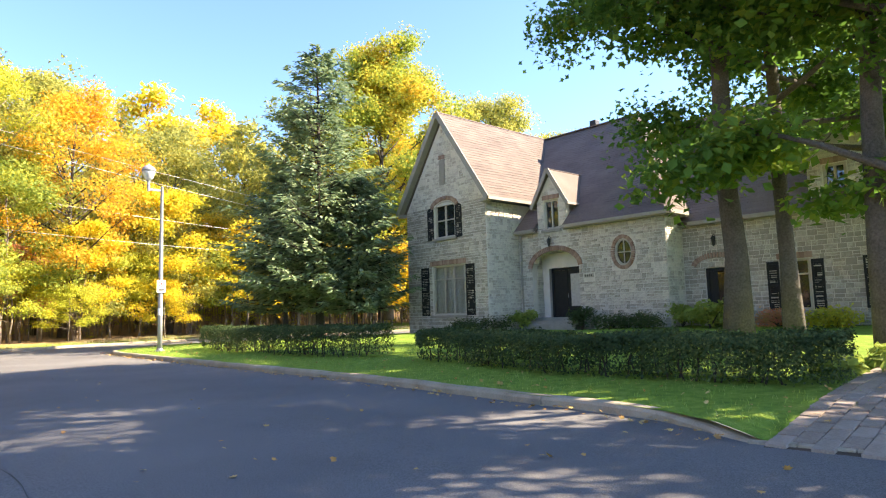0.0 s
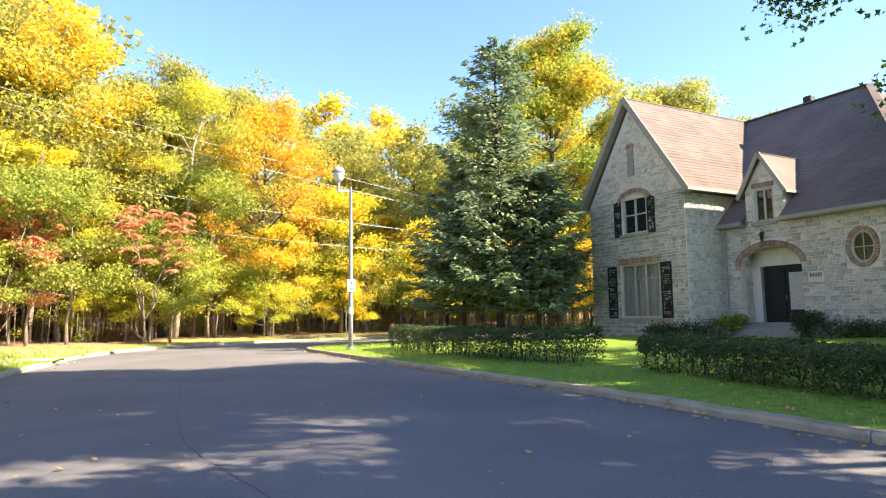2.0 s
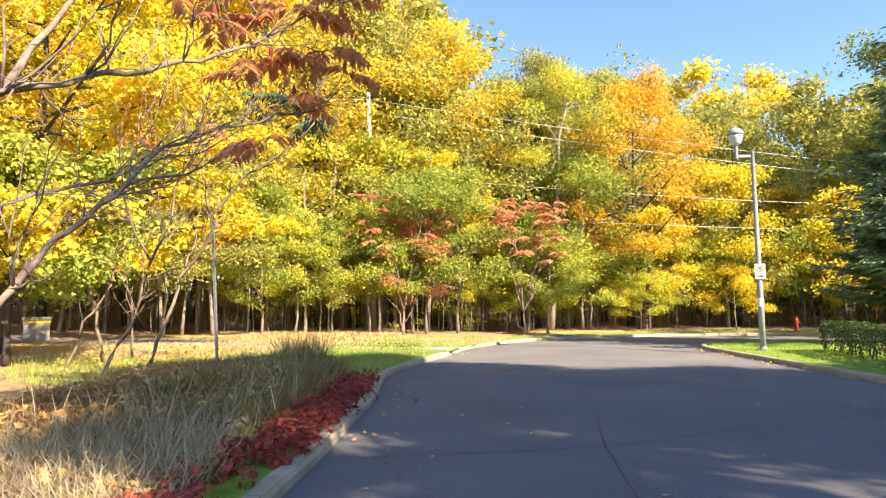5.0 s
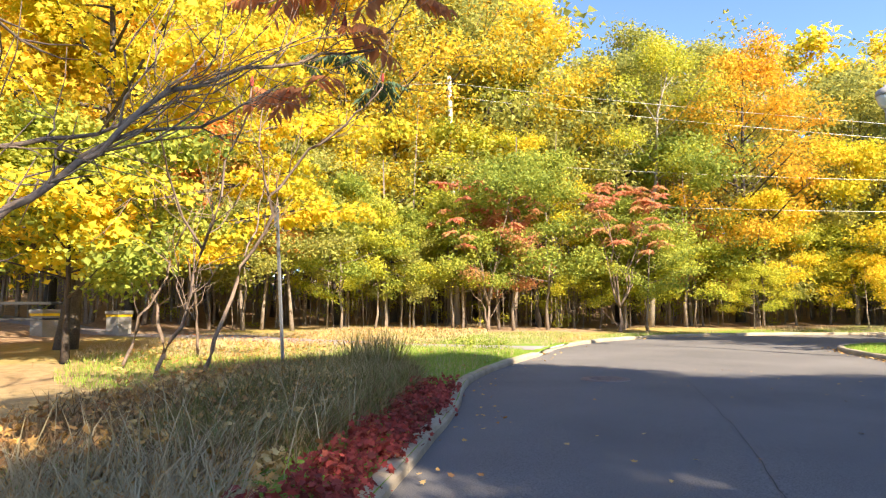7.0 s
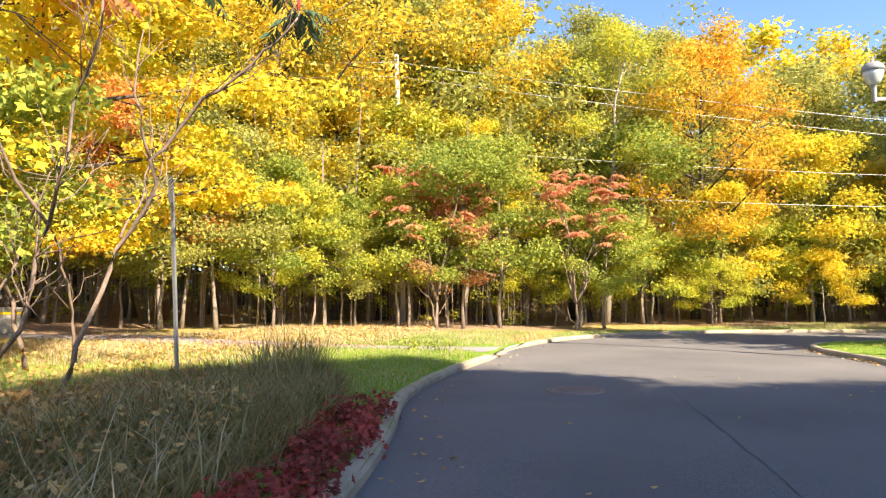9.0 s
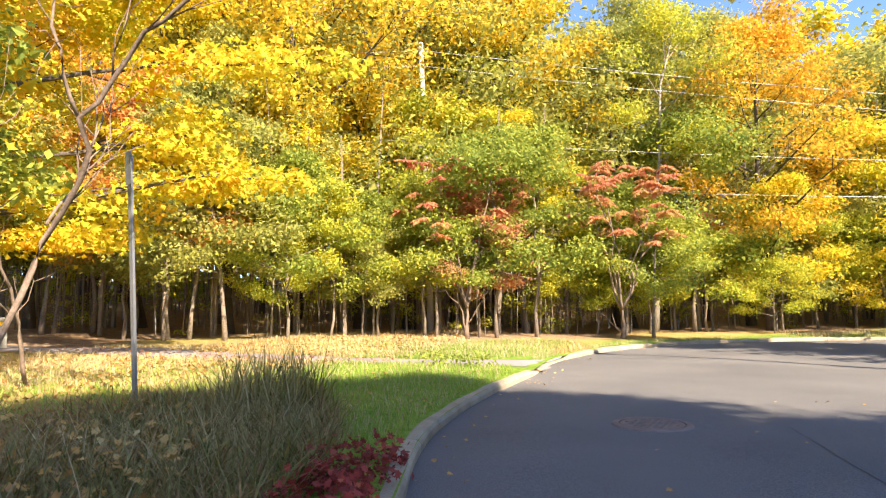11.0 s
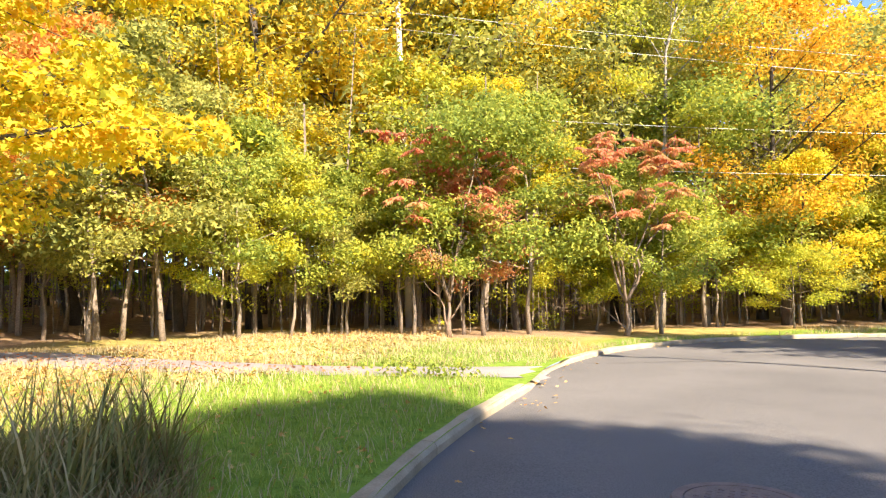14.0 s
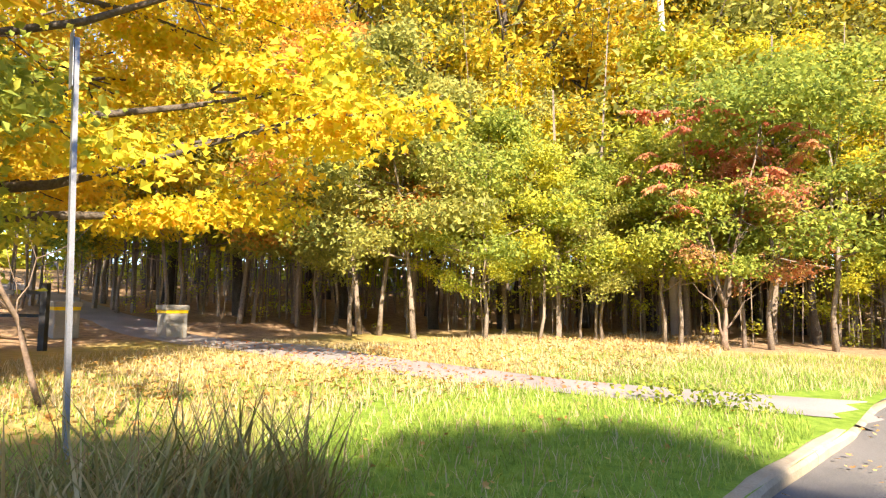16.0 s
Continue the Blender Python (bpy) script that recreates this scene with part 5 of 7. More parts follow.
# a closed belt of trees at the back of the wood
bl = spline([(-72, -14), (-70, 12), (-66, 32), (-58, 50), (-44, 66), (-24, 78), (4, 88), (40, 96)], 1.2)
cl = [(np.array([x + rg.normal(0, 2), y + rg.normal(0, 2), lie1(x, y) + h]), 1.0) for x, y in bl for h in np.arange(0.3, 15, 1.3)]
tagged(part("far_crowns", crown_of(cl, 80000, 0.95, 2.2, 0.8, rg, POINT), F_LIME), "dense green and yellow trees at the back of the wood", "woods", kind="stuff")

# trees at the lawn and behind the house
def spruce(at, H, reach, seed, label):
    rng = np.random.default_rng(seed)
    root = thing("spruce", at, label, "spruce", "spruces on the lawn")
    paths = [(np.array([(0, 0, 0), (0.05, 0, H * 0.5), (0, 0.03, H)]), np.array([0.21, 0.13, 0.02]) * H / 14)]
    C, D, N = [], [], []
    z = 0.17 * H
    while z < H * 0.985:
        q = z / H
        L0 = reach * min(1.0, 0.72 + 2.2 * (q - 0.11)) * (1 - ((q - 0.11) / 0.89)) ** 0.6 + 0.12
        n = int(6 + 4 * (1 - q))
        for i in range(n):
            az = rng.uniform(0, 2 * np.pi)
            L = L0 * rng.uniform(0.45, 1.22)
            d = np.array([math.cos(az), math.sin(az), 0])
            s = np.array([-d[1], d[0], 0])
            t = np.linspace(0, 1, 5)
            dro = (-0.13 + 0.35 * q) * L
            pts = np.array([0, 0, z]) + d * (L * t)[:, None] + np.array([0, 0, 1.0]) * (dro * t + 0.16 * L * t * t)[:, None]
            paths.append((pts, np.array([0.03, 0.024, 0.018, 0.012, 0.005]) * (0.5 + L / reach)))
            m = int(22 + 60 * L / reach)
            u = rng.uniform(0.12, 1.0, m) ** 0.8
            base = np.column_stack([np.interp(u, t, pts[:, c]) for c in range(3)])
            w = rng.normal(0, 0.13, m) * L * (1.15 - u)
            base += s * w[:, None] + np.array([0, 0, 1.0]) * (rng.normal(0, 0.05, m) - 0.10 * np.abs(w))[:, None]
            dirs = d * rng.uniform(0.5, 1.0, m)[:, None] + s * (np.sign(w) * rng.uniform(0.2, 0.9, m))[:, None] + np.array([0, 0, 1.0]) * rng.uniform(-0.5, 0.15, m)[:, None]
            C.append(base)
            D.append(dirs)
        z += H * rng.uniform(0.016, 0.026)
    C, D = np.concatenate(C), np.concatenate(D)
    up = rng.normal(0, 0.5, (len(C), 3)) + np.array([0, 0, 1.0])
    nz = np.cross(np.cross(D, up), D)
    V, Fc = along(C, D, nz, rng.uniform(0.24, 0.46, len(C)))
    part("trunk", tubes(paths, 6), M_BARKDARK, root, smooth=True)
    part("crown", (V, Fc), F_SPRUCE, root)
    return root


def along(C, D, N, size, shape=SPRAY):
    """Narrow sprays that point along D with their upper side towards N."""
    y = D / np.linalg.norm(D, axis=1, keepdims=True)
    x = np.cross(y, N)
    x /= np.linalg.norm(x, axis=1, keepdims=True) + 1e-9
    z = np.cross(x, y)
    tv, tf = shape
    V = C[:, None] + size[:, None, None] * (tv[None, :, 0:1] * x[:, None] * 2.0 + tv[None, :, 1:2] * y[:, None] + tv[None, :, 2:3] * z[:, None])
    k = len(tv)
    return V.reshape(-1, 3), repeat_faces(tf, len(C), k)


spruce((-5.43, 32.64, lie1(-5.43, 32.64) - 0.05), 15.2, 4.8, 3, "tall dark blue-green spruce on the lawn")
spruce((-7.7, 35.3, lie1(-7.7, 35.3) - 0.05), 9.6, 3.3, 4, "smaller dark spruce beside the tall one")
spruce((-3.6, 32.4, lie1(-3.6, 32.4) - 0.05), 8.2, 3.0, 6, "smaller dark spruce with a bare lower trunk")
tree("maple", (-3.0, 53.5, 0.9), "tall maple turning from green to gold and orange", 22.6, 0.36, 0.16, 8.6, 40, 90000, 0.27, F_TURN, M_BARK, 51, (0, 0), 1.8, 0.55, POINT, up=0.75, top=0.35)
tree("maple", (6.0, 54.0, 0.9), "tall maple in olive and yellow behind the house", 19.5, 0.3, 0.2, 7.5, 28, 34000, 0.24, F_OLIVE, M_BARK, 52, (0, 0), 1.5, 0.55, POINT, up=0.7)
tree("maple", (13.5, 58.0, 0.9), "tall maple in olive and yellow behind the house", 17.5, 0.3, 0.2, 5.6, 20, 24000, 0.24, F_OLIVE, M_BARK, 53, (0, 0), 1.5, 0.55, POINT, up=0.7)
tree("young_tree", (-11.5, 41.5, 0.6), "young yellow tree past the spruces", 7.5, 0.08, 0.12, 2.6, 14, 6000, 0.2, F_YELLOW, M_BARKDARK, 54, radius=0.9, up=0.5)
tree("young_tree", (-6.5, 44.0, 0.6), "young golden tree past the spruces", 6.5, 0.08, 0.1, 2.6, 14, 6000, 0.2, F_GOLD, M_BARKDARK, 55, radius=0.9, up=0.5)
tree("young_tree", (-1.0, 41.0, 0.6), "young golden tree past the spruces", 5.5, 0.07, 0.1, 2.2, 12, 5000, 0.2, F_GOLD, M_BARKDARK, 56, radius=0.8, up=0.5)
# the last three have unseen trunks, added to throw shade on road and verge
for i, (x, y, H, r, sp, lean, n, low) in enumerate([(6.9, 14.7, 19.0, 0.28, 4.3, (-0.1, 0.0), 50000, 0.46), (8.1, 14.5, 17.5, 0.20, 4.2, (-0.2, -0.2), 42000, 0.30), (8.4, 11.9, 20.0, 0.24, 4.6, (0.4, -0.4), 42000, 0.33),
                                              (14.0, 18.5, 17.5, 0.28, 5.5, (0, 0), 20000, 0.29), (9.8, 9.3, 21.5, 0.30, 6.0, (0, 0), 66000, 0.09), (13.0, 2.6, 15.0, 0.28, 5.0, (0, 0), 30000, 0.1)]):
    tree("maple", (x, y, lie1(x, y) - 0.05), "large maple still in green leaf by the driveway", H, r, low, sp, 28, n, 0.19 if i < 3 else 0.25, F_MAPLE, M_BARK, 61 + i, lean, 1.25, 0.5, TRIPLE if i < 3 else DIAMOND, "maples by the driveway", up=0.38, sway=0.35)

# ---- things on the lawn ----
def hedge(name, line, wide, high, count, seed, label, gaps):
    rng = np.random.default_rng(seed)
    L = spline(line, 0.3)
    d = np.gradient(L, axis=0)
    d /= np.linalg.norm(d, axis=1, keepdims=True)
    n = np.stack([-d[:, 1], d[:, 0]], 1)
    root = thing(name, (0, 0, 0), label, "hedge", "clipped hedges on the lawn")
    k = rng.uniform(0, len(L) - 1.001, count)
    i = k.astype(int)
    f = (k - i)[:, None]
    p, nn = L[i] * (1 - f) + L[i + 1] * f, n[i]
    # a rounded box section, fuller on top, ragged below
    u = rng.uniform(-1, 1, count)
    side = rng.random(count)
    across = np.where(side < 0.55, np.sign(u) * rng.uniform(0.78, 1.0, count), u)
    hz = np.where(side < 0.55, rng.uniform(0.02, 0.97, count) ** 0.62, rng.uniform(0.88, 1.0, count))
    hz = np.where(side > 0.88, rng.uniform(0.2, 0.9, count), hz)
    bulge = 1 + 0.10 * np.sin(k * 0.9) + 0.07 * np.sin(k * 2.3 + 1)
    hh = high * (1 + 0.035 * np.sin(k * 0.7) + 0.03 * np.sin(k * 1.9))
    rim = np.sqrt(np.clip(1 - np.clip((hz - 0.75) / 0.5, 0, 1) ** 2, 0.3, 1)) * (0.72 + 0.28 * np.clip(hz / 0.35, 0, 1))
    ends = np.clip(np.minimum(k, len(L) - 1 - k) / 2.0, 0.3, 1) ** 0.5
    q = p + nn * (across * wide / 2 * bulge * rim * ends)[:, None]
    c = np.column_stack([q, lie(q) + hz * hh]) + rng.normal(0, 0.03, (count, 3))
    nrm = np.column_stack([nn * across[:, None] * 0.8, hz]) + rng.normal(0, 0.6, (count, 3))
    # thin stretches at mid height let the lawn show through
    thin = (hz > 0.22) & (hz < 0.55) & (np.sin(k * 1.1 + seed) + np.sin(k * 0.43) > -0.2) & (rng.random(count) < gaps)
    c, nrm = c[~thin], nrm[~thin]
    part("foliage", scatter(c, rng.uniform(0.03, 0.075, len(c)), nrm, DIAMOND, rng), F_HEDGE, root)
    paths = []
    for j in range(2, len(L) - 3):
        for _ in range(2):
            b = L[j] + n[j] * rng.uniform(-0.3, 0.3) * wide + d[j] * rng.uniform(-0.15, 0.15)
            z = lie1(*b)
            paths.append((np.array([(*b, z - 0.03), (*(b + rng.normal(0, 0.06, 2)), z + high * 0.35), (*(b + rng.normal(0, 0.15, 2)), z + high * 0.85)]), np.array([0.02, 0.014, 0.006])))
    part("twigs", tubes(paths, 5), M_BARKDARK, root)["kind"] = "stuff"
    return root


hedge("hedge", [(-8.9, 26.6), (-6.1, 22.6), (-3.6, 19.9), (-1.3, 17.95)], 1.15, 0.86, 36000, 81, "low clipped dark green hedge with a flat top", 0.4)
hedge("hedge", [(-0.2, 16.6), (0.9, 14.9), (2.6, 12.2), (4.0, 10.4), (5.5, 8.9)], 1.25, 0.70, 50000, 82, "long low dark green hedge with gaps near the ground", 0.85)

# ---- street lamp, poles, signs ----
def street_lamp(x, y):
    z = lie1(x, y)
    r = thing("street_lamp", (x, y, z), "grey steel street lamp with a bell-shaped lantern on a short arm", "street lamp", rz=38)
    part("base_plate", lathe([(0.2, -0.03), (0.2, 0.03), (0.13, 0.06), (0.11, 0.12)], 16), M_STEEL, r)
    part("pole", lathe([(0.095, 0.05), (0.09, 2.0), (0.075, 4.5), (0.06, 6.75), (0.065, 6.76), (0.0, 6.8)], 14), M_LAMPGREY, r, smooth=True)
    part("arm", boxes([((-0.26, 0, 6.6), (0.52, 0.05, 0.1))], 0.012), M_LAMPGREY, r)
    part("neck", (lathe([(0.05, 6.52), (0.06, 6.9), (0.09, 6.98)], 12)[0] + np.array([-0.53, 0, 0]), lathe([(0.05, 6.52), (0.06, 6.9), (0.09, 6.98)], 12)[1]), M_LAMPGREY, r)
    head = [(0.1, 6.98), (0.17, 7.06), (0.24, 7.25), (0.255, 7.36)]
    cap = [(0.275, 7.34), (0.27, 7.42), (0.22, 7.52), (0.13, 7.58), (0.05, 7.60), (0.04, 7.66), (0.0, 7.68)]
    off = np.array([-0.53, 0, 0])
    part("lantern", (lathe(head, 18)[0] + off, lathe(head, 18)[1]), M_LENS, r, "frosted lantern glass", True)
    part("cap", (lathe(cap, 18)[0] + off, lathe(cap, 18)[1]), M_LAMPGREY, r, "grey domed lantern cap", True)
    s = part("sign", boxes([((-0.01, -0.12, 2.62), (0.34, 0.012, 0.5))], 0.004), M_SIGNWHITE, r, "white no-parking sign")
    ring = ellipse_ring(-0.01, 2.72, 0.085, 0.085, 0.025, -0.135, -0.128, 24)
    part("ring", ring, M_REDINK, s)
    part("letter_bar", boxes([((-0.02, -0.1315, 2.72), (0.025, 0.006, 0.1)), ((0.01, -0.1315, 2.745), (0.04, 0.006, 0.05))]), M_INK, s)
    part("slash", (beam((-0.07, -0.134, 2.78), (0.05, -0.134, 2.66), 0.006, 0.02)), M_REDINK, s)
    part("text_bar", boxes([((-0.01, -0.1315, 2.5), (0.22, 0.006, 0.03)), ((-0.01, -0.1315, 2.45), (0.18, 0.006, 0.03))]), M_INK, s)
    part("band", lathe([(0.096, 1.45), (0.097, 1.46), (0.097, 1.72), (0.096, 1.73)], 14), M_SIGNWHITE, r, "white notice band")
    return r


street_lamp(-10.94, 26.66)


def hydrant(x, y):
    z = lie1(x, y)
    r = thing("fire_hydrant", (x, y, z), "small red fire hydrant beyond the bend", "fire hydrant")
    part("barrel", lathe([(0.14, 0), (0.14, 0.05), (0.1, 0.07), (0.1, 0.55), (0.13, 0.57), (0.13, 0.62), (0.1, 0.66), (0.06, 0.74), (0.03, 0.76), (0.03, 0.8), (0, 0.8)], 14), M_HYDRANT, r)
    for a in (0, 90, 180):
        ob = part("nozzle", lathe([(0.05, 0), (0.05, 0.15), (0.06, 0.15), (0.06, 0.19), (0, 0.2)], 10), M_HYDRANT, r)
        ob.matrix_basis = pose(0, 0, 0.46, 90, 0, a)


hydrant(-14.9, 46.1)


def sign_post(x, y):
    z = lie1(x, y)
    r = thing("sign_post", (x, y, z), "leaning galvanised steel post with a pointed sign seen edge-on", "sign post")
    r.matrix_basis = pose(x, y, z, 0, 0, 25) @ pose(0, 0, 0, 1.0, -3.2, 0)
    bm = bmesh.new()
    for c, s in (((0, 0, 1.75), (0.064, 0.012, 3.6)), ((-0.03, 0.018, 1.75), (0.01, 0.03, 3.6)), ((0.03, 0.018, 1.75), (0.01, 0.03, 3.6))):
        box(bm, c, s)
    part("post", bm, M_STEEL, r)
    s = part("sign", boxes([((0.0, -0.02, 3.35), (0.12, 0.008, 0.5))], 0.003), M_STEEL, r, "grey sign plate, edge towards the road")
    for zz in (3.2, 3.5):
        part("bolt", (lathe([(0.012, 0), (0.012, 0.03), (0, 0.03)], 8)[0] + np.array([0, 0, zz]), lathe([(0.012, 0), (0.012, 0.03), (0, 0.03)], 8)[1]), M_STEEL, s)


sign_post(-19.05, 11.5)


def utility_pole(x, y, H):
    z = lie1(x, y)
    r = thing("utility_pole", (x, y, z), "weathered wooden utility pole at the edge of the wood", "utility pole")
    part("pole", tubes([(np.array([(0, 0, -0.1), (-0.12, -0.12, H * 0.5), (-0.28, -0.26, H)]), np.array([0.17, 0.145, 0.12]))], 12), M_WOODPOLE, r, smooth=True)
    for zz in (H - 0.4, H - 3.1):
        part("insulator", (lathe([(0.03, 0), (0.05, 0.05), (0.03, 0.1), (0.045, 0.14), (0, 0.18)], 10)[0] + np.array([-0.1, -0.35, zz]), lathe([(0.03, 0), (0.05, 0.05), (0.03, 0.1), (0.045, 0.14), (0, 0.18)], 10)[1]), M_CONCRETE, r)


UP = (-33.2, 28.6)
utility_pole(*UP, 14.6)


def cable(a, b, sag, r, label):
    t = np.linspace(0, 1, 24)[:, None]
    p = np.array(a) * (1 - t) + np.array(b) * t
    p[:, 2] -= (4 * sag * t * (1 - t))[:, 0]
    tagged(part("overhead_cable", tubes([(p, np.full(24, r))], 5), M_WIRE, smooth=True), label, "cable", "overhead cables along the wood")


uz = lie1(*UP)
for dz, far, sag in ((14.2, (-6, 55.5, 9.6), 0.3), (13.4, (-6, 55.5, 8.8), 0.3), (9.6, (-6, 55.5, 7.6), 0.4), (7.4, (-6, 55.5, 6.2), 0.4)):
    cable((UP[0] - 0.3, UP[1] - 0.3, uz + dz), far, sag, 0.013, "thin grey overhead cable along the wood")
    cable((UP[0] - 0.3, UP[1] - 0.3, uz + dz), (-58, 2, dz + 1), sag, 0.013, "thin grey overhead cable along the wood")


def manhole(x, y):
    r = thing("manhole_cover", (x, y, 0.0), "worn cast-iron manhole cover set in the asphalt", "manhole cover", rz=20)
    zc = 0.03
    part("frame", lathe([(0.42, zc - 0.02), (0.42, zc + 0.006), (0.50, zc + 0.006), (0.52, zc - 0.02)], 40), M_IRON, r)
    c = part("cover", lathe([(0.405, zc - 0.02), (0.405, zc + 0.004), (0.0, zc + 0.005)], 40), M_IRON, r)
    for i in range(-4, 5):
        for j in range(-4, 5):
            if i * i + j * j < 17:
                part("stud", boxes([((i * 0.08, j * 0.08, zc + 0.008), (0.045, 0.045, 0.008))]), M_IRON, c)


manhole(-13.94, 16.4)


def barrier_block(x, y, rz, label):
    r = thing("barrier_block", (x, y, lie1(x, y) - 0.02), label, "concrete block", "concrete blocks by the footpath", rz=rz)
    part("block", boxes([((0, 0, 0.42), (0.72, 0.6, 0.84))], 0.03), M_CONCRETE, r)
    part("cap", boxes([((0, 0, 0.90), (0.8, 0.68, 0.14))], 0.025), M_CONCRETE, r)
    part("painted_band", boxes([((0.0, 0, 0.80), (0.74, 0.62, 0.13))], 0.006), M_YELLOW, r, "yellow painted band")


barrier_block(-33.2, 11.1, 25, "grey concrete block with a yellow painted band")
barrier_block(-32.4, 8.5, 25, "grey concrete block with a yellow painted band, beside the gate")


def gate(x, y):
    r = thing("barrier_gate", (x, y, lie1(x, y)), "dark metal barrier gate across the footpath", "gate", rz=250)
    part("post", boxes([((0, 0, 0.7), (0.14, 0.14, 1.5))], 0.01), M_DARKMETAL, r)
    part("post", boxes([((3.2, 0, 0.6), (0.12, 0.12, 1.3))], 0.01), M_DARKMETAL, r)
    part("rail", boxes([((1.6, 0, 1.25), (3.06, 0.07, 0.09))], 0.01), M_DARKMETAL, r)
    part("rail", boxes([((1.6, 0, 0.75), (3.06, 0.06, 0.07))], 0.01), M_DARKMETAL, r)


gate(-28.9, 8.9)

# ---- verge: sumacs, yellow maple, tall grass, creeper ----
def bent(p, q, k, rng, sway=0.08):
    p, q = np.array(p, float), np.array(q, float)
    t = np.linspace(0, 1, k)[:, None]
    L = np.linalg.norm(q - p)
    return p * (1 - t) + q * t + np.cumsum(rng.normal(0, sway * L / k, (k, 3)), axis=0) * np.sin(np.pi * t) + np.array([0, 0, -0.05 * L]) * np.sin(np.pi * t)


def frond(base, d, length, rng):
    """A drooping feathered leaf: paired leaflets along a stalk."""
    n = 9
    t = np.linspace(0.15, 1, n)
    pts = base + d * (length * t)[:, None] + np.array([0, 0, -1.0]) * (0.55 * length * t * t)[:, None]
    tan = np.gradient(pts, axis=0)
    side = np.cross(tan, [0, 0, 1.0])
    side /= np.linalg.norm(side, axis=1, keepdims=True) + 1e-9
    C, D = [], []
    for s in (-1, 1):
        C.append(pts)
        D.append(side * s + tan / np.linalg.norm(tan, axis=1, keepdims=True) * 0.5 + np.array([0, 0, -0.75]) + rng.normal(0, 0.15, (n, 3)))
    return np.vstack(C), np.vstack(D), length * np.repeat([np.sin(np.pi * (0.15 + 0.75 * t))], 2, 0).ravel() * 0.42


def sumac(stems, tips, label, seed, leaf, length=0.6, twigs=2, bare=()):
    """Stems are polylines with a radius at the foot; tips are (place, number of drooping leaves)."""
    rng = np.random.default_rng(seed)
    x, y = stems[0][0][0][:2]
    o = np.array([x, y, lie1(x, y) - 0.03])
    root = thing("sumac", tuple(o), label, "sumac", "sumacs on the verge")
    paths = []
    for pts, r in stems:
        p = np.array(pts, float) - o
        r = r * 0.85
        q = np.vstack([bent(a, b, 5, rng, 0.16)[:-1] for a, b in zip(p, p[1:])] + [p[-1:]])
        rad = np.linspace(r, r * 0.3, len(q))
        paths.append((q, rad))
        for _ in range(twigs * len(pts)):
            k = rng.integers(len(q) // 3, len(q) - 1)
            d = q[-1] - q[0]
            d = d / np.linalg.norm(d) + rng.normal(0, 0.6, 3) + [0, 0, 0.25]
            tip = q[k] + d * rng.uniform(0.3, 0.9)
            tw = bent(q[k], tip, 5, rng, 0.3)
            paths.append((tw, np.linspace(rad[k] * 0.45, 0.003, 5)))
            for _ in range(2):
                m = rng.integers(1, 4)
                paths.append((bent(tw[m], tw[m] + d * 0.3 + rng.normal(0, 0.2, 3), 4, rng, 0.12), np.linspace(rad[k] * 0.28, 0.003, 4)))
    C, D, S, cones = [], [], [], []
    ends = [q[-1] for q, _ in paths]
    for place, n in tips:
        e = np.array(place, float) - o
        near = min((q[k] for q, _ in paths for k in range(len(q))), key=lambda v: np.linalg.norm(v - e) + (0.6 if v[2] > e[2] else 0))
        paths.append((bent(near, e, 5, rng, 0.1), np.linspace(0.012, 0.006, 5)))
        cones.append((np.array([e, e + [0, 0, 0.07], e + [0.01, 0, 0.16]]), np.array([0.02, 0.034, 0.01])))
        for _ in range(n):
            az = rng.uniform(0, 6.28)
            c, d, sz = frond(e, np.array([math.cos(az), math.sin(az), rng.uniform(-0.1, 0.5)]), length * rng.uniform(0.7, 1.2), rng)
            C.append(c)
            D.append(d)
            S.append(sz)
    part("stem", tubes(paths, 7), M_BARKSUMAC, root, smooth=True)
    if C:
        C, D, S = np.vstack(C), np.vstack(D), np.concatenate(S)
        N = rng.normal(0, 0.3, C.shape) + np.array([0, 0, 1.0])
        part("leaves", along(C, D, N, S), leaf, root)
        for cone in cones[::2]:
            part("seed_head", tubes([cone], 7), F_CREEPER, root, "dark red seed head")
    return root


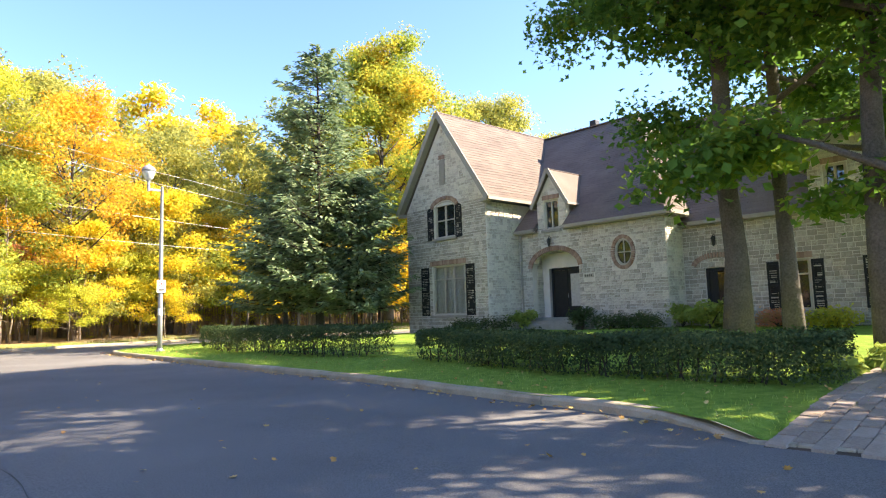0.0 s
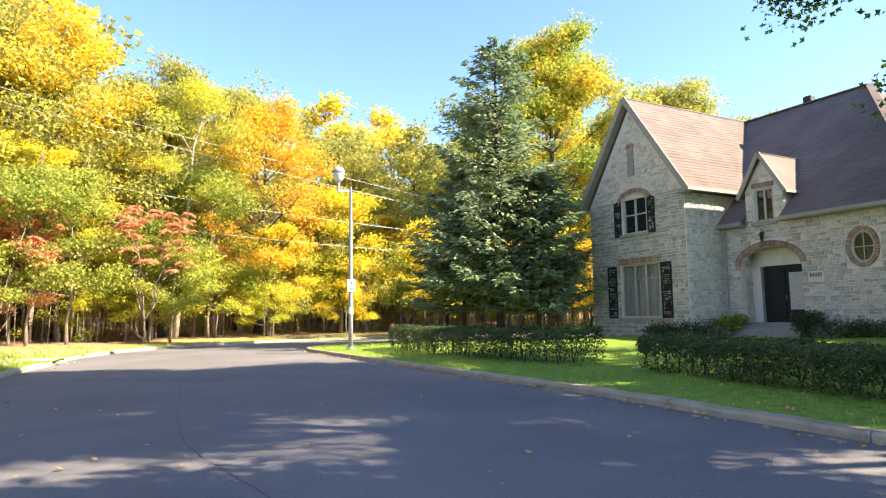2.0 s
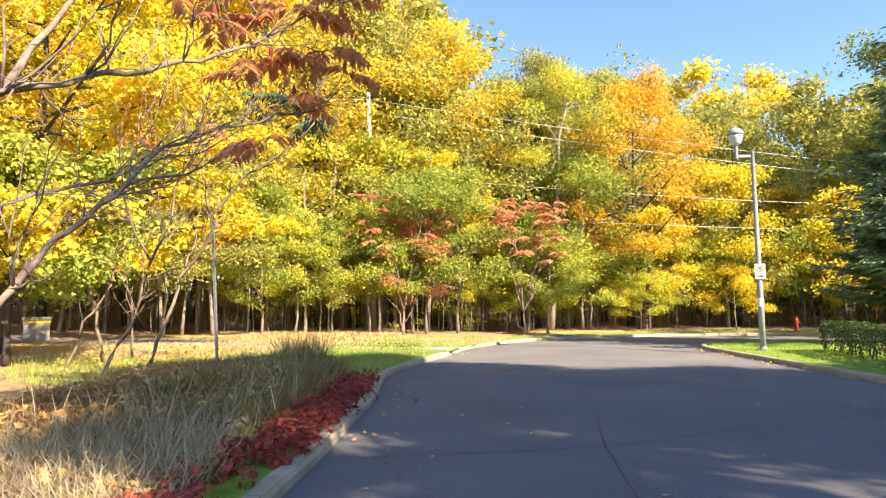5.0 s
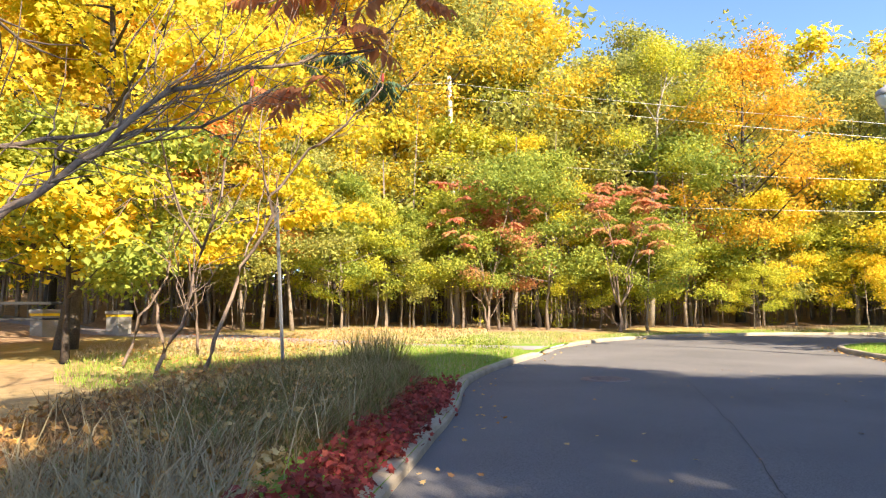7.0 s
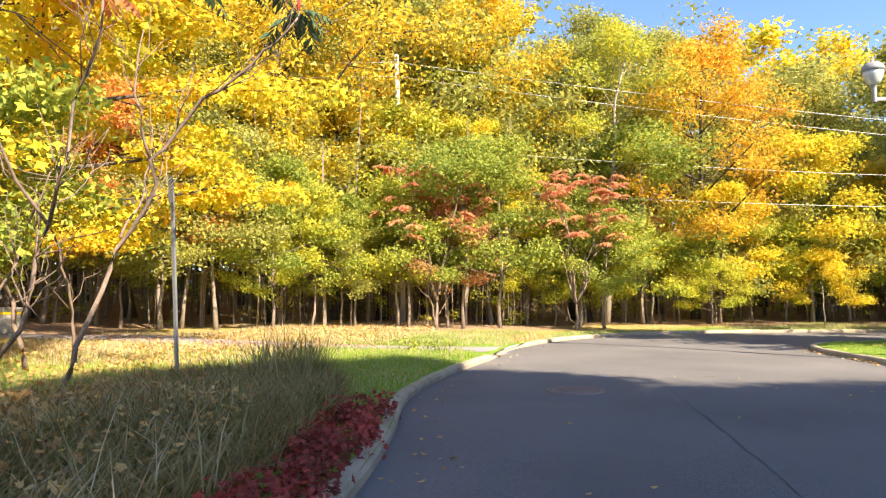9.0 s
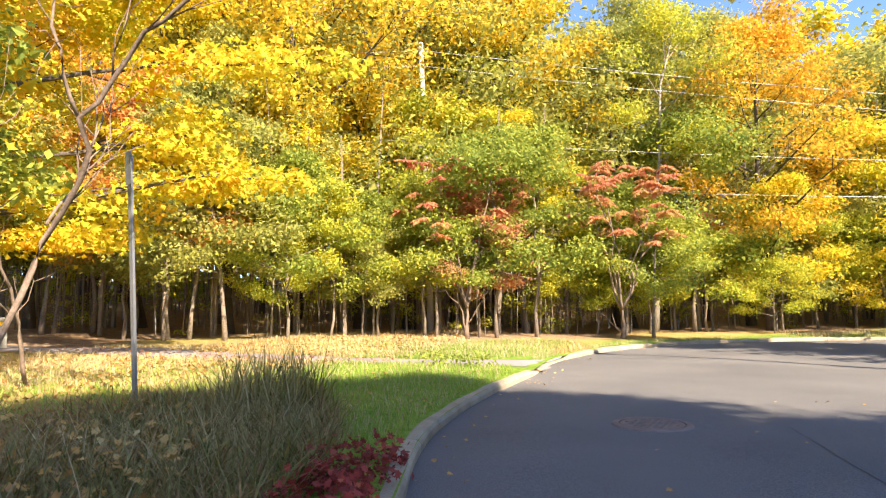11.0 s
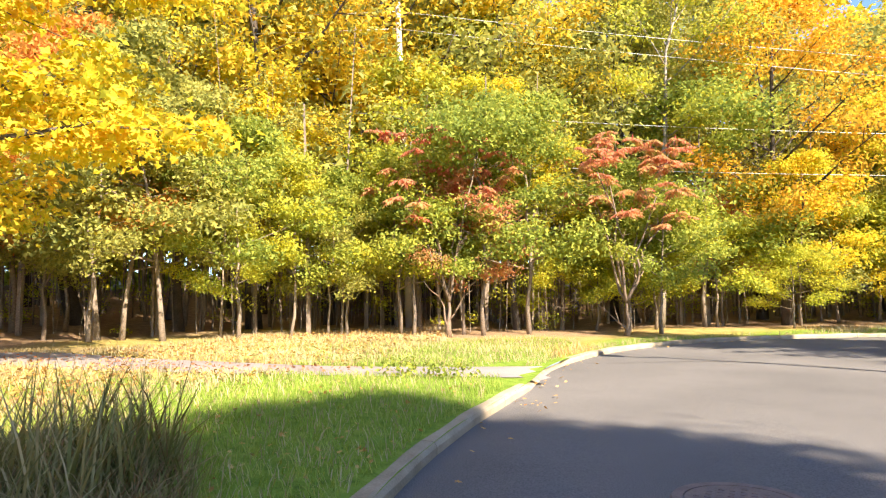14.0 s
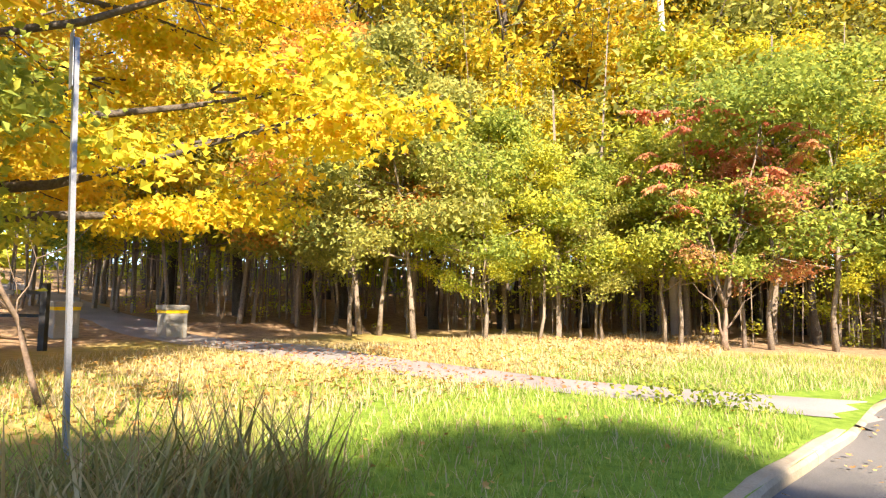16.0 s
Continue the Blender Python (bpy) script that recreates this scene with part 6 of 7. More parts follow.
sumac([([(-12.3, 4.9, 0.3), (-11.3, 4.9, 1.3), (-10.87, 5.23, 1.68), (-10.99, 5.6, 2.2), (-11.16, 6.12, 2.71), (-11.32, 6.83, 3.49), (-11.42, 7.79, 3.96), (-11.38, 8.99, 4.43)], 0.055),
       ([(-12.5, 4.4, 0.3), (-11.1, 4.5, 2.3), (-10.52, 4.91, 3.38), (-10.68, 5.18, 3.63), (-10.96, 6.07, 4.08), (-11.07, 6.91, 4.48), (-11.1, 7.75, 4.93), (-11.15, 8.63, 5.65)], 0.06),
       ([(-10.69, 5.13, 3.6), (-11.25, 5.79, 4.87), (-11.59, 6.4, 5.98)], 0.05),
       ([(-12.4, 4.8, 0.6), (-11.08, 5.23, 2.58), (-11.32, 5.91, 2.9), (-11.52, 6.6, 3.28), (-11.59, 7.21, 4.04)], 0.035),
       ([(-11.15, 6.13, 2.75), (-11.31, 7.1, 3.2), (-11.38, 7.86, 3.77)], 0.025)],
      [((-11.43, 8.18, 5.49), 3), ((-11.32, 8.55, 5.78), 3), ((-11.22, 8.87, 5.73), 4), ((-11.12, 9.18, 6.02), 3), ((-11.0, 9.5, 6.22), 3), ((-11.13, 9.0, 5.25), 4), ((-11.07, 9.25, 4.97), 4),
       ((-11.14, 8.63, 5.06), 3), ((-11.3, 8.2, 4.98), 3), ((-11.39, 7.85, 4.67), 2), ((-11.39, 8.62, 4.56), 3), ((-11.58, 8.31, 3.89), 4), ((-11.38, 7.43, 5.29), 3), ((-11.43, 7.76, 5.81), 3), ((-10.6, 8.9, 6.2), 3), ((-11.7, 7.0, 5.7), 2)],
      "leaning sumac with drooping rust-red leaves over the verge", 93, F_SUMAC, 0.66, 3)
sumac([([(-18.6, 9.6, 0.3), (-18.26, 9.68, 0.92), (-18.3, 10.2, 2.4), (-17.27, 10.34, 3.74), (-16.5, 10.8, 4.6), (-15.6, 11.3, 5.2), (-15.1, 11.56, 5.6)], 0.055),
       ([(-17.27, 10.34, 3.74), (-17.0, 10.0, 4.6), (-17.0, 10.1, 5.6)], 0.03), ([(-18.1, 10.2, 2.6), (-18.9, 10.8, 3.8), (-19.2, 11.0, 4.8)], 0.025)],
      [((-15.1, 11.56, 5.7), 6), ((-15.4, 11.2, 6.1), 4), ((-15.9, 11.2, 6.3), 4), ((-16.4, 10.6, 6.3), 3)], "leaning dark-stemmed sumac, nearly bare, with a few dark green leaves", 91, F_SUMACGREEN, 0.6, 2)
sumac([([(-17.9, 8.5, 0.3), (-17.54, 8.84, 1.22), (-17.0, 9.0, 2.6), (-16.0, 9.0, 4.0), (-14.9, 9.0, 5.0)], 0.05), ([(-17.0, 9.0, 2.6), (-16.4, 8.2, 3.8), (-15.4, 7.8, 4.6)], 0.03)],
      [((-14.9, 9.0, 5.0), 2)], "leaning dark-stemmed sumac, nearly bare", 92, F_SUMAC, 0.5, 4)
sumac([([(-21.3, 9.6, 0.3), (-20.9, 9.3, 1.6), (-20.2, 8.8, 2.8), (-19.6, 8.8, 4.0)], 0.06)], [], "bare dark-stemmed sumac leaning on the verge", 94, F_SUMAC, 0.5, 2)
sumac([([(-22.0, 10.6, 0.3), (-21.6, 10.4, 1.4), (-21.0, 10.0, 2.6), (-20.6, 9.6, 3.8)], 0.045)], [], "bare dark-stemmed sumac leaning on the verge", 95, F_SUMAC, 0.5, 2)
sumac([([(-20.0, 8.4, 0.3), (-19.6, 8.6, 1.4), (-19.3, 9.1, 2.6), (-18.6, 9.3, 3.6)], 0.045)], [], "bare dark-stemmed sumac leaning on the verge", 96, F_SUMAC, 0.5, 2)

tree("maple", (-25.6, 8.2, lie1(-25.6, 8.2) - 0.05), "broad yellow maple with low spreading boughs", 12.5, 0.24, 0.17, 6.9, 30, 62000, 0.18, F_YELLOW, M_BARK, 101, (0.6, 0.6), 1.15, 0.36, TRIPLE, up=0.3, subs=5)
tree("maple", (-30.0, 5.0, lie1(-30, 5) - 0.05), "yellow and orange maple behind the sumacs", 14.0, 0.22, 0.18, 5.6, 22, 26000, 0.18, F_GOLD, M_BARK, 102, (0.6, 0.6), 1.2, 0.45, TRIPLE, up=0.4)
tree("maple", (-27.5, -1.0, lie1(-27.5, -1) - 0.05), "yellow maple behind the sumacs", 13.0, 0.22, 0.15, 5.6, 22, 24000, 0.18, F_YELLOW, M_BARK, 103, (0.6, 0.6), 1.2, 0.45, TRIPLE, up=0.4)
tree("young_tree", (-21.5, 7.6, lie1(-21.5, 7.6) - 0.05), "bushy olive-green young tree on the verge", 5.4, 0.08, 0.26, 3.0, 16, 18000, 0.15, F_GREEN, M_BARKDARK, 104, radius=0.9, up=0.4)
tree("young_tree", (-20.0, 1.5, lie1(-20, 1.5) - 0.05), "bushy golden young tree on the verge", 7.5, 0.08, 0.12, 3.0, 16, 9000, 0.18, F_GOLD, M_BARKDARK, 105, radius=0.9, up=0.4)
def forked_sumac(x, y, H, label, seed):
    """A sumac that forks near the ground, with drooping leaves at the ends of its boughs."""
    rng = np.random.default_rng(seed)
    z = lie1(x, y)
    fork = (x + 0.05, y, z + 0.17 * H)
    stems, tips = [([(x, y, z), fork], 0.15)], []
    for a in rng.uniform(-0.5, 0.5, 6) + np.arange(6) * 1.047:
        c, sn, reach = math.cos(a), math.sin(a), rng.uniform(0.9, 2.0)
        stems.append(([fork, (x + c * reach * 0.35, y + sn * reach * 0.35, z + H * 0.42), (x + c * reach, y + sn * reach, z + H * rng.uniform(0.66, 0.85))], 0.075))
        for _ in range(10):
            tips.append(((x + c * reach + rng.normal(0, 0.55), y + sn * reach + rng.normal(0, 0.55), z + H * rng.uniform(0.55, 1.0)), 7))
    sumac(stems, tips, label, seed, F_RUST, 0.5, 1)


forked_sumac(-25.0, 32.4, 7.4, "pale forked sumac with rust-red leaves at the bend", 106)
forked_sumac(-28.7, 26.8, 7.6, "rust-red sumac at the edge of the wood", 107)
tree("young_tree", (-24.6, 34.2, lie1(-24.6, 34.2) - 0.03), "young green tree behind the forked sumac", 5.6, 0.07, 0.3, 2.3, 13, 9000, 0.15, F_GREEN, M_BARKLIT, 109, (0.3, 0.2), 0.8, 0.5, POINT)
tree("tree", (-26.2, 36.9, lie1(-26.2, 36.9) - 0.05), "tall thin green tree with a pale bare trunk", 18.0, 0.17, 0.48, 3.6, 16, 10000, 0.17, F_LIME, M_BARKPALE, 108, (0.3, 0.6), 1.1, 0.5, POINT, up=0.8)

# ---- grass, creeper, fallen leaves ----
gr = np.random.default_rng(200)


def along_kerb(line, lo, hi, n, rng, near, far, flip=1):
    """Random places beside a kerb line, between two stretches of it and two distances from it."""
    k = rng.uniform(lo, hi, n) * (len(line) - 1)
    i = np.minimum(k.astype(int), len(line) - 2)
    f = (k - i)[:, None]
    d = line[i + 1] - line[i]
    d /= np.linalg.norm(d, axis=1, keepdims=True)
    nrm = np.stack([-d[:, 1], d[:, 0]], 1) * flip
    return line[i] * (1 - f) + line[i + 1] * f + nrm * rng.uniform(near, far, n)[:, None]


def patch(centre, along_v, a, b, n, rng):
    """Places spread over an ellipse."""
    r, t = np.sqrt(rng.random(n)), rng.uniform(0, 6.283, n)
    u = np.array(along_v) / np.hypot(*along_v)
    v = np.array([-u[1], u[0]])
    return np.array(centre) + np.outer(r * np.cos(t) * a, u) + np.outer(r * np.sin(t) * b, v)


def stuff(name, data, mat, label, category):
    return tagged(part(name, data, mat), label, category, kind="stuff")


def off_road(p, gap=0.2):
    """Keeps places off the road and the footpath."""
    d = np.min(np.hypot(p[:, None, 0] - FOOTPATH[None, :, 0], p[:, None, 1] - FOOTPATH[None, :, 1]), axis=1)
    return p[(near_road(p) > gap) & (d > 0.85)]


way = (-0.7, 0.7)
CLUMP = (-16.85, 12.5)
p = off_road(patch((-14.4, 10.1), way, 4.6, 1.25, 5600, gr), 0.7)
stuff("tall_grass", blades(p, lie(p), 0.44, 0.014, gr, 0.9, lean=0.4), F_TALL, "shaded grey-green grass on the verge", "grass")
p = off_road(patch((-14.6, 9.4), way, 5.2, 2.1, 6500, gr), 0.7)
stuff("withered_grass", blades(p, lie(p), 0.42, 0.013, gr, 1.0, lean=0.5), F_BROWN, "brown withered grass matted among the green", "grass")
p = off_road(patch(CLUMP, way, 1.0, 0.55, 420, gr), 0.5)
stuff("tall_grass", blades(p, lie(p), 0.9, 0.02, gr, 0.6), F_TALL, "clump of tall seeding grass by the post", "grass")
p = off_road(patch((-16.8, 11.7), way, 2.0, 1.0, 2600, gr), 0.6)
stuff("tall_grass", blades(p, lie(p), 0.38, 0.016, gr, 0.9), F_TALL, "grey-green grass gone to seed on the verge", "grass")
p = off_road(patch(CLUMP, way, 1.2, 0.7, 70, gr), 0.5)
stuff("seed_stalks", blades(p, lie(p), 1.15, 0.008, gr, 0.45), F_BROWN, "thin seeding stalks above the grass", "grass")
p = off_road(patch((-14.6, 9.9), way, 3.6, 1.5, 130, gr), 0.6)
stuff("seed_stalks", blades(p, lie(p), 0.8, 0.008, gr, 0.9, lean=0.5), F_DRY, "pale bent straws among the verge grass", "grass")
p = off_road(patch((-9.7, 5.5), way, 2.2, 1.1, 2600, gr), 0.5)
stuff("dry_grass", blades(p, lie(p), 0.42, 0.011, gr, 0.8, lean=0.45), F_DRY, "dry straw-coloured grass beside the kerb", "grass")
p = off_road(patch((-11.2, 7.6), way, 2.8, 0.7, 90, gr), 0.7)
stuff("dry_stalks", blades(p, lie(p), 0.8, 0.010, gr, 0.9, lean=0.3), F_DRY, "bent dry stalks over the grass", "grass")
p = off_road(patch((-20.3, 17.3), way, 7.5, 2.3, 19000, gr), 0.2)
stuff("verge_grass", blades(p, lie(p), 0.11, 0.010, gr, 0.7), F_GRASS, "short bright green grass on the verge", "grass")
p = off_road(patch((-19.5, 10.6), (1, -0.3), 5.0, 3.4, 8000, gr), 0.6)
stuff("verge_grass", blades(p, lie(p), 0.14, 0.011, gr, 0.8), F_GRASS, "short grass on the shaded verge", "grass")
p = off_road(patch((-26.5, 11.5), (-0.83, 0.5), 6, 2.0, 5000, gr), 0.6)
stuff("verge_grass", blades(p, lie(p), 0.12, 0.011, gr, 0.8), F_DRY, "short straw-tinted grass by the footpath", "grass")
p = off_road(patch((-28, 20), (-0.55, 0.83), 12, 3.8, 14000, gr), 0.5)
stuff("verge_grass", blades(p, lie(p), 0.18, 0.014, gr, 0.6), F_DRY, "dry straw-tinted grass along the wood", "grass")
p = off_road(along_kerb(KERB_RIGHT, 0.0, 0.48, 26000, gr, 0.2, 7.5, -1), 0.2)
stuff("lawn_grass", blades(p, lie(p), 0.06, 0.010, gr, 0.6), F_GRASS, "short mown lawn grass", "grass")
p = off_road(along_kerb(KERB_LEFT, 0.55, 0.80, 5000, gr, 0.25, 3.0), 0.2)
stuff("verge_grass", blades(p, lie(p), 0.25, 0.014, gr, 0.7), F_DRY, "dry grass round the outside of the bend", "grass")
p = patch((-20.6, 18.9), (0.75, 0.65), 1.2, 0.3, 26, gr)
stuff("weeds", crown_of([(np.array([x, y, z + 0.16]), 1.0) for (x, y), z in zip(p, lie(p))], 420, 0.09, 0.16, 1.6, gr), F_GREEN, "leafy green weeds beside the footpath", "weeds")
p = off_road(along_kerb(KERB_LEFT, 0.18, 0.42, 620, gr, 0.1, 0.75) , -0.1)
p = p[(p[:, 0] > -14.6) & (p[:, 1] > 2)]
stuff("creeper", crown_of([(np.array([x, y, max(z, 0.14) + 0.08]), 1.0) for (x, y), z in zip(p, lie(p))], 7500, 0.075, 0.17, 0.9, gr, LOBED), F_CREEPER, "red creeper spilling over the kerb", "creeper")

p = off_road(patch((-20.3, 16.5), way, 7.0, 2.6, 3500, gr), 0.2)
stuff("verge_grass", blades(p, lie(p), 0.15, 0.010, gr, 0.7), F_DRY, "straw-tinted blades among the green verge grass", "grass")
p = off_road(along_kerb(KERB_LEFT, 0.42, 0.62, 1500, gr, 0.18, 0.5), 0.15)
stuff("verge_grass", blades(p, lie(p), 0.2, 0.010, gr, 0.9), F_DRY, "dry grass hanging over the kerb", "grass")

p = off_road(patch((-10.0, 6.0), way, 2.6, 0.8, 500, gr), 0.25)
stuff("creeper", crown_of([(np.array([x, y, z + 0.06]), 1.0) for (x, y), z in zip(p, lie(p))], 3800, 0.085, 0.16, 0.9, gr, LOBED), F_LITTER, "orange and yellow creeper leaves among dry grass", "creeper")
p = off_road(patch((-9.4, 5.4), way, 2.0, 0.9, 1700, gr), 0.3)
stuff("dry_grass", blades(p, lie(p), 0.34, 0.010, gr, 0.9, lean=0.5), F_DRY, "dry straw-coloured grass over the creeper", "grass")
q = along_kerb(FOOTPATH, 0.08, 0.3, 320, gr, -0.7, 0.7)
stuff("fallen_leaves", scatter(np.column_stack([q, lie(q) + 0.045]), gr.uniform(0.05, 0.1, len(q)), gr.normal(0, 0.3, (len(q), 3)) + [0, 0, 1], LOBED, gr), F_SUMAC, "reddish fallen leaves on the footpath", "leaves")

p = off_road(patch((-24.3, 24.0), (-0.3, 0.95), 5.2, 1.9, 7000, gr), 0.2)
stuff("verge_grass", blades(p, lie(p), 0.14, 0.012, gr, 0.7), F_GRASS, "short green grass outside the bend", "grass")
p = off_road(patch((-24.3, 24.0), (-0.3, 0.95), 5.4, 2.2, 3500, gr), 0.2)
stuff("verge_grass", blades(p, lie(p), 0.2, 0.012, gr, 0.7), F_DRY, "straw-tinted grass outside the bend", "grass")


def crack(line, wide, label):
    rng = np.random.default_rng(int(abs(line[0][0]) * 100))
    c = spline(line, 0.15) + 0.0
    c = c + np.cumsum(rng.normal(0, 0.012, c.shape), axis=0) * 0.5
    d = np.gradient(c, axis=0)
    d /= np.linalg.norm(d, axis=1, keepdims=True)
    nrm = np.stack([-d[:, 1], d[:, 0]], 1)
    w = wide * rng.uniform(0.3, 1.0, len(c))[:, None]
    s = np.maximum(0, -near_road(c))
    z = 0.03 * np.clip(s / 5, 0, 1) + 0.004
    V = np.vstack([np.column_stack([c - nrm * w / 2, z]), np.column_stack([c + nrm * w / 2, z])])
    n = len(c)
    tagged(part("road_crack", (V, [(i, i + 1, n + i + 1, n + i) for i in range(n - 1)]), M_INK), label, "crack", "cracks in the asphalt")


# a narrow dark line across the bend, then two thin cracks
crack([(-21.2, 24.4), (-19.2, 26.6), (-17.5, 27.1), (-15.8, 26.9), (-13.2, 26.4)], 0.05, "narrow dark line across the asphalt bend")
crack([(-9.5, 8.2), (-7.8, 10.4), (-6.9, 12.6), (-5.8, 15.2)], 0.018, "thin dark crack along the asphalt")
crack([(-2.4, 3.6), (-3.9, 6.2), (-6.6, 8.9), (-9.7, 13.4), (-12.6, 17.4)], 0.016, "thin dark crack along the asphalt")

# fallen leaves on road, lawn and path
q1 = along_kerb(KERB_RIGHT, 0.0, 0.35, 420, gr, 0.03, 0.5, 1)
q2 = along_kerb(KERB_LEFT, 0.2, 0.6, 160, gr, 0.03, 0.8, -1)
q3 = gr.uniform((-14, 3), (3, 20), (170, 2))
q = np.vstack([q1, q2, q3])
q = q[near_road(q) < -0.02]
stuff("fallen_leaves", scatter(np.column_stack([q, np.full(len(q), 0.04)]), gr.uniform(0.045, 0.095, len(q)), gr.normal(0, 0.25, (len(q), 3)) + [0, 0, 1], LOBED, gr), F_LITTER, "fallen leaves scattered on the asphalt", "leaves")
q = np.vstack([off_road(along_kerb(KERB_RIGHT, 0.0, 0.4, 420, gr, 0.2, 4.0, -1)), patch((-21, 14), way, 6, 5, 500, gr), patch((-26.5, 15.8), (-0.83, 0.55), 4, 0.8, 400, gr)])
q = q[near_road(q) > 0.2]
stuff("fallen_leaves", scatter(np.column_stack([q, lie(q) + 0.06]), gr.uniform(0.04, 0.08, len(q)), gr.normal(0, 0.4, (len(q), 3)) + [0, 0, 1], LOBED, gr), F_LITTER, "fallen leaves scattered on the grass", "leaves")

q = off_road(patch((-27.5, 20.0), (-0.55, 0.83), 10.0, 3.4, 3600, gr), 0.3)
stuff("fallen_leaves", scatter(np.column_stack([q, lie(q) + gr.uniform(0.03, 0.14, len(q))]), gr.uniform(0.07, 0.13, len(q)), gr.normal(0, 0.4, (len(q), 3)) + [0, 0, 1], TRIPLE, gr), F_LITTER, "tan fallen leaves along the edge of the wood", "leaves")
q = off_road(patch((-23.0, 11.6), (-0.83, 0.45), 6.0, 2.2, 700, gr), 0.3)
stuff("fallen_leaves", scatter(np.column_stack([q, lie(q) + gr.uniform(0.04, 0.12, len(q))]), gr.uniform(0.07, 0.13, len(q)), gr.normal(0, 0.4, (len(q), 3)) + [0, 0, 1], TRIPLE, gr), F_LITTER, "tan and yellow fallen leaves under the broad maple", "leaves")
q = off_road(along_kerb(KERB_LEFT, 0.435, 0.455, 160, gr, 0.1, 0.6), 0.05)
stuff("dry_grass", blades(q, lie(q), 0.28, 0.012, gr, 0.9), F_LITTER, "orange dry tufts at the mouth of the footpath", "grass")

# ---- plants by the house ----
hm = house.matrix_basis


def shrub(name, hx, hy, H, spread, n, size, leaf, label, seed, shape=DIAMOND, flat=0.7):
    w = hm @ Vector((hx, hy, 0))
    rng = np.random.default_rng(seed)
    r = thing(name, (w.x, w.y, lie1(w.x, w.y) - 0.02), label, "shrub", "shrubs along the house")
    stems, cl = [], []
    for i in range(11):
        a, q = rng.uniform(0, 6.28), rng.uniform(0.3, 1)
        tip = np.array([math.cos(a) * spread * q, math.sin(a) * spread * q, H * rng.uniform(0.45, 1.0)])
        stems.append((np.array([(0, 0, 0), tip * [0.4, 0.4, 0.6], tip]), np.array([0.02, 0.014, 0.006])))
        cl.append((tip * 0.85, 1.0))
    part("stems", tubes(stems, 5), M_BARKDARK, r)
    part("foliage", crown_of(cl, n, size, spread * 0.55, flat, rng, shape), leaf, r)


shrub("shrub", 6.6, 1.5, 1.0, 0.6, 900, 0.16, F_FERN, "pale arching shrub by the porch", 301)
shrub("shrub", 9.9, 1.5, 0.95, 0.7, 1800, 0.09, F_HEDGE, "rounded dark shrub by the porch steps", 302)
shrub("shrub", 5.0, -0.7, 0.6, 0.8, 1500, 0.09, F_HEDGE, "low dark shrub under the gable wall", 303)
shrub("shrub", 6.0, 0.2, 0.7, 0.8, 1500, 0.09, F_HEDGE, "low dark shrub in the corner", 304)
shrub("shrub", 13.9, 2.6, 0.95, 0.7, 1100, 0.17, F_FERN, "pale yellow-green fern-like shrub", 305)
shrub("shrub", 15.2, 2.2, 1.0, 0.8, 1300, 0.17, F_FERN, "pale yellow-green fern-like shrub by the side door", 306)
shrub("shrub", 11.3, 1.5, 0.5, 0.9, 1600, 0.09, F_HEDGE, "low dark shrub under the oval window", 307)
shrub("shrub", 12.7, 1.6, 0.5, 0.8, 1600, 0.09, F_HEDGE, "low dark shrub along the wall", 308)
shrub("shrub", 17.4, 2.9, 0.5, 0.8, 1500, 0.09, F_RUST, "low reddish shrub along the wing", 309)
shrub("shrub", 19.4, 2.7, 0.6, 0.9, 1500, 0.12, F_LIME, "low yellow-green shrub along the wing", 310)

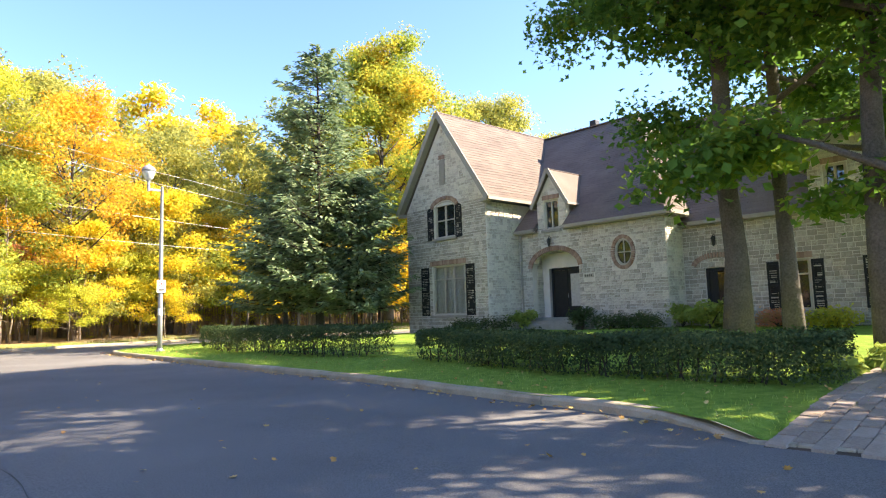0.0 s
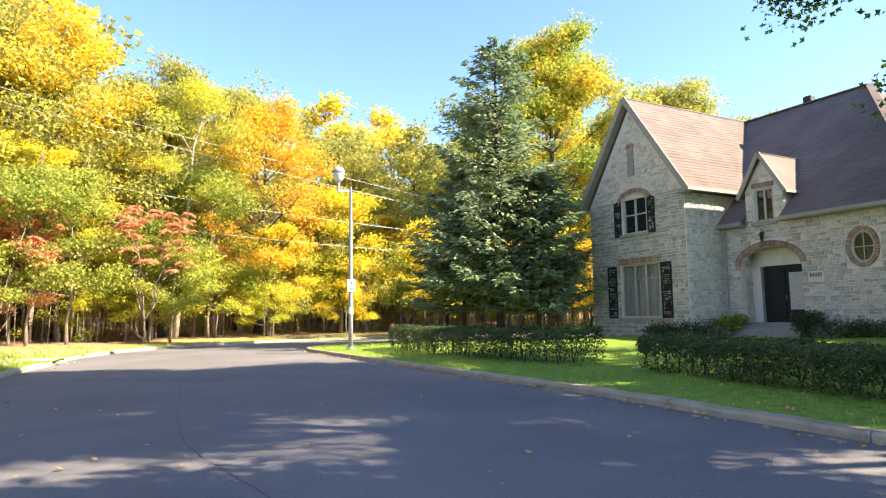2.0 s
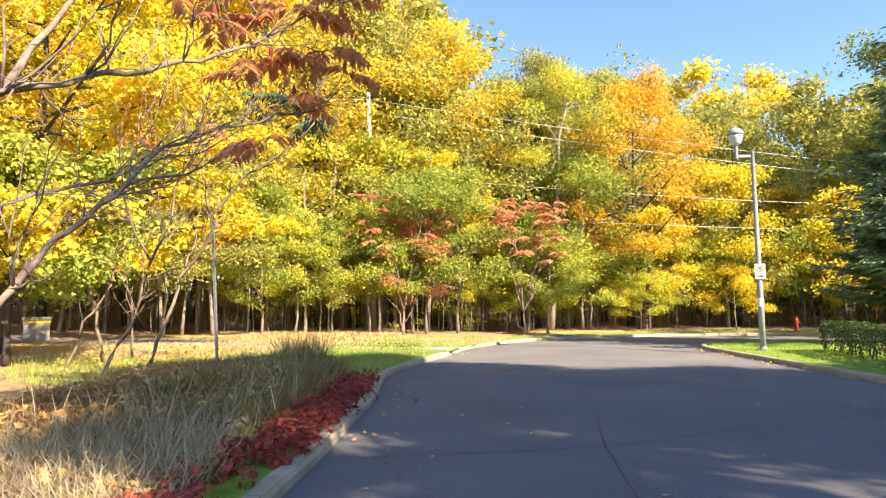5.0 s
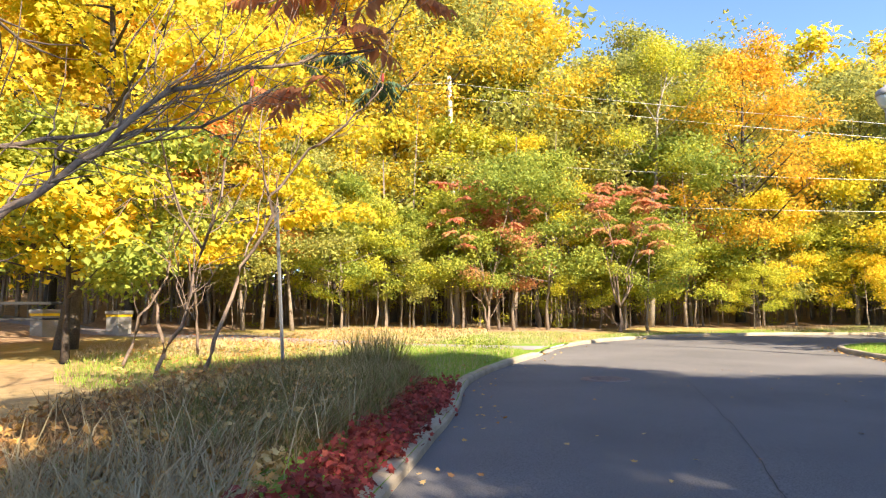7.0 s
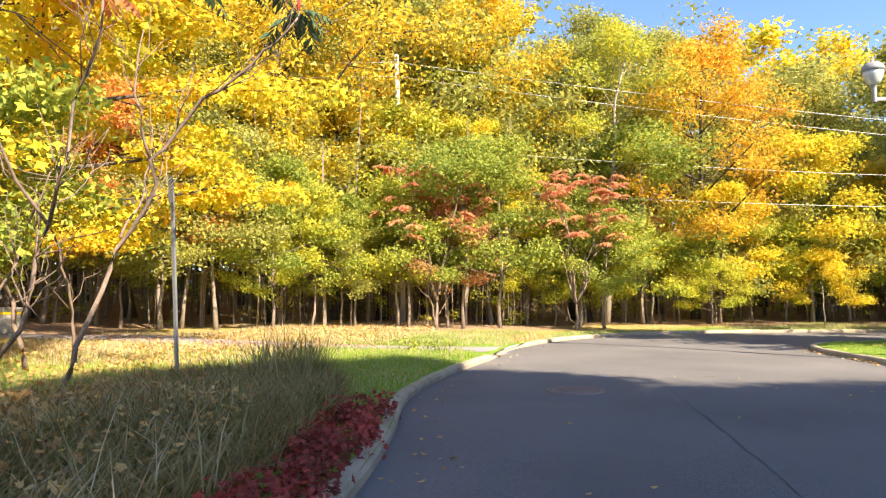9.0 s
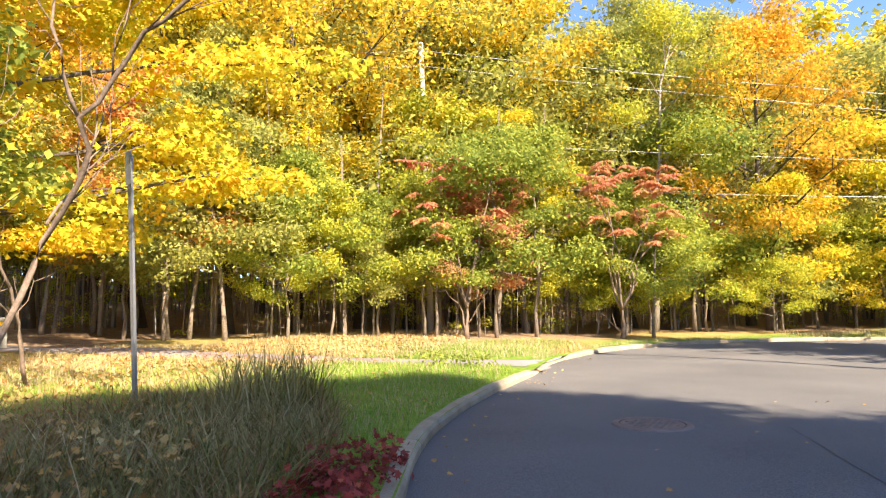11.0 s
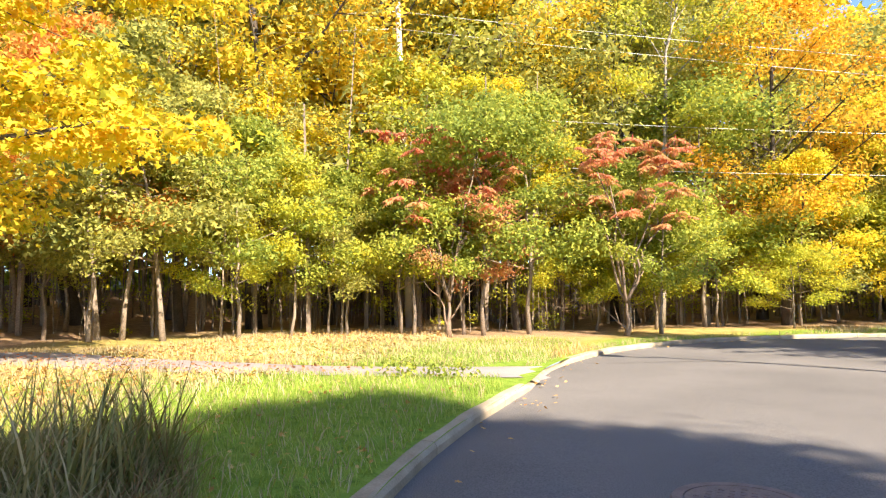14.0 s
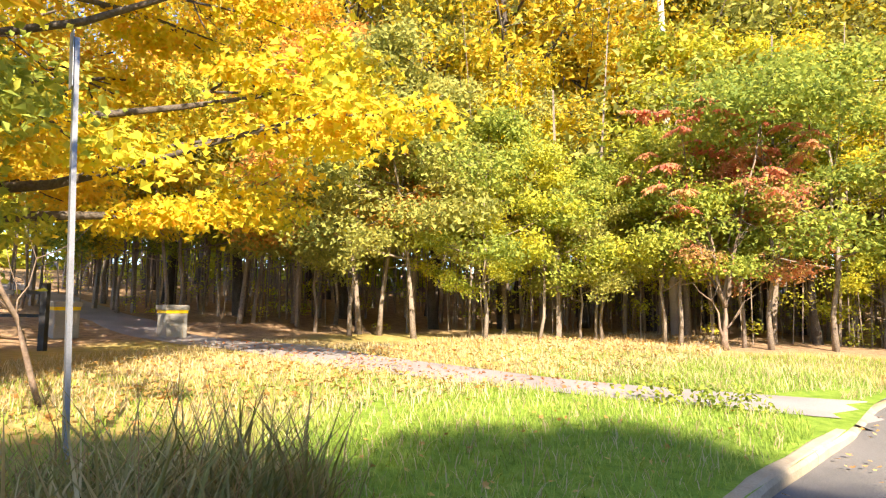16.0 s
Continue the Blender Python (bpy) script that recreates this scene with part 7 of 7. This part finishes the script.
for k, (x, y) in enumerate([(6.3, 10.3), (6.9, 9.6), (6.0, 9.9), (7.3, 10.6), (6.7, 11.2)]):
    rng = np.random.default_rng(320 + k)
    r = thing("hosta", (x, y, lie1(x, y) - 0.02), "low yellow-green broad-leaved plant beside the hedge", "plant", "broad-leaved plants beside the hedge")
    part("foliage", crown_of([(np.array([0, 0, 0.22]), 1.0), (np.array([0.2, 0.1, 0.15]), 0.8), (np.array([-0.2, -0.1, 0.15]), 0.8)], 230, 0.17, 0.34, 0.6, rng, DIAMOND), F_FERN, r)

# ---- driveway pavers ----
drive = tagged(new("driveway"), "brown-grey paved driveway", "driveway", kind="structure")
DO, DU = Vector((2.95, 6.55, 0)), Vector((0.72, 0.69, 0)).normalized()
DV = Vector((DU.y, -DU.x, 0))
Vd, Fd = [], []
for i in range(26):
    for j in range(9):
        q = DO + DU * (i * 0.8 - 0.35 * (i == 0)) + DV * (j * 0.5)
        Vd.append((q.x, q.y, lie1(q.x, q.y) + 0.012 if i else -0.03))
for i in range(25):
    for j in range(8):
        Fd.append((i * 9 + j, i * 9 + j + 1, (i + 1) * 9 + j + 1, (i + 1) * 9 + j))
part("paver_bed", (np.array(Vd), Fd), M_SOIL, drive)
b = boxes([((0, 0, 0), (0.385, 0.19, 0.05))], 0.006)
me = bpy.data.meshes.new("paver")
b.to_mesh(me)
b.free()
me.materials.append(M_PAVER)
ang = math.atan2(DU.y, DU.x)
for i in range(15):
    for j in range(20):
        s = i * 0.4 + (0.2 if j % 2 else 0) + 0.2
        q = DO + DU * s + DV * (j * 0.2 + 0.1)
        ob = new("paver", me)
        ob.parent = drive
        ob.matrix_basis = Matrix.LocRotScale((q.x, q.y, lie1(q.x, q.y) + 0.018 + wr.uniform(-.003, .003)), Euler((0, -0.07 if s < 1.8 else -0.02, ang)), None)

# rust-coloured leaves and pale stalks over the shaded verge
lr = np.random.default_rng(911)
q = off_road(patch((-14.2, 8.3), way, 4.2, 1.7, 2200, lr), 0.7)
stuff("fallen_leaves", scatter(np.column_stack([q, lie(q) + lr.uniform(0.08, 0.3, len(q))]), lr.uniform(0.06, 0.12, len(q)), lr.normal(0, 0.5, (len(q), 3)) + [0, 0, 1], LOBED, lr), F_LITTER, "rust-brown fallen leaves caught in the verge grass", "leaves")
p = off_road(patch((-11.2, 6.5), way, 1.8, 0.9, 110, lr), 0.5)
stuff("seed_stalks", blades(p, lie(p), 0.75, 0.011, lr, 0.9, lean=0.5), F_DRY, "bent pale straw stalks above the creeper", "grass")
